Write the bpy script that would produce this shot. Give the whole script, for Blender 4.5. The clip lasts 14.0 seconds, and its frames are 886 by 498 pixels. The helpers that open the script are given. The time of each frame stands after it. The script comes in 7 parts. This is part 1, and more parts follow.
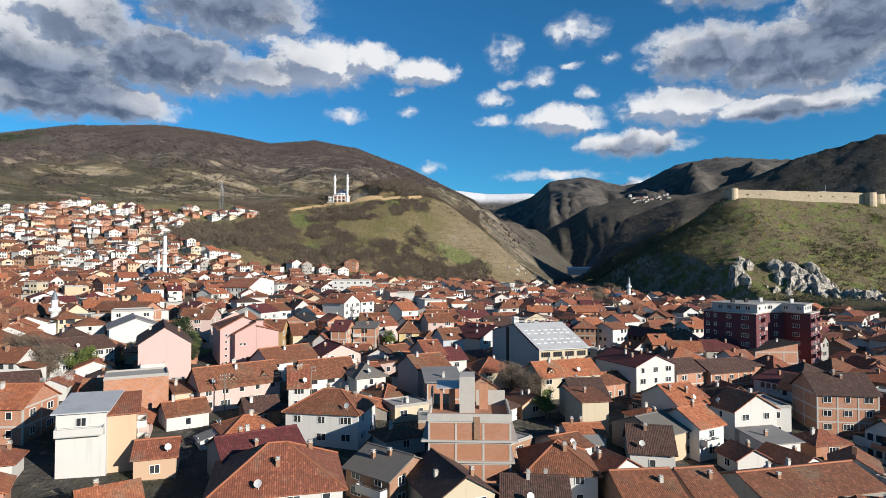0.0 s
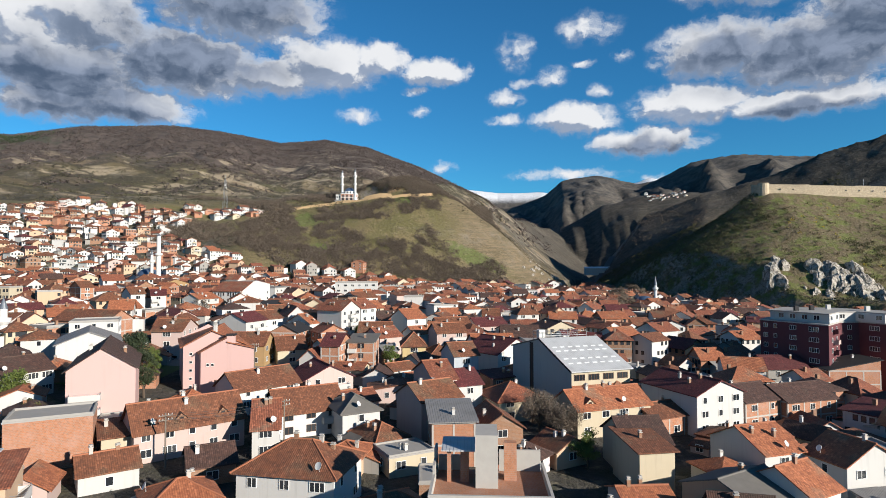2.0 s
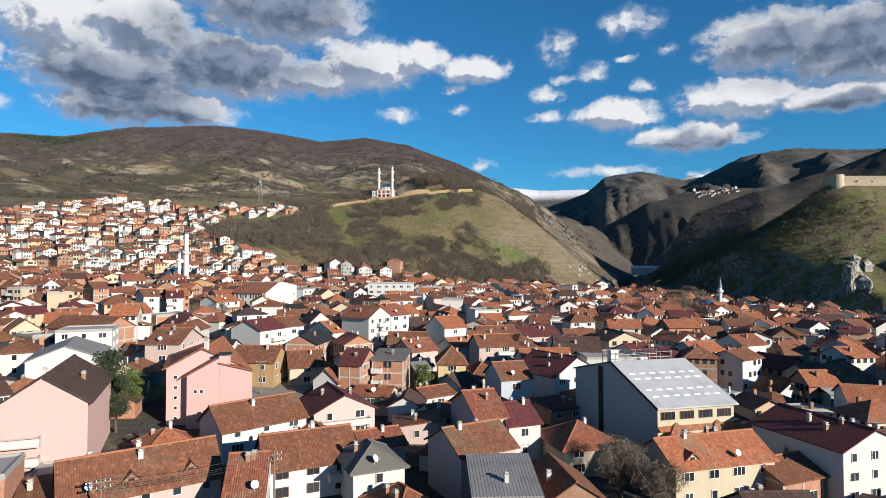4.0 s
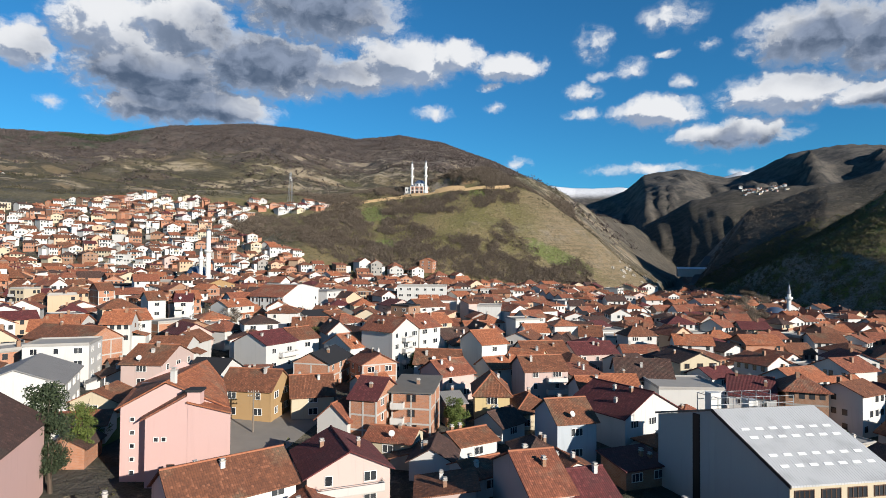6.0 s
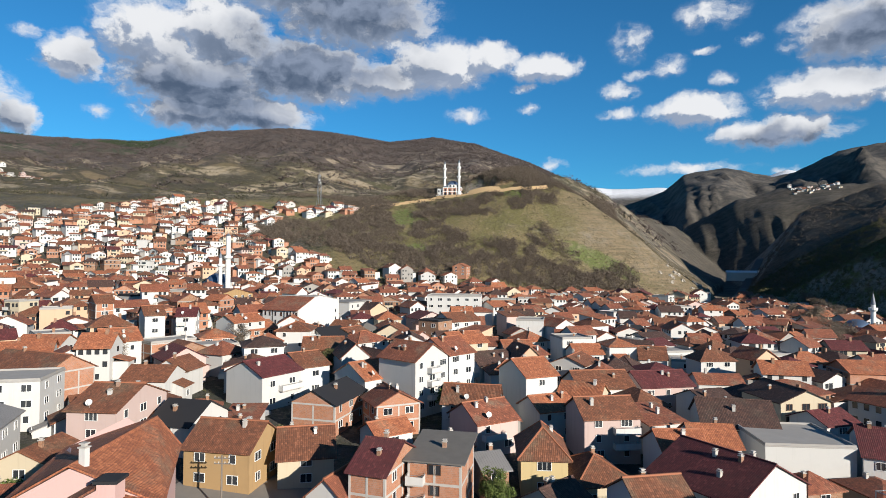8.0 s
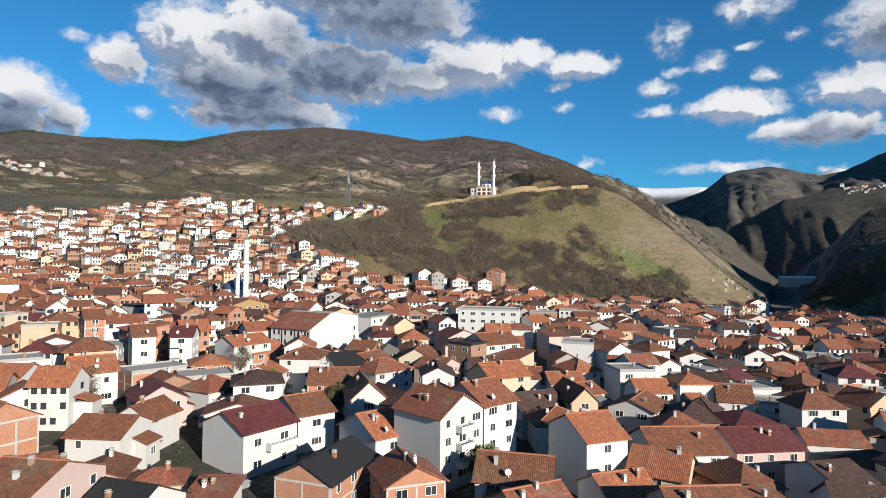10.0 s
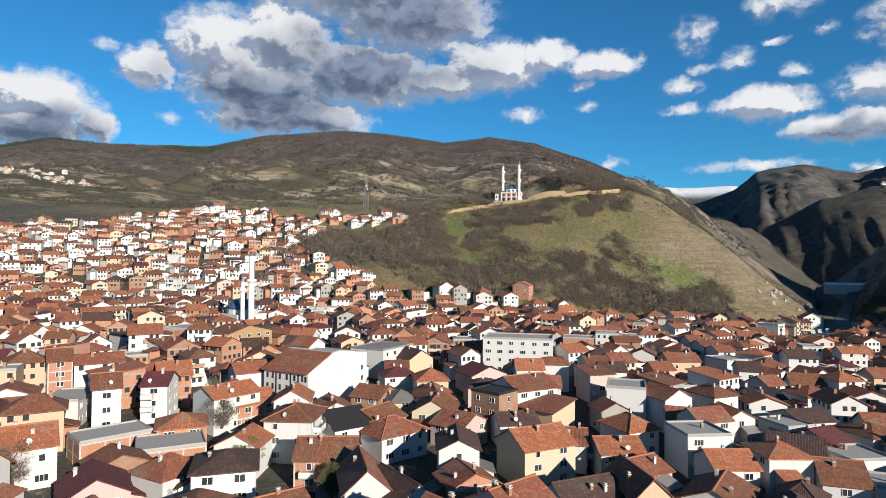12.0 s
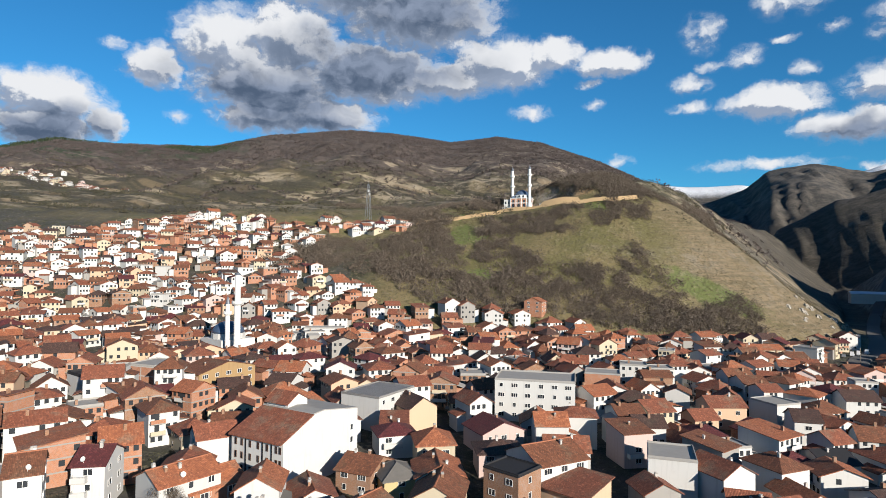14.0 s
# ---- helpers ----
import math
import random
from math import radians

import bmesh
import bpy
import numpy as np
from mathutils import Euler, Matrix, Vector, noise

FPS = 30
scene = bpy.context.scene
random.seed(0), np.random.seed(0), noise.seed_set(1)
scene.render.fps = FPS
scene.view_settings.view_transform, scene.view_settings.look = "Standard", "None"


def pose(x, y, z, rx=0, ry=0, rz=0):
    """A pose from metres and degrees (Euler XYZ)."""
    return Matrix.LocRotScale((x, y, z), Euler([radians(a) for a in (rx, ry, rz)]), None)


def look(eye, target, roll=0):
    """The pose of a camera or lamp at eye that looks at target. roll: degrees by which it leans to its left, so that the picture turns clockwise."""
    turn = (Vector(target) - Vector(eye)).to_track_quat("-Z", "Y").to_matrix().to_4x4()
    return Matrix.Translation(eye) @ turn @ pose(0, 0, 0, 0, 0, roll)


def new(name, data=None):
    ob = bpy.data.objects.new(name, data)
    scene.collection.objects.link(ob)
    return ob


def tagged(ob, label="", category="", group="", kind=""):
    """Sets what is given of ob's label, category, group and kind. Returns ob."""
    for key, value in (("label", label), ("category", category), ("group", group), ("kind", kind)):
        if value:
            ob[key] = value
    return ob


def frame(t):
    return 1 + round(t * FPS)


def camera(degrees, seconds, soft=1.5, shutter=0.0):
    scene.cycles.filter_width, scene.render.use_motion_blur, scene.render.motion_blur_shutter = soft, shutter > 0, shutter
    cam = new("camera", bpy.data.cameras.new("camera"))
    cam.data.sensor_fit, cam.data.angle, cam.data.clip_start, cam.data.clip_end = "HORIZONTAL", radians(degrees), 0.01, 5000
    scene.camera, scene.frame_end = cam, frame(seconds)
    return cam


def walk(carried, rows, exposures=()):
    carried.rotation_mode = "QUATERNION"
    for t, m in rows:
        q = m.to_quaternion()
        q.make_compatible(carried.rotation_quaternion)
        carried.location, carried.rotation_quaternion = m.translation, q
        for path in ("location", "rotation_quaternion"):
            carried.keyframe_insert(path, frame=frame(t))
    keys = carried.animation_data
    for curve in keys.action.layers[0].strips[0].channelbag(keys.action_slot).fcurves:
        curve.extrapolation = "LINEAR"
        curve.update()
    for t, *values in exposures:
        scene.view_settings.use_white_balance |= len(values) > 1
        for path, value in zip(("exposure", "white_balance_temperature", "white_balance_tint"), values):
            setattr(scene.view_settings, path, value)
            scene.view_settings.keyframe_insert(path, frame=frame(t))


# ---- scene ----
cam = camera(74.2, 14.0, soft=0.7)
PATH = [
    (0, (2.068, 0.804, 25.733), (2.0407, 2.8025, 25.7912), 0.02),
    (0.5, (2.351, 7.098, 25.817), (2.3197, 9.0973, 25.8758), -0.17),
    (1, (2.462, 13.536, 26.01), (2.4251, 15.5352, 26.0692), -0.27),
    (1.5, (2.388, 19.908, 26.213), (2.3388, 21.9069, 26.2712), -0.26),
    (2, (2.161, 26.168, 26.433), (2.0919, 28.1658, 26.4903), -0.14),
    (2.5, (1.893, 32.406, 26.6), (1.7953, 34.4026, 26.6575), -0.22),
    (3, (1.511, 38.662, 26.724), (1.3792, 40.657, 26.781), -0.09),
    (3.5, (0.977, 44.688, 27.051), (0.8106, 46.6802, 27.1043), -0.06),
    (4, (0.324, 51.178, 27.175), (0.1212, 53.1666, 27.2264), -0.03),
    (4.2, (-0.097, 53.715, 27.219), (-0.3105, 55.7027, 27.2696), -0.02),
    (6.3, (-3.132, 78.66, 28.861), (-3.4729, 80.6307, 28.9059), 0.4),
    (6.5, (-3.307, 81.093, 28.994), (-3.6626, 83.0604, 29.0412), 0.32),
    (7, (-4.345, 87.174, 29.398), (-4.7277, 89.1363, 29.4475), 0.24),
    (7.5, (-5.638, 93.29, 30.008), (-6.0442, 95.248, 30.0584), 0.37),
    (8, (-6.81, 99.387, 30.597), (-7.2443, 101.339, 30.6488), 0.29),
    (8.2, (-7.279, 101.854, 30.792), (-7.7241, 103.8034, 30.8467), 0.31),
    (10.3, (-13.42, 127.332, 34.901), (-13.9784, 129.2521, 34.9504), 0.62),
    (10.5, (-14.063, 129.72, 35.129), (-14.6302, 131.6366, 35.1818), 0.53),
    (11, (-15.612, 135.757, 36.414), (-16.1994, 137.6685, 36.4654), 0.45),
    (11.5, (-17.23, 141.843, 38.599), (-17.8357, 143.7488, 38.6505), 0.47),
    (12, (-18.964, 148.086, 41.221), (-19.5839, 149.9871, 41.273), 0.39),
    (12.5, (-20.938, 154.198, 44.001), (-21.5669, 156.0958, 44.0509), 0.4),
    (13, (-22.983, 160.175, 46.558), (-23.6179, 162.0708, 46.6082), 0.51),
    (13.5, (-24.781, 165.948, 48.661), (-25.4185, 167.8429, 48.711), 0.51),
    (14, (-26.622, 171.623, 49.916), (-27.2621, 173.5171, 49.9627), 0.51),
]
walk(cam, [(t, look(e, g, r)) for t, e, g, r in PATH])

# ---- daylight: low sun from behind and to one side, broken cloud ----
SUN_AZ, SUN_EL = 127.0, 18.0      # degrees clockwise from +y, degrees above the horizon
sun_data = bpy.data.lights.new("sun", "SUN")
sun_data.energy, sun_data.angle, sun_data.color = 5.0, radians(0.53), (1.0, 0.92, 0.81)
sun = new("sun", sun_data)
sun_way = Vector((math.sin(radians(SUN_AZ)) * math.cos(radians(SUN_EL)), math.cos(radians(SUN_AZ)) * math.cos(radians(SUN_EL)), math.sin(radians(SUN_EL))))
sun.matrix_world = look((200, -200, 200), Vector((200, -200, 200)) - sun_way)
scene.view_settings.exposure = 0.76


class Nodes:
    """Short hands for building node trees."""

    def __init__(self, tree):
        self.tree = tree

    def add(self, kind, **inputs):
        n = self.tree.nodes.new(kind)
        for key, value in inputs.items():
            if key.startswith("_"):
                n.inputs[int(key[1:])].default_value = value
        return n

    def link(self, a, b):
        self.tree.links.new(a, b)

    def value(self, socket, x):
        if isinstance(x, (int, float)):
            socket.default_value = x
        else:
            self.link(x, socket)

    def math(self, op, a, b=0.0, clamp=False):
        n = self.tree.nodes.new("ShaderNodeMath")
        n.operation, n.use_clamp = op, clamp
        self.value(n.inputs[0], a)
        self.value(n.inputs[1], b)
        return n.outputs[0]

    def vec(self, op, a, b=(0, 0, 0)):
        n = self.tree.nodes.new("ShaderNodeVectorMath")
        n.operation = op
        for s, x in ((n.inputs[0], a), (n.inputs[1], b)):
            if isinstance(x, tuple):
                s.default_value = x
            else:
                self.link(x, s)
        return n.outputs["Value"] if op in ("LENGTH", "DOT_PRODUCT") else n.outputs[0]

    def span(self, x, a, b, lo=0.0, hi=1.0, smooth=True):
        n = self.tree.nodes.new("ShaderNodeMapRange")
        n.interpolation_type = "SMOOTHSTEP" if smooth else "LINEAR"
        self.value(n.inputs[0], x)
        for i, v in enumerate((a, b, lo, hi)):
            n.inputs[1 + i].default_value = v
        return n.outputs[0]

    def noise(self, at, scale, detail=4.0, rough=0.55, distort=0.0):
        n = self.tree.nodes.new("ShaderNodeTexNoise")
        if at is not None:
            self.link(at, n.inputs["Vector"])
        n.inputs["Scale"].default_value, n.inputs["Detail"].default_value = scale, detail
        n.inputs["Roughness"].default_value, n.inputs["Distortion"].default_value = rough, distort
        return n.outputs["Fac"]

    def warp(self, at, scale):
        n = self.tree.nodes.new("ShaderNodeTexNoise")
        self.link(at, n.inputs["Vector"])
        n.inputs["Scale"].default_value, n.inputs["Detail"].default_value = scale, 4.0
        return n.outputs["Color"]

    def mix(self, fac, a, b, blend="MIX"):
        n = self.tree.nodes.new("ShaderNodeMix")
        n.data_type, n.blend_type = "RGBA", blend
        self.value(n.inputs["Factor"], fac)
        for s, x in ((n.inputs[6], a), (n.inputs[7], b)):
            if isinstance(x, tuple):
                s.default_value = (*x, 1.0) if len(x) == 3 else x
            else:
                self.link(x, s)
        return n.outputs[2]

    def ramp(self, fac, stops):
        n = self.tree.nodes.new("ShaderNodeValToRGB")
        self.link(fac, n.inputs[0])
        el = n.color_ramp.elements
        while len(el) < len(stops):
            el.new(0.5)
        for e, (p, c) in zip(el, stops):
            e.position, e.color = p, (*c, 1.0)
        return n.outputs[0]


# clouds in the sky: bearing, elevation, half width, half height (degrees)
CUMULUS = (
    (-39.3, 19.4, 5.6, 4.0), (-45.1, 16.7, 3.0, 2.4), (-33.8, 20.2, 6.6, 4.2), (-21.3, 23.2, 10.4, 4.4), (-29.1, 25.5, 14.5, 3.4), (-35.3, 16.2, 9.8, 3.9), (-26.2, 17.8, 11.0, 3.8),
    (-35.7, 13.4, 6.2, 2.2), (-30.0, 13.8, 6.6, 2.1), (-13.0, 18.7, 6.6, 3.0), (-8.0, 19.4, 3.6, 2.0), (-2.8, 18.4, 4.2, 1.7), (-18.5, 17.3, 6.8, 2.2), (-52.9, 13.2, 5.4, 2.5), (-53.1, 10.8, 5.2, 2.4), (-48.9, 11.4, 2.0, 1.7),
)
BANK = (
    (31.0, 17.3, 11.0, 4.0), (23.6, 18.7, 7.0, 3.2), (21.2, 14.4, 6.8, 2.3), (30.1, 13.4, 8.4, 1.6), (10.9, 13.7, 5.0, 1.9), (17.3, 11.3, 6.5, 1.7), (36.0, 20.0, 8.0, 4.5), (27.0, 24.0, 9.0, 3.0), (42.0, 15.0, 7.0, 3.5),
)
PUFFS = (
    (-4.8, 16.7, 1.9, 0.7), (-4.3, 14.8, 1.6, 0.6), (-10.2, 14.3, 2.8, 1.0), (4.3, 15.9, 2.3, 1.15), (4.1, 13.9, 2.7, 0.8), (5.1, 20.0, 2.4, 2.3), (8.7, 17.6, 2.2, 1.3), (6.2, 17.2, 2.2, 0.7), (13.1, 16.2, 1.6, 0.9),
    (12.2, 21.6, 4.0, 1.9), (15.1, 19.0, 1.3, 0.7), (11.5, 18.7, 1.6, 0.5), (-48.2, 18.0, 1.8, 0.8), (-2.0, 9.5, 1.9, 0.85), (-43.4, 12.6, 1.6, 0.8), (10.0, 8.7, 7.5, 0.8), (17.7, 7.9, 1.6, 0.7), (26.4, 20.1, 2.0, 0.9),
)


def cloud_group():
    g = bpy.data.node_groups.new("cloud_density", "ShaderNodeTree")
    g.interface.new_socket("place", in_out="INPUT", socket_type="NodeSocketVector")
    g.interface.new_socket("density", in_out="OUTPUT", socket_type="NodeSocketFloat")
    n = Nodes(g)
    place = g.nodes.new("NodeGroupInput").outputs[0]
    warp = g.nodes.new("ShaderNodeTexNoise")
    n.link(place, warp.inputs["Vector"])
    warp.inputs["Scale"].default_value, warp.inputs["Detail"].default_value, warp.inputs["Roughness"].default_value = 0.55, 6.0, 0.6
    bent = n.vec("ADD", place, n.vec("MULTIPLY", n.vec("SUBTRACT", warp.outputs["Color"], (0.5, 0.5, 0.5)), (2.6, 1.7, 0.0)))
    total = None
    for az, el, rx, ry in CUMULUS + BANK:
        r = n.vec("LENGTH", n.vec("MULTIPLY", n.vec("SUBTRACT", bent, (az, el, 0.0)), (1 / rx, 1 / ry, 0.0)))
        d = n.math("SUBTRACT", 1.0, r, True)
        total = d if total is None else n.math("MAXIMUM", total, d)
    for az, el, rx, ry in PUFFS:
        r = n.vec("LENGTH", n.vec("MULTIPLY", n.vec("SUBTRACT", bent, (az, el, 0.0)), (1 / rx, 1 / ry, 0.0)))
        total = n.math("MAXIMUM", total, n.math("MULTIPLY", n.math("SUBTRACT", 1.0, r, True), 0.40))
    fine = n.noise(n.vec("MULTIPLY", bent, (0.55, 0.85, 0.0)), 1.0, 10.0, 0.66)
    # rounded heads
    heads = None
    for scale, k in ((0.42, 0.24), (1.1, 0.12)):
        v = n.tree.nodes.new("ShaderNodeTexVoronoi")
        v.feature = "SMOOTH_F1"
        v.inputs["Scale"].default_value, v.inputs["Smoothness"].default_value = scale, 0.8
        n.link(n.vec("MULTIPLY", bent, (1.0, 1.35, 0.0)), v.inputs["Vector"])
        h = n.math("MULTIPLY", n.math("SUBTRACT", 0.42, v.outputs["Distance"]), k * 1.6)
        heads = h if heads is None else n.math("ADD", heads, h)
    ruffle = n.math("ADD", n.math("MULTIPLY", n.math("SUBTRACT", fine, 0.5), 1.15), heads)
    out = n.math("ADD", n.math("MULTIPLY", total, 1.55), n.math("MULTIPLY", ruffle, n.span(total, 0.01, 0.22)))
    n.link(out, g.nodes.new("NodeGroupOutput").inputs[0])
    return g


world = bpy.data.worlds.new("sky")
scene.world = world
world.use_nodes = True
world.node_tree.nodes.clear()
wn = Nodes(world.node_tree)
sky = wn.add("ShaderNodeTexSky")
sky.sky_type, sky.sun_disc = "NISHITA", False
sky.sun_elevation, sky.sun_rotation = radians(SUN_EL), radians(SUN_AZ)
sky.altitude, sky.air_density, sky.dust_density, sky.ozone_density = 400, 1.0, 0.0, 3.0
way = wn.add("ShaderNodeTexCoord").outputs["Generated"]
split = wn.add("ShaderNodeSeparateXYZ")
wn.link(way, split.inputs[0])
bearing = wn.math("MULTIPLY", wn.math("ARCTAN2", split.outputs[0], split.outputs[1]), 57.2958)
height = wn.math("MULTIPLY", wn.math("ARCSINE", split.outputs[2]), 57.2958)
join = wn.add("ShaderNodeCombineXYZ")
wn.link(bearing, join.inputs[0])
wn.link(height, join.inputs[1])
group = cloud_group()


def density(offset):
    n = world.node_tree.nodes.new("ShaderNodeGroup")
    n.node_tree = group
    wn.link(wn.vec("ADD", join.outputs[0], offset), n.inputs[0])
    return n.outputs[0]


# grey undersides: bearing, elevation, half width, half height
BELLIES = ((-35, 15.2, 9.5, 3.0), (-26, 18.2, 10, 2.9), (-21, 23.6, 9.5, 3.2), (-27, 20.2, 6, 2.0), (-33, 12.8, 8, 1.8), (-53, 10.4, 6, 1.8), (31, 17.6, 11, 3.2), (37, 21, 9, 5), (26, 22.5, 8, 3), (42, 16, 7, 3.5), (18, 10.2, 7, 1.3), (24, 18.4, 5, 1.6), (31, 12.4, 8, 1.0))
here = density((0.0, 0.0, 0.0))
soft = world.node_tree.nodes.new("ShaderNodeTexNoise")
wn.link(join.outputs[0], soft.inputs["Vector"])
soft.inputs["Scale"].default_value, soft.inputs["Detail"].default_value = 0.3, 6.0
spot = wn.vec("ADD", join.outputs[0], wn.vec("MULTIPLY", wn.vec("SUBTRACT", soft.outputs["Color"], (0.5, 0.5, 0.5)), (6.5, 4.0, 0.0)))
belly = None
for az, el, rx, ry in BELLIES:
    r = wn.vec("LENGTH", wn.vec("MULTIPLY", wn.vec("SUBTRACT", spot, (az, el, 0.0)), (1 / rx, 1 / ry, 0.0)))
    e = wn.span(r, 1.55, 0.35)
    belly = e if belly is None else wn.math("MAXIMUM", belly, e)
puff = wn.noise(wn.vec("MULTIPLY", spot, (0.42, 0.62, 0.0)), 1.0, 7.0, 0.5)
cover = wn.math("MULTIPLY", wn.span(here, 0.05, 0.72), wn.span(height, 1.0, 5.0))
# heads turned to the sun stay white, hollows between them go blue-grey
lit = wn.span(wn.math("SUBTRACT", here, density((0.5, 0.9, 0.0))), -0.30, 0.30)
belly = wn.math("MULTIPLY", belly, wn.span(here, 0.15, 0.95))
white = wn.mix(wn.span(wn.math("ADD", wn.math("MULTIPLY", puff, 0.55), wn.math("MULTIPLY", lit, 0.45)), 0.28, 0.66), (6.2, 7.6, 10.2), (17.0, 17.3, 17.9))
grey = wn.mix(wn.span(wn.math("ADD", wn.math("MULTIPLY", puff, 0.85), wn.math("MULTIPLY", lit, 0.15)), 0.30, 0.72), (1.7, 2.5, 4.0), (5.4, 6.6, 9.0))
cloud = wn.mix(belly, white, grey)
blue = wn.mix(1.0, sky.outputs[0], (0.56, 1.85, 2.5), "MULTIPLY")
blue = wn.mix(wn.span(height, 24.0, 62.0, 0.0, 0.8), blue, (0.12, 0.8, 2.4))
both = wn.mix(cover, blue, cloud)
back = wn.add("ShaderNodeBackground")
wn.link(both, back.inputs[0])
back.inputs[1].default_value = 0.0292
wn.link(back.outputs[0], wn.add("ShaderNodeOutputWorld").inputs[0])

# ---- materials ----
def material(name):
    m = bpy.data.materials.new(name)
    m.use_nodes = True
    m.node_tree.nodes.clear()
    n = Nodes(m.node_tree)
    b = m.node_tree.nodes.new("ShaderNodeBsdfPrincipled")
    n.link(b.outputs[0], m.node_tree.nodes.new("ShaderNodeOutputMaterial").inputs[0])
    return m, n, b


def bump(n, b, height, strength, distance):
    k = n.tree.nodes.new("ShaderNodeBump")
    k.inputs["Strength"].default_value, k.inputs["Distance"].default_value = strength, distance
    n.link(height, k.inputs["Height"])
    n.link(k.outputs[0], b.inputs["Normal"])


def own_random(n):
    return n.tree.nodes.new("ShaderNodeObjectInfo").outputs["Random"]


def uv_of(n):
    return n.tree.nodes.new("ShaderNodeTexCoord").outputs["UV"]


def place_of(n):
    return n.tree.nodes.new("ShaderNodeNewGeometry").outputs["Position"]


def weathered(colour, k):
    """A surface colour, scaled down by k so that its shadows come out darker."""
    return tuple(c * k for c in colour)


def plaster(name, base, dirty=0.35, vary=0.12):
    m, n, b = material(name)
    base = weathered(base, 0.84)
    p = place_of(n)
    big, fine = n.noise(p, 0.35, 5, 0.6), n.noise(p, 6.0, 4, 0.6)
    streak = n.noise(n.vec("MULTIPLY", p, (1.6, 1.6, 0.12)), 1.0, 4, 0.6)
    rnd = own_random(n)
    tint = n.mix(rnd, tuple(c * (1 - vary) for c in base), tuple(min(0.86, c * (1 + vary * 0.4)) for c in base))
    dark = tuple(c * 0.62 for c in base)
    c = n.mix(n.math("MULTIPLY", n.span(streak, 0.52, 0.75), dirty), tint, dark)
    c = n.mix(n.math("MULTIPLY", n.span(big, 0.5, 0.8), dirty * 0.8), c, tuple(k * 0.75 for k in base))
    c = n.mix(n.math("MULTIPLY", fine, 0.12), c, dark)
    n.link(c, b.inputs["Base Color"])
    b.inputs["Roughness"].default_value = 0.88
    bump(n, b, fine, 0.25, 0.02)
    return m


def brickwork(name, base, mortar):
    m, n, b = material(name)
    uv = uv_of(n)
    base, mortar = weathered(base, 0.85), weathered(mortar, 0.85)
    t = n.tree.nodes.new("ShaderNodeTexBrick")
    n.link(uv, t.inputs["Vector"])
    for key, v in (("Scale", 1.0), ("Mortar Size", 0.012), ("Brick Width", 0.26), ("Row Height", 0.2), ("Bias", 0.0)):
        t.inputs[key].default_value = v
    t.inputs["Color1"].default_value = (*base, 1)
    t.inputs["Color2"].default_value = (*(c * 0.72 for c in base), 1)
    t.inputs["Mortar"].default_value = (*mortar, 1)
    p = place_of(n)
    big = n.noise(p, 0.5, 5, 0.62)
    c = n.mix(n.math("MULTIPLY", n.span(big, 0.42, 0.75), 0.5), t.outputs[0], tuple(min(0.7, k * 0.55 + 0.16) for k in base))
    c = n.mix(n.math("MULTIPLY", own_random(n), 0.35), c, tuple(k * 0.75 for k in base))
    n.link(c, b.inputs["Base Color"])
    b.inputs["Roughness"].default_value = 0.92
    bump(n, b, t.outputs["Fac"], -0.4, 0.02)
    return m


def tiles(name, base, dark, lichen=(0.22, 0.2, 0.14), vary=0.5):
    """Clay roof tiles: courses along the slope and rolls across it, by the mesh's metre coordinates."""
    m, n, b = material(name)
    base, dark, lichen = weathered(base, 0.97), weathered(dark, 0.92), weathered(lichen, 0.9)
    uv = uv_of(n)
    s = n.tree.nodes.new("ShaderNodeSeparateXYZ")
    n.link(uv, s.inputs[0])
    roll = n.math("SINE", n.math("MULTIPLY", s.outputs[0], 2 * math.pi / 0.24))
    course = n.math("FRACT", n.math("DIVIDE", s.outputs[1], 0.34))
    p = place_of(n)
    big, mid, fine = n.noise(p, 0.22, 5, 0.6), n.noise(p, 1.3, 5, 0.65), n.noise(p, 9.0, 3, 0.6)
    rnd = own_random(n)
    c = n.mix(n.math("MULTIPLY", rnd, vary), base, dark)
    c = n.mix(n.math("MULTIPLY", n.span(mid, 0.40, 0.66), 0.8), c, dark)
    c = n.mix(n.math("MULTIPLY", n.span(n.noise(n.vec("ADD", p, (37.0, 11.0, 5.0)), 0.8, 5, 0.7), 0.52, 0.70), 0.55), c, tuple(min(0.7, k * 1.45 + 0.01) for k in base))
    c = n.mix(n.math("MULTIPLY", n.span(big, 0.50, 0.70), 0.55), c, lichen)
    c = n.mix(n.math("MULTIPLY", n.span(fine, 0.5, 0.8), 0.35), c, tuple(k * 0.5 for k in dark))
    # each tile fired a little differently
    cells = n.tree.nodes.new("ShaderNodeTexWhiteNoise")
    n.link(n.vec("FLOOR", n.vec("DIVIDE", uv, (0.24, 0.34, 1.0))), cells.inputs["Vector"])
    c = n.mix(n.math("MULTIPLY", n.span(cells.outputs["Value"], 0.55, 1.0), 0.55), c, tuple(k * 0.75 for k in dark))
    c = n.mix(n.math("MULTIPLY", n.span(cells.outputs["Value"], 0.14, 0.0), 0.5), c, tuple(min(0.7, k * 1.5 + 0.02) for k in base))
    groove = n.math("MAXIMUM", n.span(course, 0.80, 1.0), n.span(roll, -0.5, -1.0))
    c = n.mix(n.math("MULTIPLY", groove, 0.35), c, tuple(k * 0.35 for k in dark))
    n.link(c, b.inputs["Base Color"])
    b.inputs["Roughness"].default_value = 0.85
    bump(n, b, n.math("ADD", n.math("MULTIPLY", roll, 0.5), n.math("MULTIPLY", course, -0.8)), 0.6, 0.04)
    return m


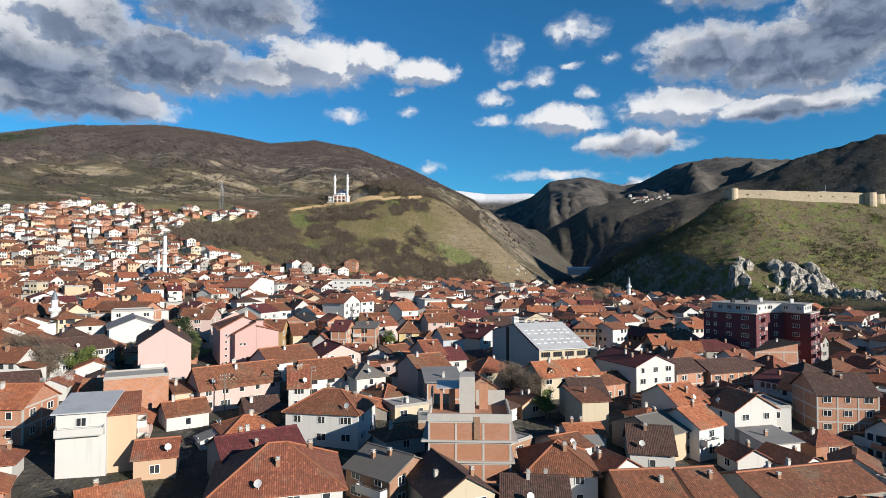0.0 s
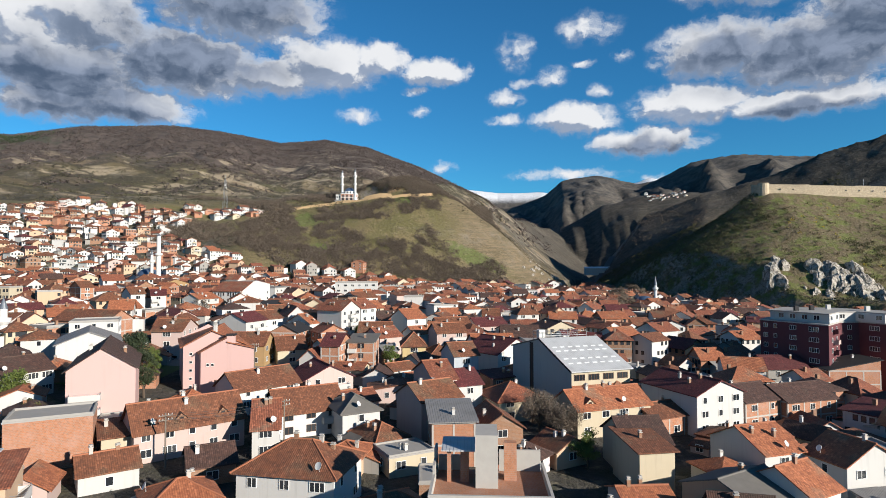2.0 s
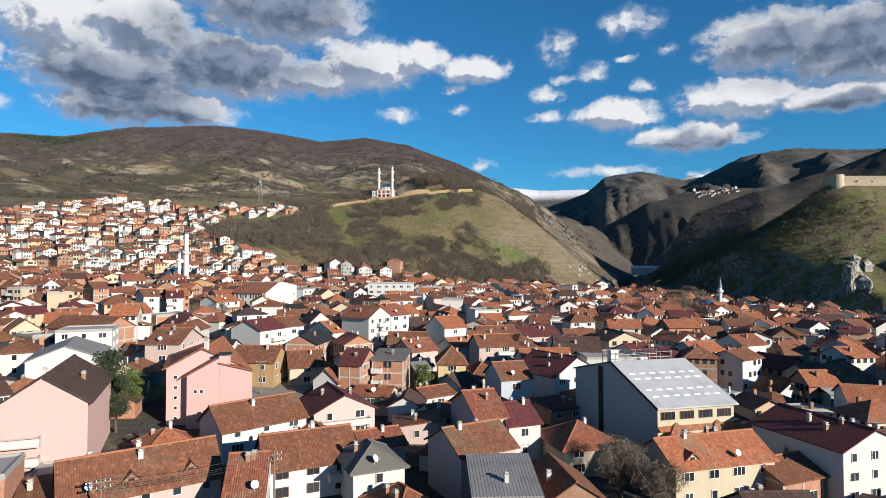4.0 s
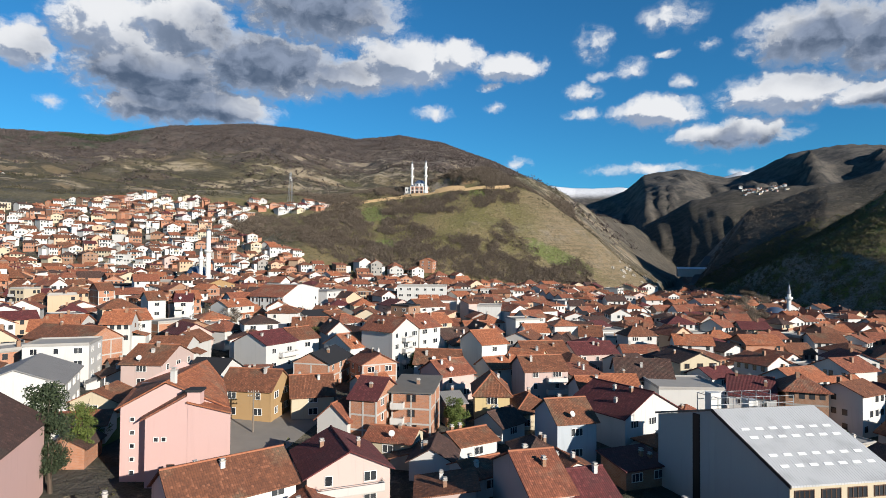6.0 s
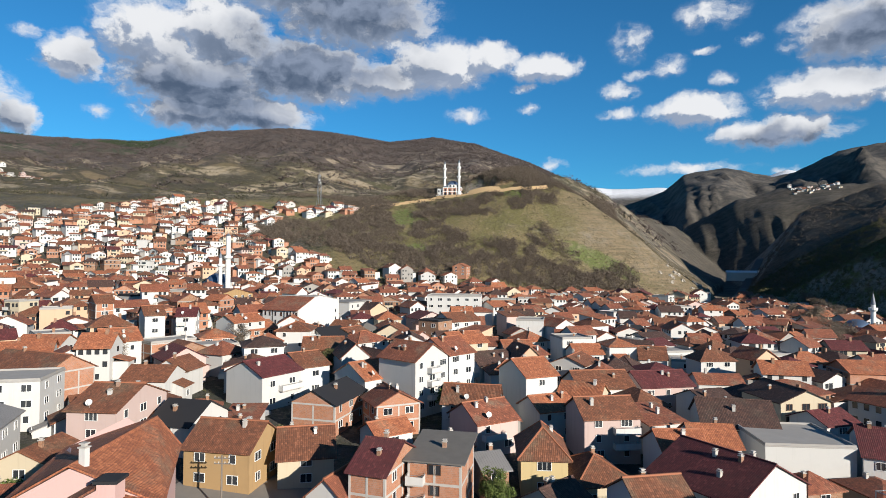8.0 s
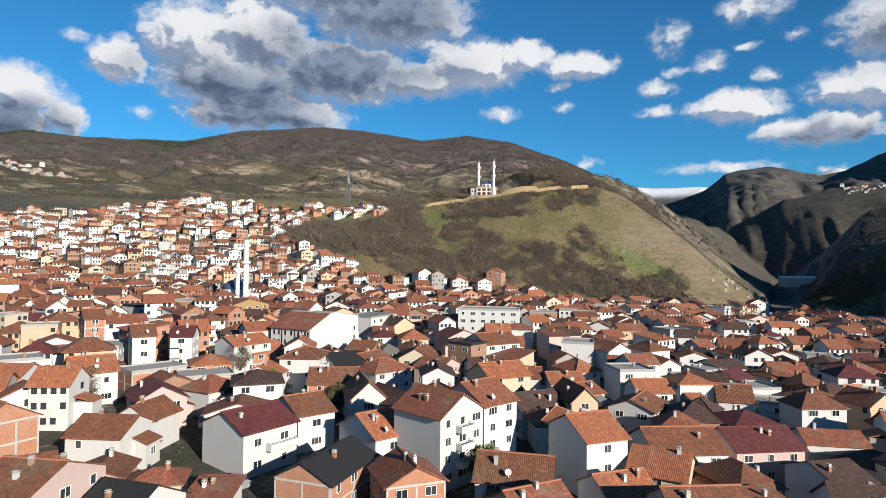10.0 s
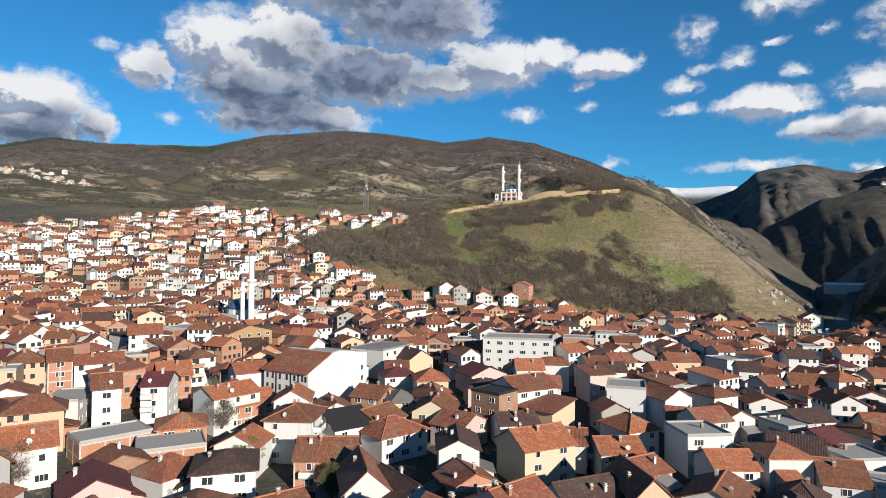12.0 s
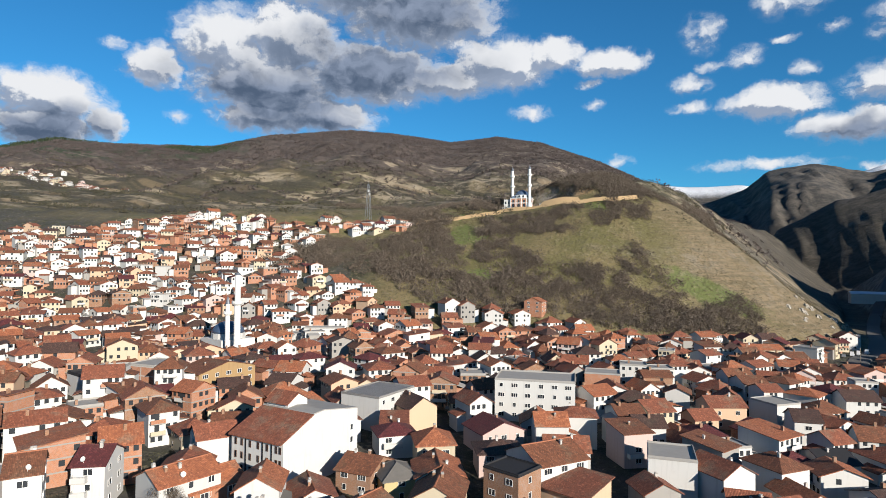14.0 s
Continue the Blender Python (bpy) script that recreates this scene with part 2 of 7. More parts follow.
def plain(name, base, rough=0.6, metal=0.0, grain=0.25, scale=2.0, vary=0.15):
    m, n, b = material(name)
    base = weathered(base, 0.9)
    p = place_of(n)
    a, f = n.noise(p, scale, 5, 0.6), n.noise(p, scale * 9, 3, 0.6)
    c = n.mix(n.math("MULTIPLY", a, grain * 2), base, tuple(k * 0.6 for k in base))
    c = n.mix(n.math("MULTIPLY", own_random(n), vary), c, tuple(k * 0.7 for k in base))
    n.link(c, b.inputs["Base Color"])
    b.inputs["Roughness"].default_value, b.inputs["Metallic"].default_value = rough, metal
    bump(n, b, f, 0.15, 0.01)
    return m


def sheet_metal(name, base, rough=0.45):
    """Ribbed metal roofing."""
    m, n, b = material(name)
    s = n.tree.nodes.new("ShaderNodeSeparateXYZ")
    n.link(uv_of(n), s.inputs[0])
    rib = n.math("FRACT", n.math("DIVIDE", s.outputs[0], 0.35))
    p = place_of(n)
    big = n.noise(p, 0.4, 5, 0.6)
    c = n.mix(n.math("MULTIPLY", n.span(big, 0.45, 0.75), 0.5), base, tuple(k * 0.6 for k in base))
    c = n.mix(n.math("MULTIPLY", n.span(rib, 0.84, 0.96), 0.5), c, tuple(k * 0.45 for k in base))
    n.link(c, b.inputs["Base Color"])
    b.inputs["Roughness"].default_value, b.inputs["Metallic"].default_value = rough, 0.15
    bump(n, b, n.span(rib, 0.8, 0.95), 0.6, 0.04)
    return m


WALLS = {
    "white": plaster("white_plaster", (0.589, 0.581, 0.559)), "cream": plaster("cream_plaster", (0.53, 0.456, 0.331)),
    "pink": plaster("pink_plaster", (0.589, 0.39, 0.361), 0.12, 0.04), "yellow": plaster("yellow_plaster", (0.545, 0.427, 0.221)),
    "peach": plaster("peach_plaster", (0.559, 0.39, 0.265), 0.2), "grey": plaster("grey_render", (0.309, 0.294, 0.272), 0.6),
    "rose": plaster("rose_plaster", (0.53, 0.405, 0.368)), "blue": plaster("pale_blue_plaster", (0.456, 0.5, 0.545)),
    "ochre": plaster("ochre_plaster", (0.383, 0.25, 0.118), 0.6), "maroon": plaster("maroon_render", (0.125, 0.0368, 0.0442), 0.15, 0.03),
    "brick": brickwork("hollow_clay_block", (0.47, 0.20, 0.105), (0.309, 0.265, 0.221)),
    "oldbrick": brickwork("old_brick", (0.324, 0.162, 0.0883), (0.294, 0.25, 0.199)),
}
ROOFS = {
    "red": tiles("red_clay_tile", (0.285, 0.092, 0.046), (0.165, 0.056, 0.033)), "orange": tiles("orange_clay_tile", (0.375, 0.13, 0.056), (0.25, 0.08, 0.04), vary=0.4),
    "brown": tiles("brown_weathered_tile", (0.215, 0.078, 0.036), (0.12, 0.047, 0.026), (0.155, 0.132, 0.085)),
    "dark": tiles("dark_brown_tile", (0.0889, 0.0425, 0.0309), (0.0464, 0.0255, 0.0209), (0.0773, 0.0618, 0.0464)),
    "maroon": tiles("maroon_metal_tile", (0.123, 0.0232, 0.0232), (0.0773, 0.017, 0.0186), (0.109, 0.0386, 0.0348)),
    "grey": plain("grey_fibre_cement", (0.17, 0.158, 0.143), 0.9, 0.0, 0.5, 0.8), "black": plain("black_bitumen", (0.017, 0.017, 0.0201), 0.8),
    "sheet": sheet_metal("pale_metal_sheet", (0.46, 0.47, 0.48)), "slab": plain("concrete_slab", (0.371, 0.355, 0.332), 0.9, 0.0, 0.3, 0.7),
    "corr": sheet_metal("grey_corrugated_sheet", (0.232, 0.224, 0.216), 0.6),
}
CONCRETE = plain("raw_concrete", (0.48, 0.455, 0.42), 0.9, 0.0, 0.35, 0.9)
WHITE_PAINT = plain("white_paint", (0.72, 0.72, 0.70), 0.5, 0.0, 0.08)
BROWN_WOOD = plain("dark_brown_wood", (0.11, 0.05, 0.025), 0.6, 0.0, 0.4)
STEEL = plain("galvanised_steel", (0.45, 0.46, 0.47), 0.45, 0.7, 0.2)
BLACK_METAL = plain("black_metal", (0.02, 0.02, 0.022), 0.5, 0.5, 0.1)
DISH_GREY = plain("pale_grey_enamel", (0.62, 0.62, 0.60), 0.4, 0.0, 0.1)
BARK_POLE = plain("weathered_pole_timber", (0.20, 0.17, 0.14), 0.9, 0.0, 0.4, 3.0)
CLAY = plain("clay_ridge", (0.38, 0.14, 0.07), 0.85, 0.0, 0.4)


def glass_pane():
    m, n, b = material("dark_window_glass")
    c = n.mix(own_random(n), (0.012, 0.015, 0.02), (0.05, 0.055, 0.06))
    n.link(c, b.inputs["Base Color"])
    b.inputs["Roughness"].default_value, b.inputs["IOR"].default_value = 0.06, 1.5
    return m


GLASS = glass_pane()

# ---- the lie of the land ----
rng = np.random.default_rng(7)
LATTICE = rng.random((256, 256))


def value_noise(x, y):
    xi, yi = np.floor(x).astype(int), np.floor(y).astype(int)
    fx, fy = x - xi, y - yi
    fx, fy = fx * fx * (3 - 2 * fx), fy * fy * (3 - 2 * fy)
    a, b = LATTICE[xi % 256, yi % 256], LATTICE[(xi + 1) % 256, yi % 256]
    c, d = LATTICE[xi % 256, (yi + 1) % 256], LATTICE[(xi + 1) % 256, (yi + 1) % 256]
    return (a * (1 - fx) + b * fx) * (1 - fy) + (c * (1 - fx) + d * fx) * fy


def fbm(x, y, size, octaves=4, gain=0.5):
    total, amp, norm = 0.0, 1.0, 0.0
    for k in range(octaves):
        total = total + amp * value_noise(x / size * 2 ** k + 17.3 * k, y / size * 2 ** k - 9.1 * k)
        norm += amp
        amp *= gain
    return total / norm


def ridged(x, y, size, octaves=4):
    total, amp, norm = 0.0, 1.0, 0.0
    for k in range(octaves):
        total = total + amp * (1 - np.abs(2 * value_noise(x / size * 2 ** k + 31.7 * k, y / size * 2 ** k + 5.9 * k) - 1))
        norm += amp
        amp *= 0.5
    return total / norm


def step(a, b, x):
    u = np.clip((x - a) / (b - a), 0, 1)
    return u * u * (3 - 2 * u)


def depth_inside(x, y, line):
    """Distance from an open polyline, positive on its left side."""
    best, sign = np.full(np.shape(x), 1e9), np.ones(np.shape(x))
    for (ax, ay), (bx, by) in zip(line, line[1:]):
        dx, dy = bx - ax, by - ay
        u = np.clip(((x - ax) * dx + (y - ay) * dy) / (dx * dx + dy * dy), 0, 1)
        px, py = x - ax - u * dx, y - ay - u * dy
        d = np.hypot(px, py)
        side = np.where(dx * (y - ay) - dy * (x - ax) > 0, 1.0, -1.0)
        nearer = d < best - 1e-6
        best, sign = np.where(nearer, d, best), np.where(nearer, side, sign)
    return best * sign


# foot of the grassy hill, from the far end of the valley back round to the west
FOOT_HILL = ((-1500, 250), (-600, 330), (-300, 395), (-150, 445), (-80, 478), (0, 508), (60, 545), (98, 587), (122, 710), (175, 900), (270, 1300), (500, 2000), (800, 2900))
# foot of the fortress hill
FOOT_FORT = ((700, 2900), (420, 1900), (260, 1200), (190, 850), (150, 700), (128, 570), (150, 470), (188, 400), (235, 320), (330, 200), (600, 60), (1500, -300))
HUB = (-10.0, 90.0)


def crest(bearing, pairs):
    return np.interp(bearing, [p[0] for p in pairs], [p[1] for p in pairs])


BIG_HILL = ((-90, 330), (-70, 360), (-54.5, 398), (-51, 442), (-47, 441), (-39.2, 460), (-34.4, 515), (-27.2, 549), (-23, 542), (-17.7, 512), (-13.4, 536), (-9.2, 509), (-4, 432), (0, 352), (2.7, 300), (6, 190), (9, 60))
FORT_RIDGE = ((9, 20), (10.7, 34), (12.6, 58), (17, 80), (18.8, 94), (24.2, 120), (29.2, 140), (33.9, 165), (38.1, 179), (40.8, 187), (46, 190), (54, 150), (64, 80), (76, 20), (100, -40))
FAR_PEAKS = ((0, 300), (4.2, 400), (8.2, 492), (9.8, 590), (11.5, 610), (13.5, 618), (16.8, 552), (18.3, 563), (21.8, 677), (25.6, 701), (30, 660), (40, 600), (60, 500))
MID_RIDGE = ((6, 30), (8.8, 119), (11, 167), (14.1, 221), (17.7, 243), (22.5, 245), (30, 260), (50, 240))
SNOW = ((-6, 560), (0.3, 640), (3.6, 606), (8.1, 606), (12, 560), (16, 640), (18, 690), (20, 640), (30, 600))


def town_level(x, y):
    cx, cy = np.clip(x, -700, 170), np.clip(y, -150, 540)
    return 0.6 - 0.05 * (cx + 10) + np.where(cy > 165, 0.018 * (cy - 150), 0.27 + 0.045 * (np.maximum(cy, 20) - 165))


def smooth_max(a, b, k=7.0):
    h = np.clip(0.5 + 0.5 * (a - b) / k, 0, 1)
    return b * (1 - h) + a * h + k * h * (1 - h)


def land(x, y):
    """Height of the ground, as arrays."""
    x, y = np.asarray(x, float), np.asarray(y, float)
    low = town_level(x, y)
    bearing, far = np.degrees(np.arctan2(x - HUB[0], y - HUB[1])), np.hypot(x - HUB[0], y - HUB[1])
    # grassy hill and the big hill behind it
    d = depth_inside(x, y, FOOT_HILL)
    k = np.interp(x, (-600, -320, -230, -130, -60, 40), (0.30, 0.36, 0.37, 0.49, 0.70, 0.80))
    rise = np.where(d > 0, k * np.clip(d, 0, 165) + 0.16 * np.clip(d - 165, 0, 700), np.maximum(d, -60) * 0.0)
    rise = rise * (0.94 + 0.16 * fbm(x, y, 120, 3))
    gully = ((ridged(x, y, 420, 5) - 0.66) * 0.16 + (ridged(x + 90, y, 170, 4) - 0.62) * 0.09) * np.clip(d - 120, 0, 800) * np.clip((2250 - far) / 900, 0.03, 1)
    big = crest(bearing, BIG_HILL) * np.where(far < 2330, np.clip((far - 520) / 1810, 0, 1) ** 0.9, np.clip(1 - (far - 2330) / 3200, 0, 1))
    big = big * step(10, 420, d)
    hill = np.where(d > 0, smooth_max(low + rise, big, 30.0) + gully, low)
    shelf = step(1.5, 0.9, np.hypot((x + 112) / 27, (y - 627) / 13))
    hill = hill * (1 - shelf) + 92.2 * shelf
    # fortress hill
    f = depth_inside(x, y, FOOT_FORT)
    ridge = crest(bearing, FORT_RIDGE) - np.where(far < 820, np.interp(bearing, (25, 34), (0.36, 0.85)) * (820 - far), 0.16 * (far - 820))
    ax, ay, bx, by = 252.0, 512.0, 372.0, 505.0
    u = np.clip(((x - ax) * (bx - ax) + (y - ay) * (by - ay)) / ((bx - ax) ** 2 + (by - ay) ** 2), 0, 1)
    spur_d = np.hypot(x - ax - u * (bx - ax), y - ay - u * (by - ay))
    spur = 84.0 - 7.0 * u - 0.68 * np.clip(spur_d - 14, 0, 900)
    crag = np.clip(f, 0, 14) * 0.7
    # rocky nose that comes down from the wall's west end, steep on its valley side
    ax, ay, bx, by = 252.0, 508.0, 192.0, 404.0
    v = np.clip(((x - ax) * (bx - ax) + (y - ay) * (by - ay)) / ((bx - ax) ** 2 + (by - ay) ** 2), 0, 1)
    side = (bx - ax) * (y - ay) - (by - ay) * (x - ax)
    nose_d = np.hypot(x - ax - v * (bx - ax), y - ay - v * (by - ay))
    nose = 83.0 - 66.0 * v ** 0.9 - np.where(side < 0, 0.92, 0.5) * np.clip(nose_d - 3, 0, 900)
    fort = smooth_max(smooth_max(smooth_max(ridge, spur, 12.0), nose, 5.0), low + crag, 6.0)
    fort = fort + (ridged(x, y, 130, 4) - 0.6) * np.clip(f, 0, 120) * 0.10 * step(8, 40, spur_d)
    fort = np.where(f > 0, np.minimum(fort, low + np.clip(f, 0, 1e4) * 1.5), low)
    z = np.maximum(hill, fort)
    # valley beyond, far peaks and snow
    rough = (ridged(x, y, 700, 5) - 0.6)
    ribs = ridged(bearing * 34 + far * 0.13 + 60 * fbm(x, y, 600, 3), far * 0.10, 150, 4) - 0.62
    mid = crest(bearing, MID_RIDGE) - 0.42 * np.abs(far - 1900) + rough * 40 + ribs * 60 * step(20, 260, np.abs(far - 1900))
    peaks = crest(bearing, FAR_PEAKS) - 0.42 * np.abs(far - 3900) + rough * 120 * step(30, 400, np.abs(far - 3900)) + ribs * 240 * step(15, 420, np.abs(far - 3900))
    snow = crest(bearing, SNOW) - 0.36 * np.abs(far - 4620) + rough * 60 * step(20, 200, np.abs(far - 4620))
    beyond = np.maximum(np.maximum(mid, peaks), snow) * step(4, 10, bearing) + snow * 0.0
    beyond = np.where(bearing < 10, np.maximum(np.where(bearing > 3.4, peaks, -99), np.where(far > 3600, snow, -99)), beyond)
    keep = step(900, 1300, far) * step(-12, -6, bearing) * (1 - step(80, 120, bearing))
    return np.maximum(z, np.where(keep > 0, beyond * keep, -99))


def surface(x, y):
    """The land with the small swells of the near slopes."""
    x, y = np.asarray(x, float), np.asarray(y, float)
    swell = (fbm(x, y, 22, 3) - 0.5) * np.clip(depth_inside(x, y, FOOT_HILL), 0, 40) / 40 * 4.0
    return land(x, y) + np.where(np.hypot(x, y) < 1400, swell, 0)


def ground_at(x, y):
    return float(surface(np.array([x]), np.array([y]))[0])


def lines(*spans):
    out = []
    for a, b, s in spans:
        out += list(np.arange(a, b, s))
    return np.array(out + [spans[-1][1]])


gx = lines((-4200, -1600, 65), (-1600, -700, 24), (-700, -300, 9), (-300, 480, 4.5), (480, 1200, 20), (1200, 3600, 55))
gy = lines((-1500, 0, 80), (0, 380, 9), (380, 900, 4.5), (900, 1400, 14), (1400, 2600, 28), (2600, 4900, 30))
GX, GY = np.meshgrid(gx, gy)
GZ = surface(GX, GY)
nx, ny = len(gx), len(gy)
me = bpy.data.meshes.new("ground")
idx = np.arange(nx * ny).reshape(ny, nx)
quads = np.stack([idx[:-1, :-1], idx[:-1, 1:], idx[1:, 1:], idx[1:, :-1]], -1).reshape(-1, 4)
me.vertices.add(nx * ny)
me.vertices.foreach_set("co", np.stack([GX, GY, GZ], -1).astype(np.float32).ravel())
me.loops.add(quads.size)
me.loops.foreach_set("vertex_index", quads.astype(np.int32).ravel())
me.polygons.add(len(quads))
me.polygons.foreach_set("loop_start", np.arange(0, quads.size, 4, dtype=np.int32))
me.update(calc_edges=True)
me.shade_smooth()


def land_material():
    m, n, b = material("hillside_turf_scrub_and_rock")
    p = place_of(n)
    s = n.tree.nodes.new("ShaderNodeSeparateXYZ")
    n.link(p, s.inputs[0])
    x, y, z = s.outputs
    geo = n.tree.nodes.new("ShaderNodeNewGeometry")
    up = n.tree.nodes.new("ShaderNodeSeparateXYZ")
    n.link(geo.outputs["Normal"], up.inputs[0])
    n1, n2, n3, n4 = n.noise(p, 0.006, 6, 0.6), n.noise(p, 0.025, 6, 0.62), n.noise(p, 0.11, 6, 0.68), n.noise(p, 0.6, 5, 0.7)
    far = n.vec("LENGTH", n.vec("MULTIPLY", p, (1.0, 1.0, 0.0)))

    def oval(cx, cy, rx, ry, wild=0.8):
        r = n.vec("LENGTH", n.vec("MULTIPLY", n.vec("SUBTRACT", p, (cx, cy, 0.0)), (1 / rx, 1 / ry, 0.0)))
        return n.span(n.math("ADD", r, n.math("MULTIPLY", n.math("SUBTRACT", n3, 0.5), wild * 2)), 1.15, 0.7)

    # near hill: olive turf drying to tan towards the east spur, fresh green in hollows
    turf = n.mix(n.span(n2, 0.40, 0.60), (0.135, 0.122, 0.043), (0.195, 0.155, 0.072))
    wisps = n.noise(n.vec("MULTIPLY", p, (0.035, 0.035, 0.5)), 1.0, 7, 0.72, 1.0)
    dry = n.mix(n.span(wisps, 0.36, 0.62), (0.255, 0.193, 0.115), (0.155, 0.125, 0.07))
    east = n.span(n.math("ADD", x, n.math("MULTIPLY", n2, 90.0)), -5.0, 70.0)
    close = n.mix(n.math("MULTIPLY", east, n.span(n.math("ADD", y, n.math("MULTIPLY", x, -0.4)), 500.0, 545.0)), turf, dry)
    close = n.mix(n.math("MULTIPLY", n.span(n3, 0.54, 0.70), 0.6), close, (0.10, 0.085, 0.04))
    for q in ((14, 556, 30, 12), (-119, 516, 12, 14), (-144, 570, 16, 16), (-78, 640, 30, 6), (-165, 600, 20, 8), (-55, 606, 16, 6)):
        close = n.mix(n.math("MULTIPLY", oval(*q), 0.75), close, (0.105, 0.15, 0.03))
    close = n.mix(n.math("MULTIPLY", oval(-84, 628, 26, 9, 0.5), 0.85), close, (0.42, 0.27, 0.14))
    stony = n.math("MULTIPLY", n.span(n.noise(p, 0.22, 6, 0.75), 0.56, 0.66), n.span(x, 10.0, 90.0, 0.1, 0.75))
    close = n.mix(stony, close, (0.36, 0.31, 0.24))
    # fortress hill: fresh grass between scrub
    lush = n.mix(n.span(n3, 0.38, 0.56), (0.14, 0.165, 0.036), (0.15, 0.115, 0.062))
    close = n.mix(n.span(x, 118.0, 150.0), close, lush)
    # big hill: bare woods above, terraced fields and hedges below
    mottle = n.noise(p, 0.045, 8, 0.75)
    woods = n.mix(n.span(mottle, 0.38, 0.64), (0.05, 0.039, 0.036), (0.125, 0.096, 0.084))
    bent = n.vec("ADD", n.vec("MULTIPLY", p, (0.010, 0.034, 0.018)), n.vec("MULTIPLY", n.warp(p, 0.012), (0.9, 2.0, 0.0)))
    cell, edge = n.tree.nodes.new("ShaderNodeTexVoronoi"), n.tree.nodes.new("ShaderNodeTexVoronoi")
    edge.feature = "DISTANCE_TO_EDGE"
    for v in (cell, edge):
        v.inputs["Scale"].default_value = 1.0
        n.link(bent, v.inputs["Vector"])
    tone = n.tree.nodes.new("ShaderNodeSeparateColor")
    n.link(cell.outputs["Color"], tone.inputs[0])
    plots = n.ramp(tone.outputs[0], ((0.0, (0.042, 0.034, 0.026)), (0.3, (0.062, 0.056, 0.027)), (0.5, (0.10, 0.078, 0.05)), (0.68, (0.075, 0.072, 0.03)), (0.85, (0.19, 0.14, 0.083)), (1.0, (0.33, 0.255, 0.16))))
    plots = n.mix(n.math("MULTIPLY", n.span(mottle, 0.50, 0.66), 0.5), plots, (0.07, 0.058, 0.038))
    plots = n.mix(n.math("MULTIPLY", n.span(edge.outputs["Distance"], 0.16, 0.05), 0.9), plots, (0.045, 0.04, 0.025))
    level = n.math("ADD", z, n.math("MULTIPLY", n.math("SUBTRACT", n2, 0.5), 150.0))
    hills = n.mix(n.span(level, 245.0, 185.0), woods, plots)
    # pale stony cuttings and the rocky knoll behind the mosque
    scar = n.math("MULTIPLY", n.span(n.noise(n.vec("MULTIPLY", p, (0.006, 0.02, 0.03)), 1.0, 6, 0.65), 0.55, 0.62), n.span(z, 330.0, 230.0))
    hills = n.mix(n.math("MULTIPLY", scar, 0.75), hills, (0.40, 0.33, 0.23))
    knoll = n.math("MULTIPLY", n.span(n.math("ADD", x, n.math("MULTIPLY", n2, 200.0)), -420.0, -250.0), n.span(n.noise(p, 0.07, 7, 0.78), 0.50, 0.60))
    hills = n.mix(n.math("MULTIPLY", knoll, 0.6), hills, (0.34, 0.29, 0.215))
    pines = n.math("MULTIPLY", n.span(n.math("ADD", x, n.math("MULTIPLY", n1, 500.0)), -800.0, -950.0), n.span(z, 250.0, 290.0))
    hills = n.mix(n.math("MULTIPLY", pines, n.span(n2, 0.46, 0.52)), hills, (0.022, 0.042, 0.018))
    # side valley: its shade painted into the colours of bare woods and turf
    valley_shade = n.math("MULTIPLY", n.span(x, 90.0, 170.0), n.span(y, 560.0, 640.0))
    hills = n.mix(n.math("MULTIPLY", valley_shade, 0.85), hills, n.mix(n.span(mottle, 0.40, 0.66), (0.028, 0.025, 0.019), (0.095, 0.08, 0.062)))
    close = n.mix(n.math("MULTIPLY", valley_shade, 0.85), close, (0.04, 0.036, 0.022))
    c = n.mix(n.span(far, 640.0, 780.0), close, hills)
    # rock where it is steep
    rock = n.mix(n4, (0.36, 0.33, 0.29), (0.17, 0.15, 0.13))
    c = n.mix(n.math("MULTIPLY", n.span(up.outputs[2], 0.80, 0.62), n.span(n3, 0.38, 0.6)), c, rock)
    # town floor: asphalt, trodden earth, weeds
    town = n.mix(n.span(n3, 0.4, 0.65), (0.065, 0.06, 0.053), (0.038, 0.042, 0.02))
    flat = n.math("MULTIPLY", n.span(up.outputs[2], 0.975, 0.992), n.span(far, 620.0, 520.0))
    west = n.math("MULTIPLY", n.span(n.math("ADD", x, n.math("MULTIPLY", n2, 90.0)), -120.0, -165.0), n.span(n.math("ADD", y, n.math("MULTIPLY", n2, 60.0)), 590.0, 530.0))
    c = n.mix(n.math("MAXIMUM", flat, west), c, town)
    # far range: rock and bare woods, then snow
    c = n.mix(n.span(far, 2600.0, 3300.0), c, n.mix(n.span(n.noise(p, 0.016, 9, 0.8), 0.40, 0.62), (0.032, 0.033, 0.034), (0.135, 0.118, 0.10)))
    snow = n.span(n.math("ADD", z, n.math("MULTIPLY", n3, 160.0)), 560.0, 640.0)
    c = n.mix(n.math("MULTIPLY", n.span(far, 4350.0, 4420.0), snow), c, (0.80, 0.84, 0.90))
    # grain: dark tussocks and pale blades
    c = n.mix(n.math("MULTIPLY", n.span(n4, 0.50, 0.64), 0.5), c, (0.05, 0.043, 0.026))
    c = n.mix(n.math("MULTIPLY", n.span(n.noise(p, 0.33, 5, 0.7), 0.55, 0.66), n.span(far, 3600.0, 700.0, 0.0, 0.4)), c, (0.33, 0.28, 0.19))
    # whole ground colour scaled down evenly, to deepen its shadows
    c = n.mix(1.0, c, (0.80, 0.79, 0.78), "MULTIPLY")
    n.link(c, b.inputs["Base Color"])
    b.inputs["Roughness"].default_value = 0.95
    bump(n, b, n.math("ADD", n3, n.math("MULTIPLY", n4, 0.25)), 0.8, 3.0)
    return m


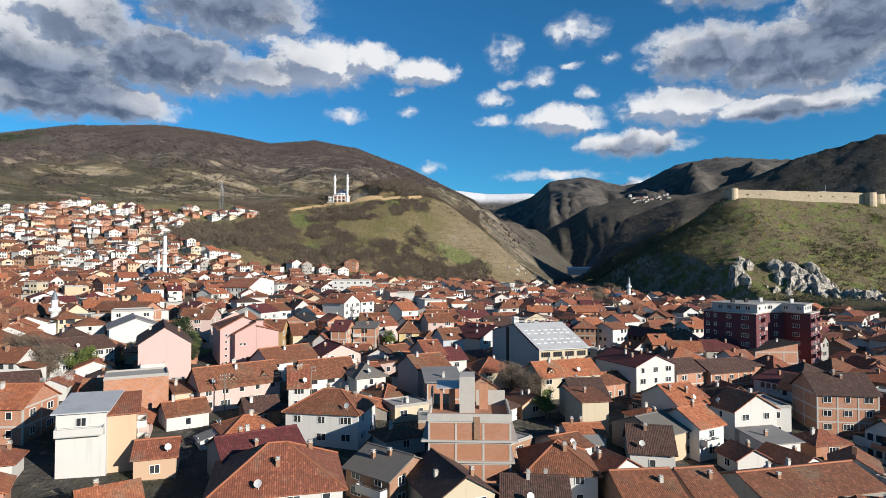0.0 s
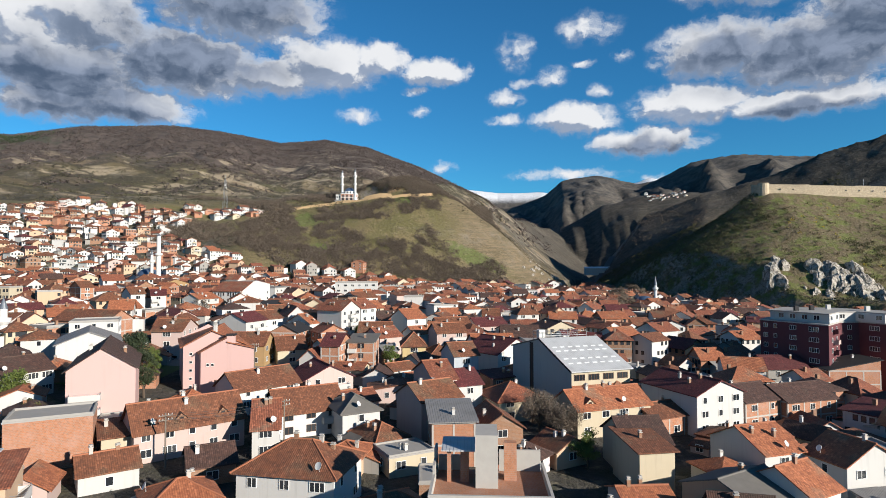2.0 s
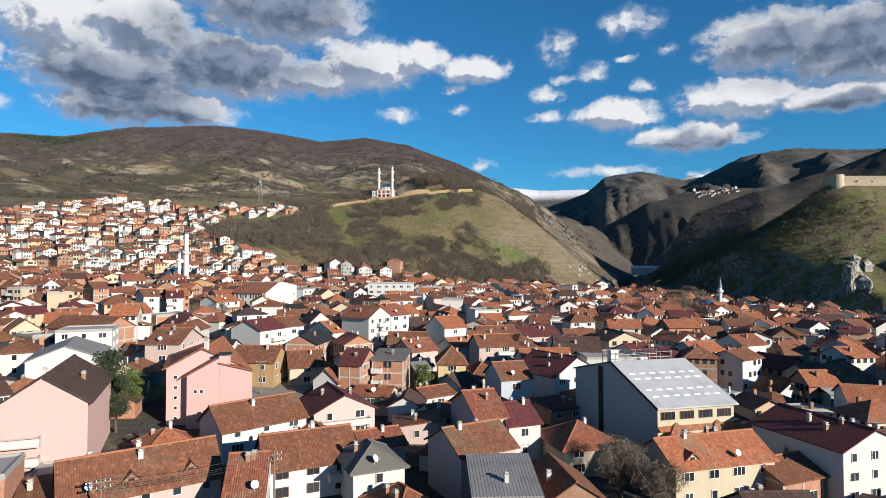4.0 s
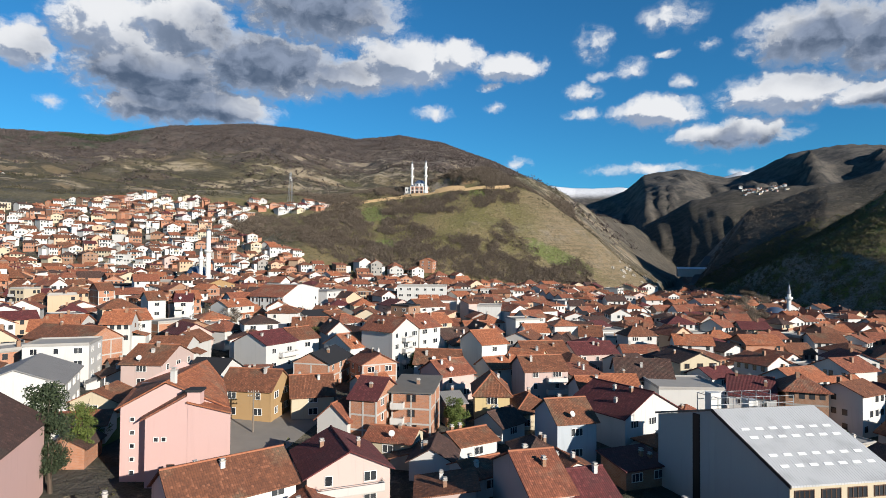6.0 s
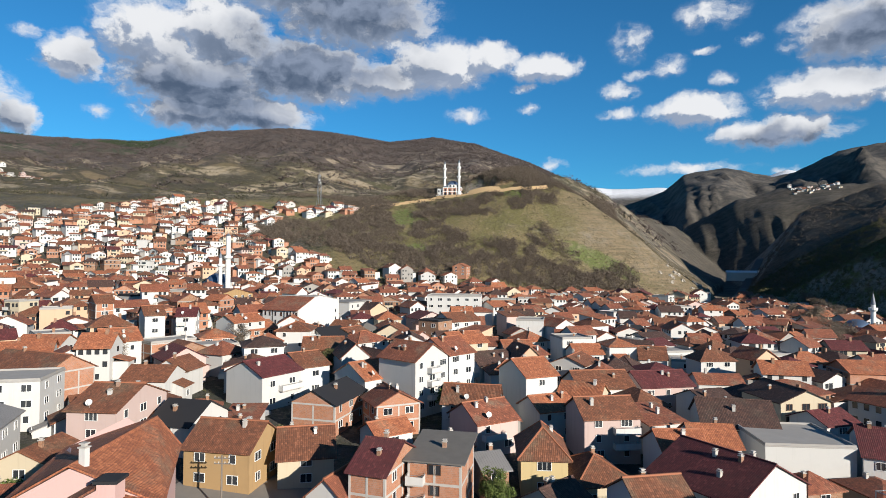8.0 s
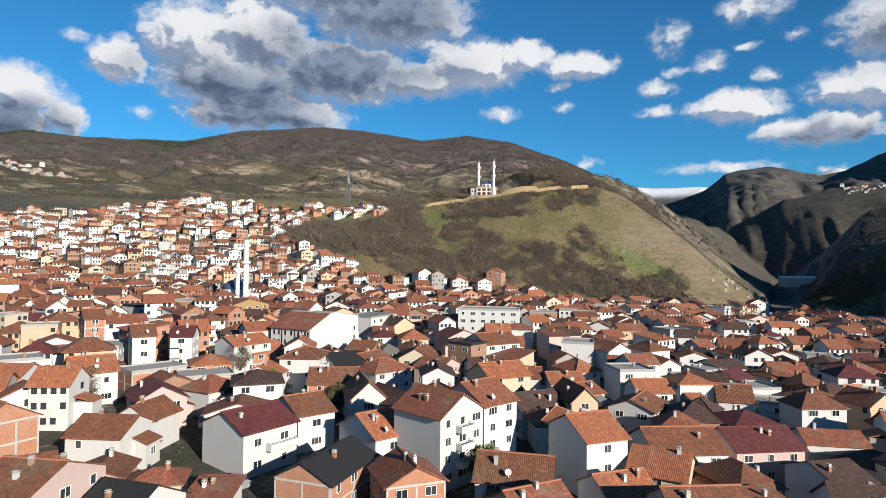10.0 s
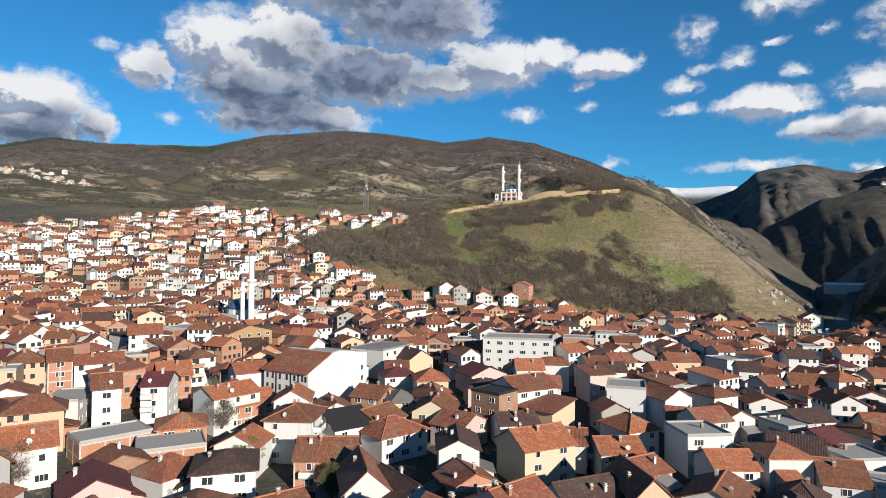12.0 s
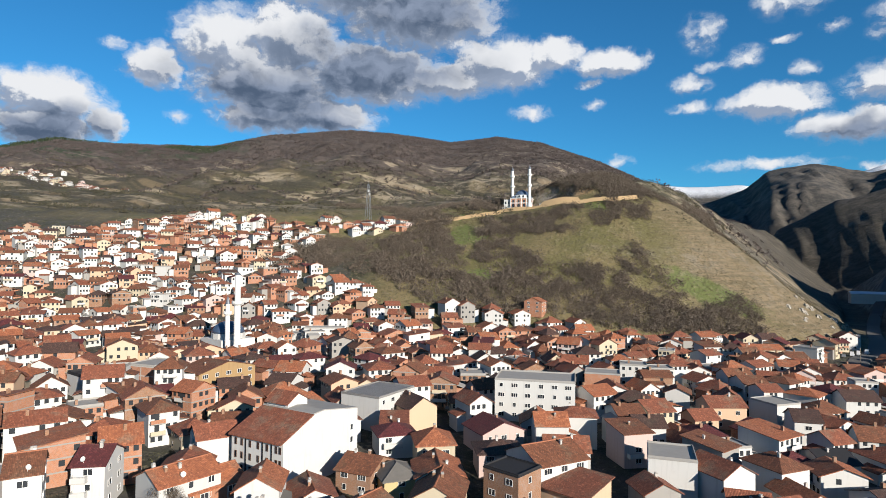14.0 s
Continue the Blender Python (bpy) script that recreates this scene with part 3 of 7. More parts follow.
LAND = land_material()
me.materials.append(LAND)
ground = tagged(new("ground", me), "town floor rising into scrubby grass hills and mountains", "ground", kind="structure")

# ---- building kit ----
def mesh_object(name, verts, faces, mats, slots=None, parent=None, label=""):
    """One mesh object from plain lists, with metre-sized UVs laid along each face."""
    me = bpy.data.meshes.new(name)
    me.from_pydata(verts, [], faces)
    for m in mats:
        me.materials.append(m)
    if slots:
        me.polygons.foreach_set("material_index", slots)
    lay_uv(me)
    ob = new(name, me)
    if parent:
        ob.parent = parent
    if label:
        tagged(ob, label)
    return ob


def lay_uv(me):
    uv = me.uv_layers.new(name="UVMap")
    co = np.empty(len(me.vertices) * 3)
    me.vertices.foreach_get("co", co)
    co = co.reshape(-1, 3)
    out = np.empty((len(me.loops), 2))
    for p in me.polygons:
        nx_, ny_, nz_ = p.normal
        r = math.hypot(nx_, ny_)
        if r < 0.05:
            ux, uy, uz, vx, vy, vz = 1, 0, 0, 0, 1, 0
        else:
            ux, uy, uz = -ny_ / r, nx_ / r, 0
            vx, vy, vz = ny_ * uz - nz_ * uy, nz_ * ux - nx_ * uz, nx_ * uy - ny_ * ux
        for li, vi in zip(p.loop_indices, p.vertices):
            x, y, z = co[vi]
            out[li] = (x * ux + y * uy + z * uz, x * vx + y * vy + z * vz)
    uv.data.foreach_set("uv", out.ravel())


class Shape:
    """Collects boxes and polygons for one mesh."""

    def __init__(self):
        self.v, self.f, self.s = [], [], []

    def poly(self, pts, slot=0):
        k = len(self.v)
        self.v += [tuple(p) for p in pts]
        self.f.append(tuple(range(k, k + len(pts))))
        self.s.append(slot)

    def box(self, x0, x1, y0, y1, z0, z1, slot=0):
        k = len(self.v)
        self.v += [(x0, y0, z0), (x1, y0, z0), (x1, y1, z0), (x0, y1, z0), (x0, y0, z1), (x1, y0, z1), (x1, y1, z1), (x0, y1, z1)]
        for q in ((0, 3, 2, 1), (4, 5, 6, 7), (0, 1, 5, 4), (1, 2, 6, 5), (2, 3, 7, 6), (3, 0, 4, 7)):
            self.f.append(tuple(k + i for i in q))
            self.s.append(slot)

    def prism(self, profile, a, b, axis=0, slot=0, caps=True):
        """Extrude a closed profile of (across, z) along x (axis 0) or y (axis 1), from a to b."""
        k, n = len(self.v), len(profile)
        for e in (a, b):
            for p, z in profile:
                self.v.append((e, p, z) if axis == 0 else (p, e, z))
        for i in range(n):
            j = (i + 1) % n
            q = (k + i, k + j, k + n + j, k + n + i)
            self.f.append(q if axis else q[::-1])
            self.s.append(slot)
        if caps:
            c0, c1 = tuple(range(k, k + n)), tuple(range(k + n, k + 2 * n))
            self.f += [c0[::-1] if axis else c0, c1 if axis else c1[::-1]]
            self.s += [slot, slot]

    def tube(self, pts, r, sides=6, slot=0):
        pts = [Vector(p) for p in pts]
        k0 = len(self.v)
        for i, p in enumerate(pts):
            d = (pts[min(i + 1, len(pts) - 1)] - pts[max(i - 1, 0)]).normalized()
            a = d.orthogonal().normalized()
            b = d.cross(a)
            rr = r[i] if isinstance(r, (list, tuple)) else r
            for s in range(sides):
                q = 2 * math.pi * s / sides
                self.v.append(tuple(p + (a * math.cos(q) + b * math.sin(q)) * rr))
        for i in range(len(pts) - 1):
            for s in range(sides):
                t = (s + 1) % sides
                self.f.append((k0 + i * sides + s, k0 + i * sides + t, k0 + (i + 1) * sides + t, k0 + (i + 1) * sides + s))
                self.s.append(slot)
        self.f += [tuple(k0 + s for s in range(sides))[::-1], tuple(k0 + (len(pts) - 1) * sides + s for s in range(sides))]
        self.s += [slot, slot]

    def lathe(self, rings, sides=16, slot=0):
        k0 = len(self.v)
        for r, z in rings:
            for s in range(sides):
                q = 2 * math.pi * s / sides
                self.v.append((r * math.cos(q), r * math.sin(q), z))
        for i in range(len(rings) - 1):
            for s in range(sides):
                t = (s + 1) % sides
                self.f.append((k0 + i * sides + s, k0 + i * sides + t, k0 + (i + 1) * sides + t, k0 + (i + 1) * sides + s))
                self.s.append(slot)
        self.f += [tuple(k0 + s for s in range(sides))[::-1], tuple(k0 + (len(rings) - 1) * sides + s for s in range(sides))]
        self.s += [slot, slot]

    def weld(self):
        seen, to = {}, []
        for p in self.v:
            to.append(seen.setdefault((round(p[0], 4), round(p[1], 4), round(p[2], 4)), len(seen)))
        self.v = list(seen)
        pairs = [(tuple(dict.fromkeys(to[i] for i in f)), s) for f, s in zip(self.f, self.s)]
        self.f, self.s = [f for f, _ in pairs if len(f) > 2], [s for f, s in pairs if len(f) > 2]

    def object(self, name, mats, parent=None, label=""):
        self.weld()
        return mesh_object(name, self.v, self.f, mats if isinstance(mats, (list, tuple)) else [mats], self.s, parent, label)

    def mesh(self, name, mats):
        self.weld()
        me = bpy.data.meshes.new(name)
        me.from_pydata(self.v, [], self.f)
        for m in (mats if isinstance(mats, (list, tuple)) else [mats]):
            me.materials.append(m)
        me.polygons.foreach_set("material_index", self.s)
        lay_uv(me)
        return me


def shared(name, me, parent, m, label=""):
    ob = new(name, me)
    ob.parent, ob.matrix_basis = parent, m
    if label:
        tagged(ob, label)
    return ob


MESHES = {}


def window_meshes(w, h, kind):
    """A frame with mullions, facing -y with the wall at y = 0, its panes apart, and both in one."""
    key = (w, h, kind)
    if key not in MESHES:
        bars, t = {0.6: 1, 0.9: 1, 1.2: 2, 1.5: 2, 1.8: 3, 2.4: 4}.get(w, 2), 0.07
        xs = [-w / 2, -w / 2 + t]
        for i in range(1, bars):
            x = -w / 2 + i * w / bars
            xs += [x - t / 2, x + t / 2]
        xs += [w / 2 - t, w / 2]
        zs = [0, t, h - t, h]
        f, both, g = Shape(), Shape(), Shape()
        for i in range(len(xs) - 1):
            for k in range(3):
                x0, x1, z0, z1 = xs[i], xs[i + 1], zs[k], zs[k + 1]
                if i % 2 == 1 and k == 1:
                    q = [(x0, z0), (x1, z0), (x1, z1), (x0, z1)]
                    for (ax, az), (bx, bz) in zip(q, q[1:] + q[:1]):
                        for s in (f, both):
                            s.poly([(ax, -0.08, az), (ax, -0.015, az), (bx, -0.015, bz), (bx, -0.08, bz)])
                    both.poly([(x, -0.015, z) for x, z in q], 1)
                else:
                    for s in (f, both):
                        s.poly([(x0, -0.08, z0), (x1, -0.08, z0), (x1, -0.08, z1), (x0, -0.08, z1)])
        q = [(-w / 2, 0), (w / 2, 0), (w / 2, h), (-w / 2, h)]
        for (ax, az), (bx, bz) in zip(q, q[1:] + q[:1]):
            for s in (f, both):
                s.poly([(ax, 0.01, az), (bx, 0.01, bz), (bx, -0.08, bz), (ax, -0.08, az)])
        g.poly([(x, -0.03, z) for x, z in q])
        frame_mat = BROWN_WOOD if kind == "brown" else WHITE_PAINT
        MESHES[key] = (f.mesh("window", frame_mat), g.mesh("pane", GLASS), both.mesh("window", [frame_mat, GLASS]))
    return MESHES[key]


def window(parent, x, y, z, turn, w=1.2, h=1.3, kind="white", fine=False):
    a, b, c = window_meshes(w, h, kind)
    m = Matrix.Translation((x, y, z)) @ Matrix.Rotation(turn, 4, "Z")
    ob = shared("window", a if fine else c, parent, m)
    if fine:
        shared("pane", b, ob, Matrix())
    return ob


def chimney_mesh(kind):
    key = ("chimney", kind)
    if key not in MESHES:
        s = Shape()
        rings = ((0.3, 0.26, -1.2), (0.3, 0.26, 1.0), (0.38, 0.34, 1.02), (0.38, 0.34, 1.14), (0.2, 0.16, 1.16), (0.2, 0.16, 1.34), (0.34, 0.3, 1.36), (0.3, 0.26, 1.46))
        for i, (a, b) in enumerate(zip(rings, rings[1:])):
            for (ux, uy), (vx, vy) in (((-1, -1), (1, -1)), ((1, -1), (1, 1)), ((1, 1), (-1, 1)), ((-1, 1), (-1, -1))):
                s.poly([(ux * a[0], uy * a[1], a[2]), (vx * a[0], vy * a[1], a[2]), (vx * b[0], vy * b[1], b[2]), (ux * b[0], uy * b[1], b[2])], 0 if i == 0 else 1)
        r = rings[-1]
        s.poly([(-r[0], -r[1], r[2]), (r[0], -r[1], r[2]), (r[0], r[1], r[2]), (-r[0], r[1], r[2])], 1)
        MESHES[key] = s.mesh("chimney", [{"brick": WALLS["oldbrick"], "white": WALLS["white"], "grey": CONCRETE}[kind], CONCRETE])
    return MESHES[key]


def roof_shape(kind, w, d, rise, over, thick=0.16):
    """A roof over a w x d plan, its wall plate at z = 0: gx, gy gables, hip, shed or flat."""
    s = Shape()
    a, b = w / 2, d / 2
    if kind in ("gx", "gy"):
        half = b if kind == "gx" else a
        drop = rise / half * over
        prof = [(-half - over, -drop), (0, rise), (half + over, -drop), (half + over, -drop + thick), (0, rise + thick), (-half - over, -drop + thick)]
        length = (a if kind == "gx" else b) + over * 0.7
        s.prism(prof, -length, length, 0 if kind == "gx" else 1)
    elif kind == "hip":
        drop = rise / min(a, b) * over
        A, B = a + over, b + over
        e = max(0.0, abs(a - b))
        if a >= b:
            r0, r1 = (-e, 0, rise), (e, 0, rise)
        else:
            r0, r1 = (0, -e, rise), (0, e, rise)
        for lift, flip in ((thick, False), (0.0, True)):
            c = [(-A, -B, -drop + lift), (A, -B, -drop + lift), (A, B, -drop + lift), (-A, B, -drop + lift)]
            p, q = (r0[0], r0[1], r0[2] + lift), (r1[0], r1[1], r1[2] + lift)
            if a >= b:
                fs = [[c[0], c[1], q, p], [c[1], c[2], q], [c[2], c[3], p, q], [c[3], c[0], p]]
            else:
                fs = [[c[0], c[1], p], [c[1], c[2], q, p], [c[2], c[3], q], [c[3], c[0], p, q]]
            for f in fs:
                s.poly(f[::-1] if flip else f)
        lo, hi = -drop, -drop + thick
        for (x0, y0), (x1, y1) in (((-A, -B), (A, -B)), ((A, -B), (A, B)), ((A, B), (-A, B)), ((-A, B), (-A, -B))):
            s.poly([(x0, y0, lo), (x1, y1, lo), (x1, y1, hi), (x0, y0, hi)])
    elif kind in ("shed", "shedx"):
        if kind == "shed":
            k = rise / d
            prof = [(-b - over, -over * k), (b + over, rise + over * k), (b + over, rise + over * k + thick), (-b - over, -over * k + thick)]
            s.prism(prof, -a - over, a + over, 0)
        else:
            k = rise / w
            prof = [(-a - over, -over * k), (a + over, rise + over * k), (a + over, rise + over * k + thick), (-a - over, -over * k + thick)]
            s.prism(prof, -b - over, b + over, 1)
    else:
        s.box(-a - 0.1, a + 0.1, -b - 0.1, b + 0.1, 0.0, 0.22)
        for x0, x1, y0, y1 in ((-a, a, -b, -b + 0.18), (-a, a, b - 0.18, b), (-a, -a + 0.18, -b + 0.18, b - 0.18), (a - 0.18, a, -b + 0.18, b - 0.18)):
            s.box(x0, x1, y0, y1, 0.22, 0.22 + max(0.25, rise))
    return s


def wall_shape(kind, w, d, h, rise, below=2.0):
    s = Shape()
    a, b = w / 2, d / 2
    if kind == "gy":
        s.prism([(-a, -below), (a, -below), (a, h), (0, h + rise - 0.02), (-a, h)], -b, b, 1)
    elif kind == "gx":
        s.prism([(-b, -below), (b, -below), (b, h), (0, h + rise - 0.02), (-b, h)], -a, a, 0)
    elif kind == "shed":
        s.prism([(-b, -below), (b, -below), (b, h + rise - 0.02), (-b, h)], -a, a, 0)
    elif kind == "shedx":
        s.prism([(-a, -below), (a, -below), (a, h + rise - 0.02), (-a, h)], -b, b, 1)
    else:
        s.box(-a, a, -b, b, -below, h)
    return s


def roof_z(kind, w, d, rise, x, y):
    if kind == "gx":
        return rise * (1 - abs(y) / (d / 2))
    if kind == "gy":
        return rise * (1 - abs(x) / (w / 2))
    if kind == "hip":
        return rise * min(1, (min(w / 2 - abs(x), d / 2 - abs(y))) / (min(w, d) / 2))
    if kind == "shed":
        return rise * (y / d + 0.5)
    if kind == "shedx":
        return rise * (x / w + 0.5)
    return 0.2


def frame_bands(w, d, h, storeys, parent):
    """The concrete floor bands and columns of a block-built house, set a little proud."""
    a, b, e = w / 2, d / 2, 0.13
    for i in range(1, storeys + 1):
        z = h * i / storeys
        s = Shape()
        o = 0.03
        rim = [(-a - o, -b - o), (a + o, -b - o), (a + o, b + o), (-a - o, b + o)]
        for (px, py), (qx, qy) in zip(rim, rim[1:] + rim[:1]):
            s.poly([(px, py, z - 0.34), (qx, qy, z - 0.34), (qx, qy, z - 0.06), (px, py, z - 0.06)])
        s.poly([(x, y, z - 0.06) for x, y in rim])
        s.poly([(x, y, z - 0.34) for x, y in rim[::-1]])
        s.object("floor_band", CONCRETE, parent, "raw concrete floor band")
    posts = [(x, y) for x in ([-a, -a / 3, a / 3, a] if w > 8 else [-a, 0, a]) for y in (-b, b)] + [(-a, 0), (a, 0)]
    s = Shape()
    s.box(-e, e, -e, e, -1.5, h - 0.4)
    me = s.mesh("column", CONCRETE)
    for x, y in posts:
        shared("column", me, parent, pose(x - math.copysign(e - 0.04, x) if abs(x) == a else x, y - math.copysign(e - 0.04, y) if abs(y) == b else y, 0))


def dish_mesh():
    if "dish" not in MESHES:
        s = Shape()
        rings = []
        for i in range(5):
            r = 0.42 * i / 4 + 0.02
            rings.append((r, 0.28 * r * r))
        k0, n = len(s.v), 12
        tilt = Matrix.Translation((0, -0.15, 0.75)) @ Matrix.Rotation(radians(62), 4, "X")
        for r, z in rings + [(r, z - 0.025) for r, z in rings[::-1]]:
            for q in range(n):
                s.v.append(tuple(tilt @ Vector((r * math.cos(2 * math.pi * q / n), r * math.sin(2 * math.pi * q / n), z))))
        for i in range(len(rings) * 2 - 1):
            for q in range(n):
                t = (q + 1) % n
                s.f.append((i * n + q, i * n + t, (i + 1) * n + t, (i + 1) * n + q))
                s.s.append(0)
        s.tube([(0, 0.0, -0.4), (0, 0.0, 0.5), tuple(tilt @ Vector((0, 0, -0.02)))], 0.03, 5)
        s.tube([tuple(tilt @ Vector((0, -0.45, 0.05))), tuple(tilt @ Vector((0, -0.1, 0.5)))], 0.02, 4)
        MESHES["dish"] = s.mesh("satellite_dish", DISH_GREY)
    return MESHES["dish"]


def balcony(parent, w, d, sh, side, u0, u1, k, depth=1.2, rail_mat=None):
    """A slab with a solid parapet and a hand rail, on storey k of one side."""
    run = w if side in "fb" else d
    a, b = u0 * run - run / 2, u1 * run - run / 2
    m = {"f": pose(0, -d / 2, k * sh), "r": pose(w / 2, 0, k * sh, 0, 0, 90), "l": pose(-w / 2, 0, k * sh, 0, 0, -90), "b": pose(0, d / 2, k * sh, 0, 0, 180)}[side]
    s = Shape()
    s.box(a, b, -depth, 0.0, -0.16, 0.0)
    slab = s.object("balcony", CONCRETE, parent, "projecting concrete balcony")
    slab.matrix_basis = m
    p = Shape()
    p.poly([(a, 0, 0), (a, -depth, 0), (a, -depth, 0.85), (a, 0, 0.85)])
    p.poly([(a, -depth, 0), (b, -depth, 0), (b, -depth, 0.85), (a, -depth, 0.85)])
    p.poly([(b, -depth, 0), (b, 0, 0), (b, 0, 0.85), (b, -depth, 0.85)])
    t = 0.08
    p.poly([(a + t, 0, 0), (a + t, -depth + t, 0), (a + t, -depth + t, 0.85), (a + t, 0, 0.85)][::-1])
    p.poly([(a + t, -depth + t, 0), (b - t, -depth + t, 0), (b - t, -depth + t, 0.85), (a + t, -depth + t, 0.85)][::-1])
    p.poly([(b - t, -depth + t, 0), (b - t, 0, 0), (b - t, 0, 0.85), (b - t, -depth + t, 0.85)][::-1])
    p.poly([(a, 0, 0.85), (a, -depth, 0.85), (a + t, -depth + t, 0.85), (a + t, 0, 0.85)])
    p.poly([(a, -depth, 0.85), (b, -depth, 0.85), (b - t, -depth + t, 0.85), (a + t, -depth + t, 0.85)])
    p.poly([(b, -depth, 0.85), (b, 0, 0.85), (b - t, 0, 0.85), (b - t, -depth + t, 0.85)])
    p.object("parapet", rail_mat or WALLS["white"], slab)
    r = Shape()
    r.tube([(a + 0.05, 0, 1.02), (a + 0.05, -depth + 0.05, 1.02), (b - 0.05, -depth + 0.05, 1.02), (b - 0.05, 0, 1.02)], 0.03, 4)
    r.object("hand_rail", STEEL, slab)


def dormer(body, x, y, z, w=1.5, deep=1.7, wall="oldbrick", cover="brown"):
    """A small gabled dormer that looks out to the front from a roof slope."""
    s = Shape()
    s.prism([(-w / 2, -0.5), (w / 2, -0.5), (w / 2, 0.25), (0, 0.95), (-w / 2, 0.25)], 0, deep, 1)
    d = s.object("dormer", WALLS[wall], body)
    d.location = (x, y, z)
    for sx in (-1, 1):
        r = Shape()
        pts = [(0, -0.25, 1.0), (0, deep, 1.0), (sx * (w / 2 + 0.2), deep, 0.1), (sx * (w / 2 + 0.2), -0.25, 0.1)]
        low = [(a, b, c - 0.1) for a, b, c in pts]
        r.poly(pts if sx < 0 else pts[::-1])
        r.poly(low[::-1] if sx < 0 else low)
        for i in range(4):
            j = (i + 1) % 4
            q = [low[i], low[j], pts[j], pts[i]]
            r.poly(q if sx < 0 else q[::-1])
        r.object("dormer_roof", ROOFS[cover], d)
    window(d, 0, 0, -0.25, 0, 0.6, 0.6, "brown")


def utility_pole(x, y, h, turn, label="grey wooden utility pole with cross arm and insulators"):
    s = Shape()
    s.tube([(0, 0, -1.0), (0, 0, h)], [0.14, 0.09], 8)
    p = s.object("utility_pole", BARK_POLE)
    p.matrix_world = pose(x, y, ground_at(x, y), 0, 0, turn)
    tagged(p, label, "pole")
    for z in (h - 0.35, h - 0.95):
        a = Shape()
        a.box(-0.9, 0.9, -0.06, 0.06, z - 0.06, z + 0.06)
        arm = a.object("cross_arm", BARK_POLE, p)
        for u in (-0.8, -0.35, 0.35, 0.8):
            i = Shape()
            i.tube([(u, 0, z + 0.06), (u, 0, z + 0.24)], [0.05, 0.03], 6)
            i.object("insulator", DISH_GREY, arm)
    return p


def wire_span(a, b, sag, label="sagging black overhead wires between poles"):
    """Four cables hung between two pole heads."""
    top = new("overhead_wires")
    top.location = a
    tagged(top, label, "wires")
    d = Vector(b) - Vector(a)
    side = Vector((-d.y, d.x, 0)).normalized()
    for u, drop in ((-0.8, 0.0), (0.8, 0.0), (-0.35, -0.6), (0.35, -0.6)):
        s = Shape()
        s.tube([tuple(d * k + side * u + Vector((0, 0, drop - 4 * sag * k * (1 - k)))) for k in np.linspace(0, 1, 13)], 0.022, 4)
        s.object("wire", BLACK_METAL, top)


WALL_WORD = {"white": "white plastered", "cream": "cream plastered", "pink": "pink plastered", "yellow": "yellow plastered", "peach": "peach plastered", "grey": "grey rendered", "rose": "pale rose plastered",
             "blue": "pale blue plastered", "ochre": "ochre plastered", "maroon": "dark maroon rendered", "brick": "bare orange block", "oldbrick": "bare old brick"}
ROOF_WORD = {"red": "red clay tile", "orange": "orange clay tile", "brown": "weathered brown tile", "dark": "dark brown tile", "maroon": "maroon metal tile", "grey": "grey fibre cement",
             "black": "black bitumen", "sheet": "pale metal sheet", "slab": "flat concrete", "corr": "grey corrugated"}
HOUSES = []


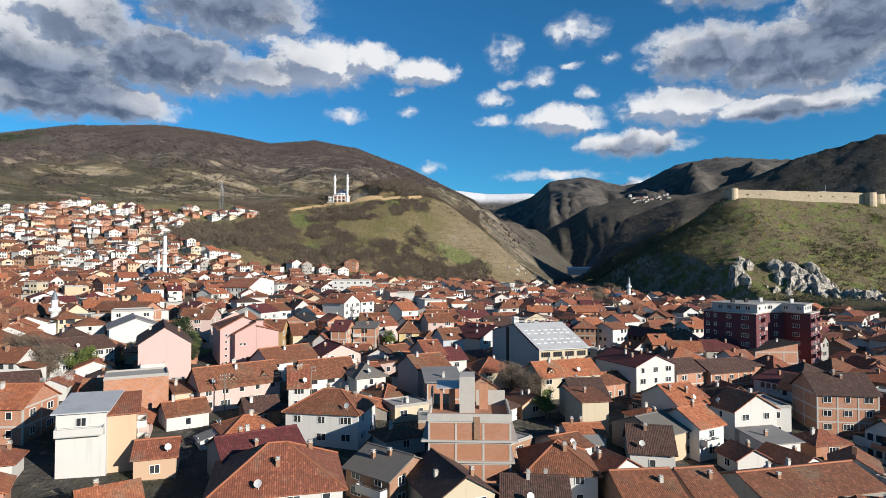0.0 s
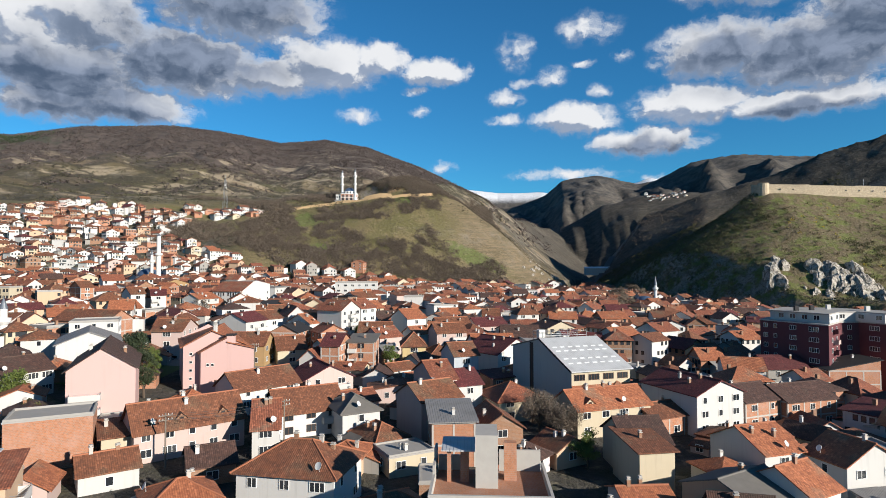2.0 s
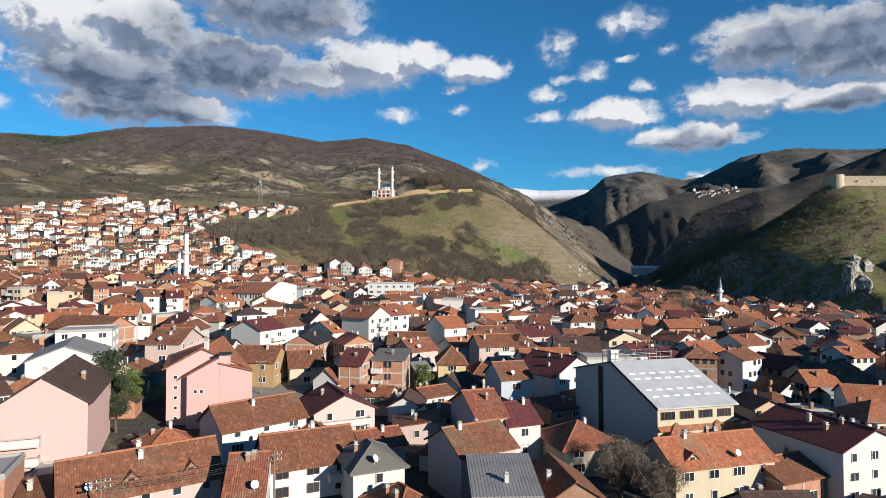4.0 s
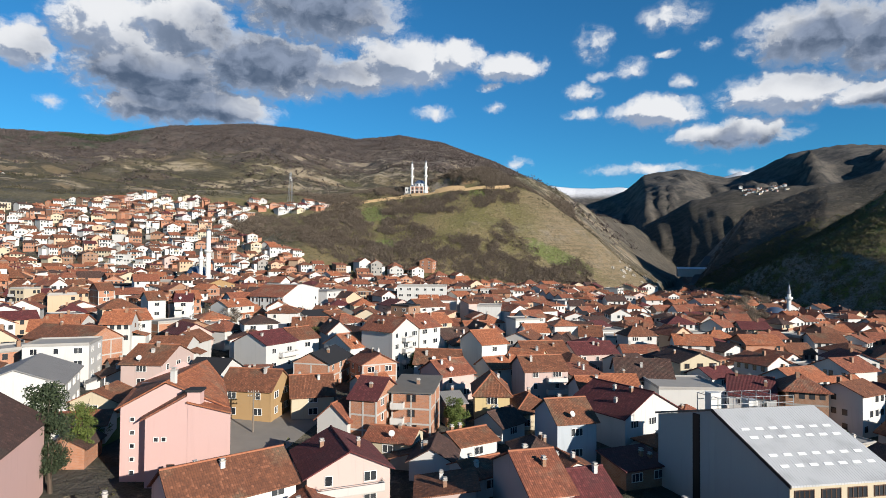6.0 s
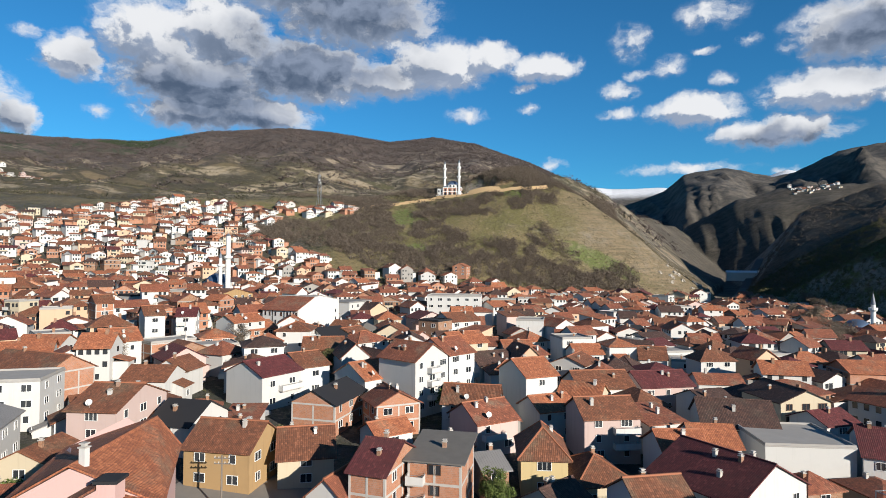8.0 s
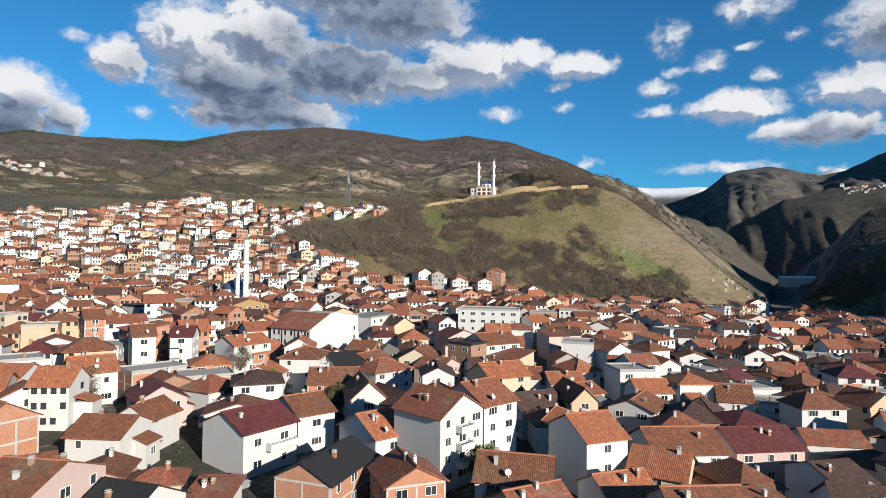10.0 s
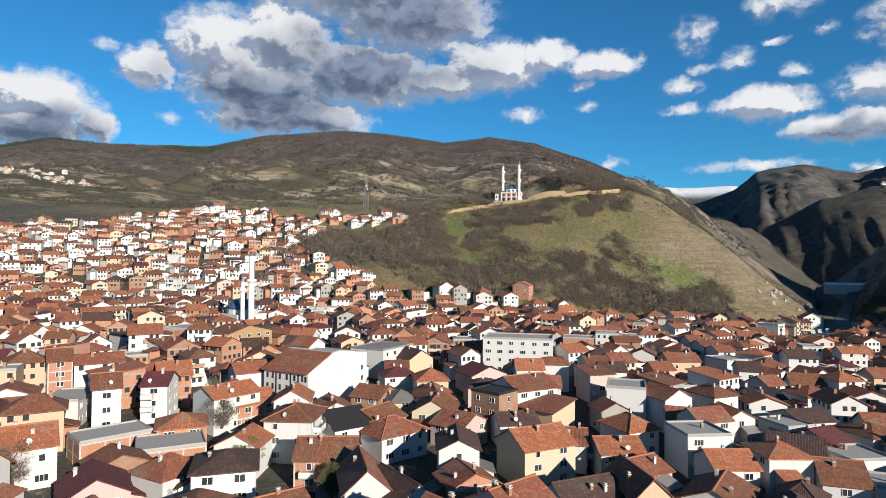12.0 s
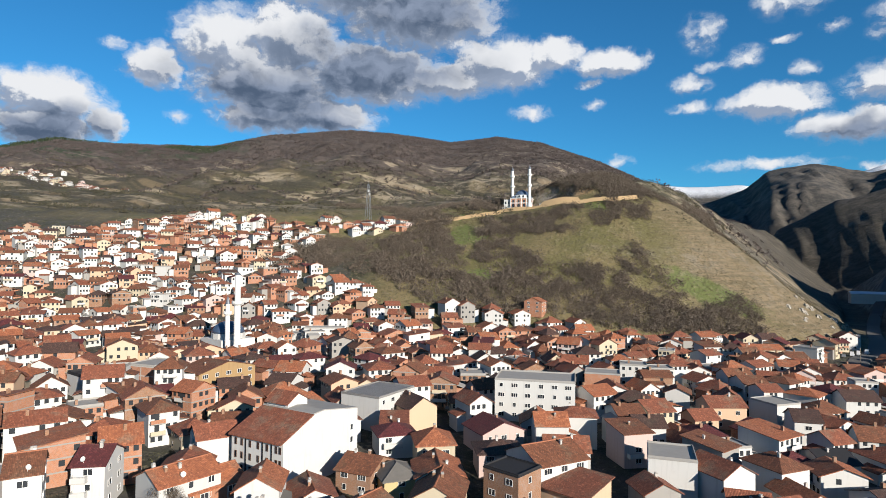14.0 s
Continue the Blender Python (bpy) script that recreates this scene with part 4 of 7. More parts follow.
def house(x, y, yaw, w, d, h, roof="gx", rise=2.2, wall="white", cover="red", storeys=None, win="fr", chim=1, over=0.5, kind="white", fine=False, z=None, label="", bands=None, per=3.2, skip=0.0, name="house", group="houses of the old town", balc="", attic=False, dish=0, annex=0):
    """A house on a w x d plan, its front to local -y. win: sides with windows (f front, r right, l left, b back)."""
    z = ground_at(x, y) if z is None else z
    n = storeys or max(1, round(h / 2.52))
    body = wall_shape(roof, w, d, h, rise).object(name, WALLS[wall])
    body.matrix_world = pose(x, y, z, 0, 0, yaw)
    count = ["", "one-storey ", "two-storey ", "three-storey ", "four-storey ", "five-storey ", "six-storey "][min(n, 6)]
    tagged(body, label or f"{count}{WALL_WORD[wall]} house with {ROOF_WORD[cover]} roof", "house", group)
    top = roof_shape(roof, w, d, rise, over).object("roof", ROOFS[cover], body)
    top.location = (0, 0, h)
    rnd = random.Random(round(x * 31 + y * 17))
    if roof in ("gx", "gy", "hip") and cover not in ("sheet", "corr", "black") and fine:
        s = Shape()
        if roof == "gx":
            s.prism([(-0.16, rise + 0.1), (0.16, rise + 0.1), (0.1, rise + 0.26), (-0.1, rise + 0.26)], -w / 2 - over * 0.7, w / 2 + over * 0.7, 0)
        elif roof == "gy":
            s.prism([(-0.16, rise + 0.1), (0.16, rise + 0.1), (0.1, rise + 0.26), (-0.1, rise + 0.26)], -d / 2 - over * 0.7, d / 2 + over * 0.7, 1)
        else:
            a, b, e = w / 2 + over, d / 2 + over, abs(w - d) / 2
            dr = rise / min(w / 2, d / 2) * over
            r0, r1 = ((-e, 0, rise + 0.15), (e, 0, rise + 0.15)) if w >= d else ((0, -e, rise + 0.15), (0, e, rise + 0.15))
            if e > 0.1:
                s.tube([r0, r1], 0.14, 5)
            for cx, cy in ((-1, -1), (1, -1), (1, 1), (-1, 1)):
                end = (r0 if (cx < 0 if w >= d else cy < 0) else r1)
                s.tube([(cx * a, cy * b, -dr + 0.15), end], 0.13, 5)
        cap = s.object("ridge_cap", CLAY if cover in ("red", "orange", "brown") else ROOFS[cover], top)
    for i in range(chim):
        cx, cy = (rnd.uniform(-0.32, 0.32) * w, rnd.uniform(-0.25, 0.25) * d)
        shared("chimney", chimney_mesh(rnd.choice(("brick", "brick", "white", "grey"))), body, pose(cx, cy, h + roof_z(roof, w, d, rise, cx, cy) + 0.05, 0, 0, rnd.choice((0, 90))) @ Matrix.Diagonal((0.8, 0.8, rnd.uniform(0.55, 0.85), 1)))
    if bands or (bands is None and wall == "brick" and fine):
        frame_bands(w, d, h, n, body)
    sh = h / n
    for side in win:
        span_ = w if side in "fb" else d
        cols = max(1, int((span_ - 0.8) / per))
        for k in range(n):
            for c in range(cols):
                if rnd.random() < skip:
                    continue
                u = (c + 0.5) / cols * span_ - span_ / 2
                zz = k * sh + 0.85
                wd = rnd.choice((0.9, 1.2, 1.5, 1.5, 1.8)) if span_ / cols > 2.3 else 0.9
                px, py, turn = {"f": (u, -d / 2, 0), "b": (-u, d / 2, math.pi), "r": (w / 2, u, math.pi / 2), "l": (-w / 2, -u, -math.pi / 2)}[side]
                window(body, px, py, zz, turn, wd, 1.15, kind, fine)
    if not balc and n > 1 and fine and w < 10.5 and roof != "flat" and cover != "sheet" and rnd.random() < 0.3:
        balc = rnd.choice(("f:0.05-0.55:1-1", "f:0.4-0.95:1-1", "r:0.1-0.6:1-1", "f:0.1-0.9:1-1")) if n == 2 else rnd.choice(("f:0.05-0.5:1-2", "f:0.5-0.95:1-2", "r:0.2-0.7:1-2"))
    for item in balc.split():
        side, u, ks = item.split(":")
        u0, u1 = (float(v) for v in u.split("-"))
        k0, k1 = (int(v) for v in ks.split("-"))
        for k in range(k0, k1 + 1):
            balcony(body, w, d, sh, side, u0, u1, k)
    for i in range(annex):
        side = rnd.choice("frl")
        run, dep, h2 = (w if side == "f" else d), rnd.uniform(1.8, 3.2), h * rnd.uniform(0.45, 0.75)
        a0 = rnd.uniform(-0.5, 0.0) * run
        a1 = a0 + rnd.uniform(0.4, 0.5) * run
        m = {"f": pose(0, -d / 2, 0), "r": pose(w / 2, 0, 0, 0, 0, 90), "l": pose(-w / 2, 0, 0, 0, 0, -90)}[side]
        s = Shape()
        s.prism([(-dep, -2), (0.0, -2), (0.0, h2 + 0.8), (-dep, h2)], a0, a1, 0)
        wing = s.object("annex", WALLS[rnd.choice((wall, wall, "white", "brick", "grey"))], body)
        wing.matrix_basis = m
        s = Shape()
        s.prism([(-dep - 0.35, h2 - 0.1), (0.0, h2 + 0.82), (0.0, h2 + 0.95), (-dep - 0.35, h2 + 0.03)], a0 - 0.2, a1 + 0.2, 0)
        s.object("annex_roof", ROOFS[rnd.choice((cover, cover, "brown", "corr", "grey"))], wing)
        window(wing, (a0 + a1) / 2, -dep, max(0.5, h2 - 1.9), 0, 1.2, 1.15, kind, False)
    if attic:
        s = Shape()
        s.box(-w / 2 + 1.4, w / 2 - 0.6, -d / 2 + 1.6, d / 2 - 1.0, h + 0.2, h + 3.0)
        top_floor = s.object("attic", WALLS["white"], body, "white set-back attic storey")
        for u in np.linspace(-w / 2 + 3.0, w / 2 - 2.4, max(2, int(w / 3.2))):
            window(top_floor, float(u), -d / 2 + 1.6, h + 0.9, 0, 1.8, 1.3, "white")
        lid = Shape()
        lid.box(-w / 2 + 0.9, w / 2 - 0.2, -d / 2 + 1.0, d / 2 - 0.6, h + 3.0, h + 3.25)
        lid.object("attic_roof", ROOFS["slab"], body)
    if fine and roof in ("gx", "hip") and (dish or rnd.random() < 0.45):
        shared("satellite_dish", dish_mesh(), body, pose(rnd.uniform(-0.35, 0.35) * w, -d / 2 + 0.4, h + roof_z(roof, w, d, rise, 0, -d / 2 + 0.4) + 0.1, 0, 0, rnd.uniform(-30, 40)), "pale grey satellite dish")
    HOUSES.append((x, y, max(w, d) / 2, w, d, yaw))
    return body


# ---- landmarks ----
def unfinished_block():
    """Bare block building with an open roof terrace, stair tower and parapets."""
    z0, w, d, h = -5.0, 10.7, 9.0, 10.7
    s = Shape()
    s.box(-w / 2, w / 2, -d / 2, d / 2, -2, h)
    b = s.object("unfinished_building", WALLS["brick"])
    b.matrix_world = pose(4.6, 82.0, z0, 0, 0, -1.5)
    tagged(b, "unfinished four-storey block building with concrete roof terrace", "building")
    frame_bands(w, d, h, 4, b)
    for z, out in ((h - 2.75, 0.9), (h - 5.4, 0.5)):
        s = Shape()
        s.box(-w / 2 - out, w / 2 + out, -d / 2 - 0.35, d / 2, z, z + 0.24)
        s.object("floor_slab", CONCRETE, b)
    p = Shape()
    outer = [(-w / 2 - 0.12, -d / 2 - 0.12), (w / 2 + 0.12, -d / 2 - 0.12), (w / 2 + 0.12, d / 2), (-w / 2 - 0.12, d / 2)]
    inner = [(-w / 2 + 0.15, -d / 2 + 0.15), (w / 2 - 0.15, -d / 2 + 0.15), (w / 2 - 0.15, d / 2 - 0.25), (-w / 2 + 0.15, d / 2 - 0.25)]
    tops = (h + 0.85,) * 4
    for i in range(4):
        j = (i + 1) % 4
        if i == 2:
            continue
        o0, o1, n0, n1 = outer[i], outer[j], inner[i], inner[j]
        p.poly([(*o0, h - 0.1), (*o1, h - 0.1), (*o1, tops[j]), (*o0, tops[i])])
        p.poly([(*n1, h - 0.1), (*n0, h - 0.1), (*n0, tops[i]), (*n1, tops[j])])
        p.poly([(*o0, tops[i]), (*o1, tops[j]), (*n1, tops[j]), (*n0, tops[i])])
    p.object("parapet", CONCRETE, b, "pale concrete roof parapet")
    for x0, x1, y0, y1, top in ((1.0, w / 2 - 0.2, d / 2 - 0.3, d / 2 - 0.02, 2.1), (-w / 2 - 0.1, -w / 2 + 0.14, 0.4, d / 2, 1.7), (-w / 2 - 0.1, -w / 2 + 0.14, 2.6, d / 2 - 0.04, 2.6), (-w / 2 + 0.2, -2.6, d / 2 - 0.3, d / 2 - 0.02, 1.5)):
        e = Shape()
        e.box(x0, x1, y0, y1, h + (0.85 if x1 < 0 and y0 < 3 else 0.0), h + top)
        e.object("parapet", CONCRETE, b, "stepped pale concrete parapet")
    e = Shape()
    e.box(0.55, 1.35, -d / 2 - 0.16, -d / 2 - 0.03, h - 2.4, h + 0.5)
    e.object("flue", WALLS["oldbrick"], b, "brick flue up the front wall")
    t = Shape()
    t.box(-1.35, 0.75, -0.6, 3.4, h, h + 4.9)
    t.object("stair_tower", CONCRETE, b, "pale concrete stair tower")
    q = Shape()
    q.box(1.4, 2.6, 1.5, 2.4, h, h + 3.6)
    q.object("brick_pier", WALLS["brick"], b)
    for x in (-3.9, -2.6, -2.2):
        q = Shape()
        q.box(x - 0.2, x + 0.2, 0.9, 1.3, h, h + 3.1)
        q.object("brick_pier", WALLS["brick"], b)
    c = Shape()
    c.prism([(0.2, h + 3.1), (3.4, h + 3.5), (3.4, h + 3.62), (0.2, h + 3.22)], -4.6, -1.4, 0)
    c.object("canopy", ROOFS["sheet"], b, "pale metal canopy on brick piers")
    HOUSES.append((4.6, 82.0, 5.6, w, d, 0))


def sports_hall():
    """Hall with a metal roof that falls to its front, a sloping rear part, its flanks running askew."""
    w, z0, yaw = 13.3, -3.2, 19.5
    ridge, end = 9.7, 18.0

    def skew(shape):
        shape.v = [(x - 0.18 * max(0.0, y) - 0.12 * max(0.0, y - ridge), y, z) for x, y, z in shape.v]
        return shape

    s = Shape()
    s.prism([(0, -2), (ridge, -2), (ridge, 14.2), (0, 9.2)], -w / 2, w / 2, 0)
    s.prism([(ridge, -2), (end, -2), (end, 11.9), (ridge, 14.2)], -w / 2, w / 2, 0)
    b = skew(s).object("sports_hall", plaster("hall_render", (0.46, 0.48, 0.47), 0.3))
    b.matrix_world = pose(29.35, 143.8, z0, 0, 0, yaw)
    tagged(b, "tall grey rendered hall with pale ribbed metal roof", "hall")
    k = (14.2 - 9.2) / ridge
    r = Shape()
    r.prism([(-0.7, 9.2 - 0.7 * k), (ridge, 14.22), (ridge, 14.42), (-0.7, 9.4 - 0.7 * k)], -w / 2 - 0.35, w / 2 + 0.35, 0)
    roof = skew(r).object("roof", ROOFS["sheet"], b, "pale ribbed metal roof")
    f = Shape()
    f.prism([(ridge + 0.02, 14.2), (end + 0.3, 11.85), (end + 0.3, 12.1), (ridge + 0.02, 14.46)], -w / 2 - 0.2, w / 2 + 0.2, 0)
    skew(f).object("rear_roof", ROOFS["grey"], b)
    panel = Shape()
    panel.prism([(-0.16, -0.16 * k), (0.16, 0.16 * k), (0.16, 0.16 * k + 0.03), (-0.16, -0.16 * k + 0.03)], -0.5, 0.5, 0)
    pm = panel.mesh("skylight", plain("white_translucent_panel", (0.80, 0.82, 0.83), 0.35, 0, 0.05))
    for y in (1.6, 3.0, 5.4, 6.6):
        for i in range(7):
            shared("skylight", pm, roof, pose(-5.5 + i * 1.8 - 0.18 * y, y, 9.42 + y * k))
    trim = Shape()
    trim.prism([(-0.75, 9.1 - 0.7 * k), (ridge, 14.15), (ridge, 14.5), (-0.75, 9.45 - 0.7 * k)], -w / 2 - 0.5, -w / 2 - 0.36, 0)
    skew(trim).object("verge_trim", BLACK_METAL, b, "dark verge trim")
    front = Shape()
    front.box(-w / 2 + 0.02, w / 2 - 0.02, -0.05, 0.0, -1.0, 9.0)
    front.object("front_wall", WALLS["cream"], b, "cream plastered front")
    for i in range(4):
        window(b, -4.9 + i * 3.25, -0.05, 7.1, 0, 2.4, 1.2, "brown", True)
    for x in (-4.6, -3.2, 3.2, 4.6, -1.0, 1.0):
        window(b, x, -0.05, 3.0, 0, 0.9, 1.6, "brown", True)
    for x0, x1 in ((-5.4, -1.7), (1.7, 5.4)):
        c = Shape()
        c.box(x0 + 0.3, x1 - 0.3, -1.1, -0.05, -1.0, 5.4)
        c.object("front_bay", WALLS["cream"], b)
        c = Shape()
        m = (x0 + x1) / 2
        c.poly([(x0, -1.5, 5.35), (x1, -1.5, 5.35), (m, -0.05, 6.7)])
        c.poly([(x1, -1.5, 5.35), (x1, -0.05, 5.35), (m, -0.05, 6.7)])
        c.poly([(x0, -0.05, 5.35), (x0, -1.5, 5.35), (m, -0.05, 6.7)])
        c.poly([(x0, -1.5, 5.35), (x0, -0.05, 5.35), (x1, -0.05, 5.35), (x1, -1.5, 5.35)])
        c.object("canopy", ROOFS["orange"], b, "small hipped tile canopy")
        for u in (-0.7, 0.7):
            window(b, m + u, -1.1, 3.0, 0, 0.6, 1.5, "brown")
    c = Shape()
    c.prism([(-0.8, 5.55), (-0.05, 6.1), (-0.05, 6.2), (-0.8, 5.65)], -w / 2, w / 2, 0)
    c.object("canopy", ROOFS["orange"], b, "narrow tile canopy along the front")
    strip = Shape()
    strip.box(-w / 2 - 0.06, -w / 2 + 0.05, 11.7, 12.7, -1, 13.3)
    skew(strip).object("wall_strip", BLACK_METAL, b, "dark vertical glazed strip")
    for i in range(5):
        for y in (10.6, 13.8):
            x = -5.2 + i * 2.1 - 0.2 * y
            g = Shape()
            g.tube([(x, y, 12.9), (x, y, 15.5), (x + 2.1, y, 15.5), (x + 2.1, y, 12.9)], 0.06, 5)
            g.tube([(x, y, 14.7), (x + 2.1, y, 14.7)], 0.05, 4)
            g.object("roof_rail", STEEL, b)
        g = Shape()
        x = -5.2 + i * 2.1
        g.tube([(x - 2.1, 10.6, 15.5), (x - 2.8, 13.8, 15.5)], 0.05, 4)
        g.object("roof_rail", STEEL, b)
    for x, y in ((-7.0, 12.0), (0.2, 14.6)):
        a = Shape()
        a.box(x - 0.7, x + 0.7, y - 0.6, y + 0.6, 12.6, 15.9 if x < -5 else 14.2)
        a.object("air_unit", DISH_GREY, b, "pale grey rooftop air unit")
    HOUSES.append((25.2, 152.0, 12, w + 2, 19, yaw + 6))


def white_apartments():
    """White five-level block, red roof to its front and a flat top behind."""
    w, yaw, z0 = 14.0, -12.0, 6.0
    m = pose(-89.0, 265.3, z0, 0, 0, yaw) @ pose(-w / 2, 0, 0)
    s = Shape()
    s.prism([(0, -2), (21.5, -2), (21.5, 12.4), (11, 14.1), (8.5, 13.9), (0, 10.2)], -w / 2, w / 2, 0)
    b = s.object("apartment_house", WALLS["white"])
    b.matrix_world = m
    tagged(b, "white plastered apartment house with red front roof slope", "building")
    r = Shape()
    r.prism([(-0.6, 9.95), (8.0, 13.75), (8.0, 13.98), (-0.6, 10.18)], -w / 2 - 0.4, w / 2 - 0.02, 0)
    r.object("roof", ROOFS["red"], b)
    f = Shape()
    f.prism([(8.02, 13.9), (11, 14.12), (21.6, 12.42), (21.6, 12.6), (11, 14.3), (8.02, 14.1)], -w / 2 - 0.3, w / 2 - 0.02, 0)
    f.object("rear_roof", ROOFS["slab"], b)
    p = Shape()
    p.prism([(8.5, 12), (14, 12), (14, 15.0), (11.2, 16.6), (8.5, 15.0)], -6.5, -0.5, 0)
    p.object("penthouse", WALLS["white"], b)
    q = Shape()
    q.prism([(7.9, 14.7), (11.2, 16.65), (14.6, 14.7), (14.6, 14.85), (11.2, 16.85), (7.9, 14.85)], -6.9, -0.1, 0)
    q.object("penthouse_roof", ROOFS["red"], b)
    for k in range(4):
        for i, x in enumerate((-5.8, -4.1, -1.8, 0.4, 2.8, 5.2, 6.2)):
            window(b, x, 0, 0.7 + k * 2.5, 0, 0.6, 1.3, "brown", True)
    for x in (-3.0, 1.6, 4.0):
        d = Shape()
        d.box(x - 0.12, x + 0.12, -0.12, 0, 0, 10.0)
        d.object("pilaster", BLACK_METAL, b, "dark vertical downpipe recess")
    for k in (0, 1):
        window(b, w / 2, 19.5, 8.2 - k * 2.6, math.pi / 2, 0.9, 1.3, "white", True)
    HOUSES.append((-92.5, 276.5, 10, w, 21.5, yaw))


def minaret(x, y, z, h, r, galleries=(0.6,), label="slender white minaret with a dark pointed cap", cap=0.16):
    s = Shape()
    rings, body = [(r * 1.5, -3), (r * 1.5, h * 0.10), (r, h * 0.14)], h * (1 - cap)
    for g in galleries:
        zg = h * g
        rings += [(r, zg - 0.9), (r * 1.75, zg), (r * 1.75, zg + 0.9), (r * 1.6, zg + 0.9), (r * 1.6, zg + 0.15), (r * 0.92, zg + 0.15)]
    rings += [(r * 0.88, body)]
    s.lathe(rings, 14)
    m = s.object("minaret", WHITE_PAINT)
    m.location = (x, y, z)
    tagged(m, label, "minaret")
    c = Shape()
    c.lathe([(r * 1.05, body), (r * 0.6, body + h * cap * 0.5), (0.05, h * 0.985)], 14)
    c.object("cap", plain("lead_grey_cap", (0.16, 0.18, 0.21), 0.5, 0.3, 0.2), m, "dark lead cap")
    f = Shape()
    f.lathe([(0.06, h * 0.98), (0.16, h * 0.99), (0.05, h), (0.02, h * 1.02)], 8)
    f.object("finial", STEEL, m)
    return m


def dome(parent, x, y, z, r, mat, squash=0.8):
    s = Shape()
    s.lathe([(r * math.cos(a), r * squash * math.sin(a)) for a in np.linspace(0, math.pi / 2 - 0.05, 9)], 24)
    ob = s.object("dome", mat, parent)
    ob.location = (x, y, z)
    for p in ob.data.polygons:
        p.use_smooth = True
    return ob


LEAD = plain("blue_grey_lead", (0.10, 0.15, 0.24), 0.42, 0.35, 0.3, 0.7)


def arch(x, z, w, h, y, parent, mat, name="arched_window"):
    """A round-headed opening set a little proud of a wall that faces -y."""
    r = w / 2
    pts = [(x - r, z), (x + r, z), (x + r, z + h - r)] + [(x + r * math.cos(q), z + h - r + r * math.sin(q)) for q in np.linspace(0.25, math.pi - 0.25, 6)] + [(x - r, z + h - r)]
    a = Shape()
    a.prism(pts, y - 0.12, y, 1)
    return a.object(name, mat, parent)


def hill_mosque():
    """Half-built mosque: white terrace, brick hall with an arcaded white drum, domes and an open frame wing."""
    base = Shape()
    base.box(-14.5, 13.5, -10.5, 9, -7, 0.0)
    b = base.object("hill_mosque", WALLS["white"])
    b.matrix_world = pose(-115.3, 627.5, 93.0, 0, 0, 6)
    tagged(b, "half-built brick mosque with blue dome on white terrace", "mosque")
    for x in (-12, -8.5, -5, -1.5):
        window(b, x, -10.5, -2.4, 0, 1.2, 1.3, "brown")
    s = Shape()
    s.box(-8.2, 8.2, -6.5, 8.0, 0, 7.4)
    hall = s.object("prayer_hall", WALLS["brick"], b)
    for x in (-6.2, -2.1, 2.1, 6.2):
        arch(x, 0.6, 1.9, 2.8, -6.5, hall, GLASS)
        arch(x, 4.2, 1.5, 2.2, -6.5, hall, GLASS)
    for x in (-8.2, -4.15, 0, 4.15, 8.2):
        c = Shape()
        c.box(x - 0.3, x + 0.3, -6.8, -6.45, 0, 7.4)
        c.object("pilaster", WHITE_PAINT, hall)
    for z in (3.6, 7.4):
        c = Shape()
        c.box(-8.5, 8.5, -6.9, 8.2, z, z + 0.45)
        c.object("cornice", WHITE_PAINT, hall)
    drum = Shape()
    drum.lathe([(7.0, 7.85), (7.0, 10.0), (6.2, 10.25), (5.2, 10.3)], 20)
    d = drum.object("drum", WHITE_PAINT, b, "white arcaded drum under the dome")
    for x in (-4.4, -1.5, 1.5, 4.4):
        arch(x, 8.1, 1.6, 1.7, -math.sqrt(49 - x * x) - 0.05, d, GLASS)
    dome(b, 0, 1, 10.2, 5.2, LEAD, 0.85)
    for x in (-6.6, 6.6):
        dome(b, x, -4.6, 7.9, 1.7, LEAD)
    w = Shape()
    w.box(-13.6, -8.5, -5, 6, 0, 6.8)
    wing = w.object("side_wing", WALLS["white"], b, "white plastered side wing")
    for x in (-12.3, -10.0):
        arch(x, 3.4, 1.1, 1.9, -5, wing, GLASS)
    # open frame wing
    for z in (0.0, 3.3):
        f = Shape()
        f.box(13.5, 27, -4, 5, z - 0.3, z + 0.05)
        f.object("floor_slab", CONCRETE, b)
    f = Shape()
    f.box(13.6, 26.8, 0.5, 4.8, 0.05, 3.0)
    f.object("brick_infill", WALLS["brick"], b)
    for x in (13.9, 17.1, 20.3, 23.5, 26.6):
        f = Shape()
        f.box(x - 0.25, x + 0.25, -3.9, -3.4, -3.0, 3.0)
        f.object("column", CONCRETE, b)
    minaret(-122.3, 624.5, 92.6, 33.2, 1.12, (0.52, 0.76), "tall white minaret with two galleries", 0.1)
    minaret(-108.3, 621.5, 92.2, 34.2, 1.12, (0.52, 0.76), "tall white minaret with two galleries", 0.1)


def town_mosque(x, y, z, yaw, r, label):
    s = Shape()
    s.box(-r * 1.25, r * 1.25, -r * 1.25, r * 1.25, -3, r * 1.0)
    b = s.object("town_mosque", WALLS["white"])
    b.matrix_world = pose(x, y, z, 0, 0, yaw)
    tagged(b, label, "mosque")
    d = Shape()
    d.lathe([(r * 1.12, r * 1.0), (r * 1.12, r * 1.35), (r * 1.05, r * 1.35)], 16)
    d.object("drum", WALLS["white"], b)
    dome(b, 0, 0, r * 1.35, r * 1.05, LEAD, 0.75)
    for sx in (-0.7, 0, 0.7):
        window(b, sx * r, -r * 1.25, 1.2, 0, 0.9, 1.3, "white")
    HOUSES.append((x, y, r * 1.4, r * 2.5, r * 2.5, yaw))
    return b


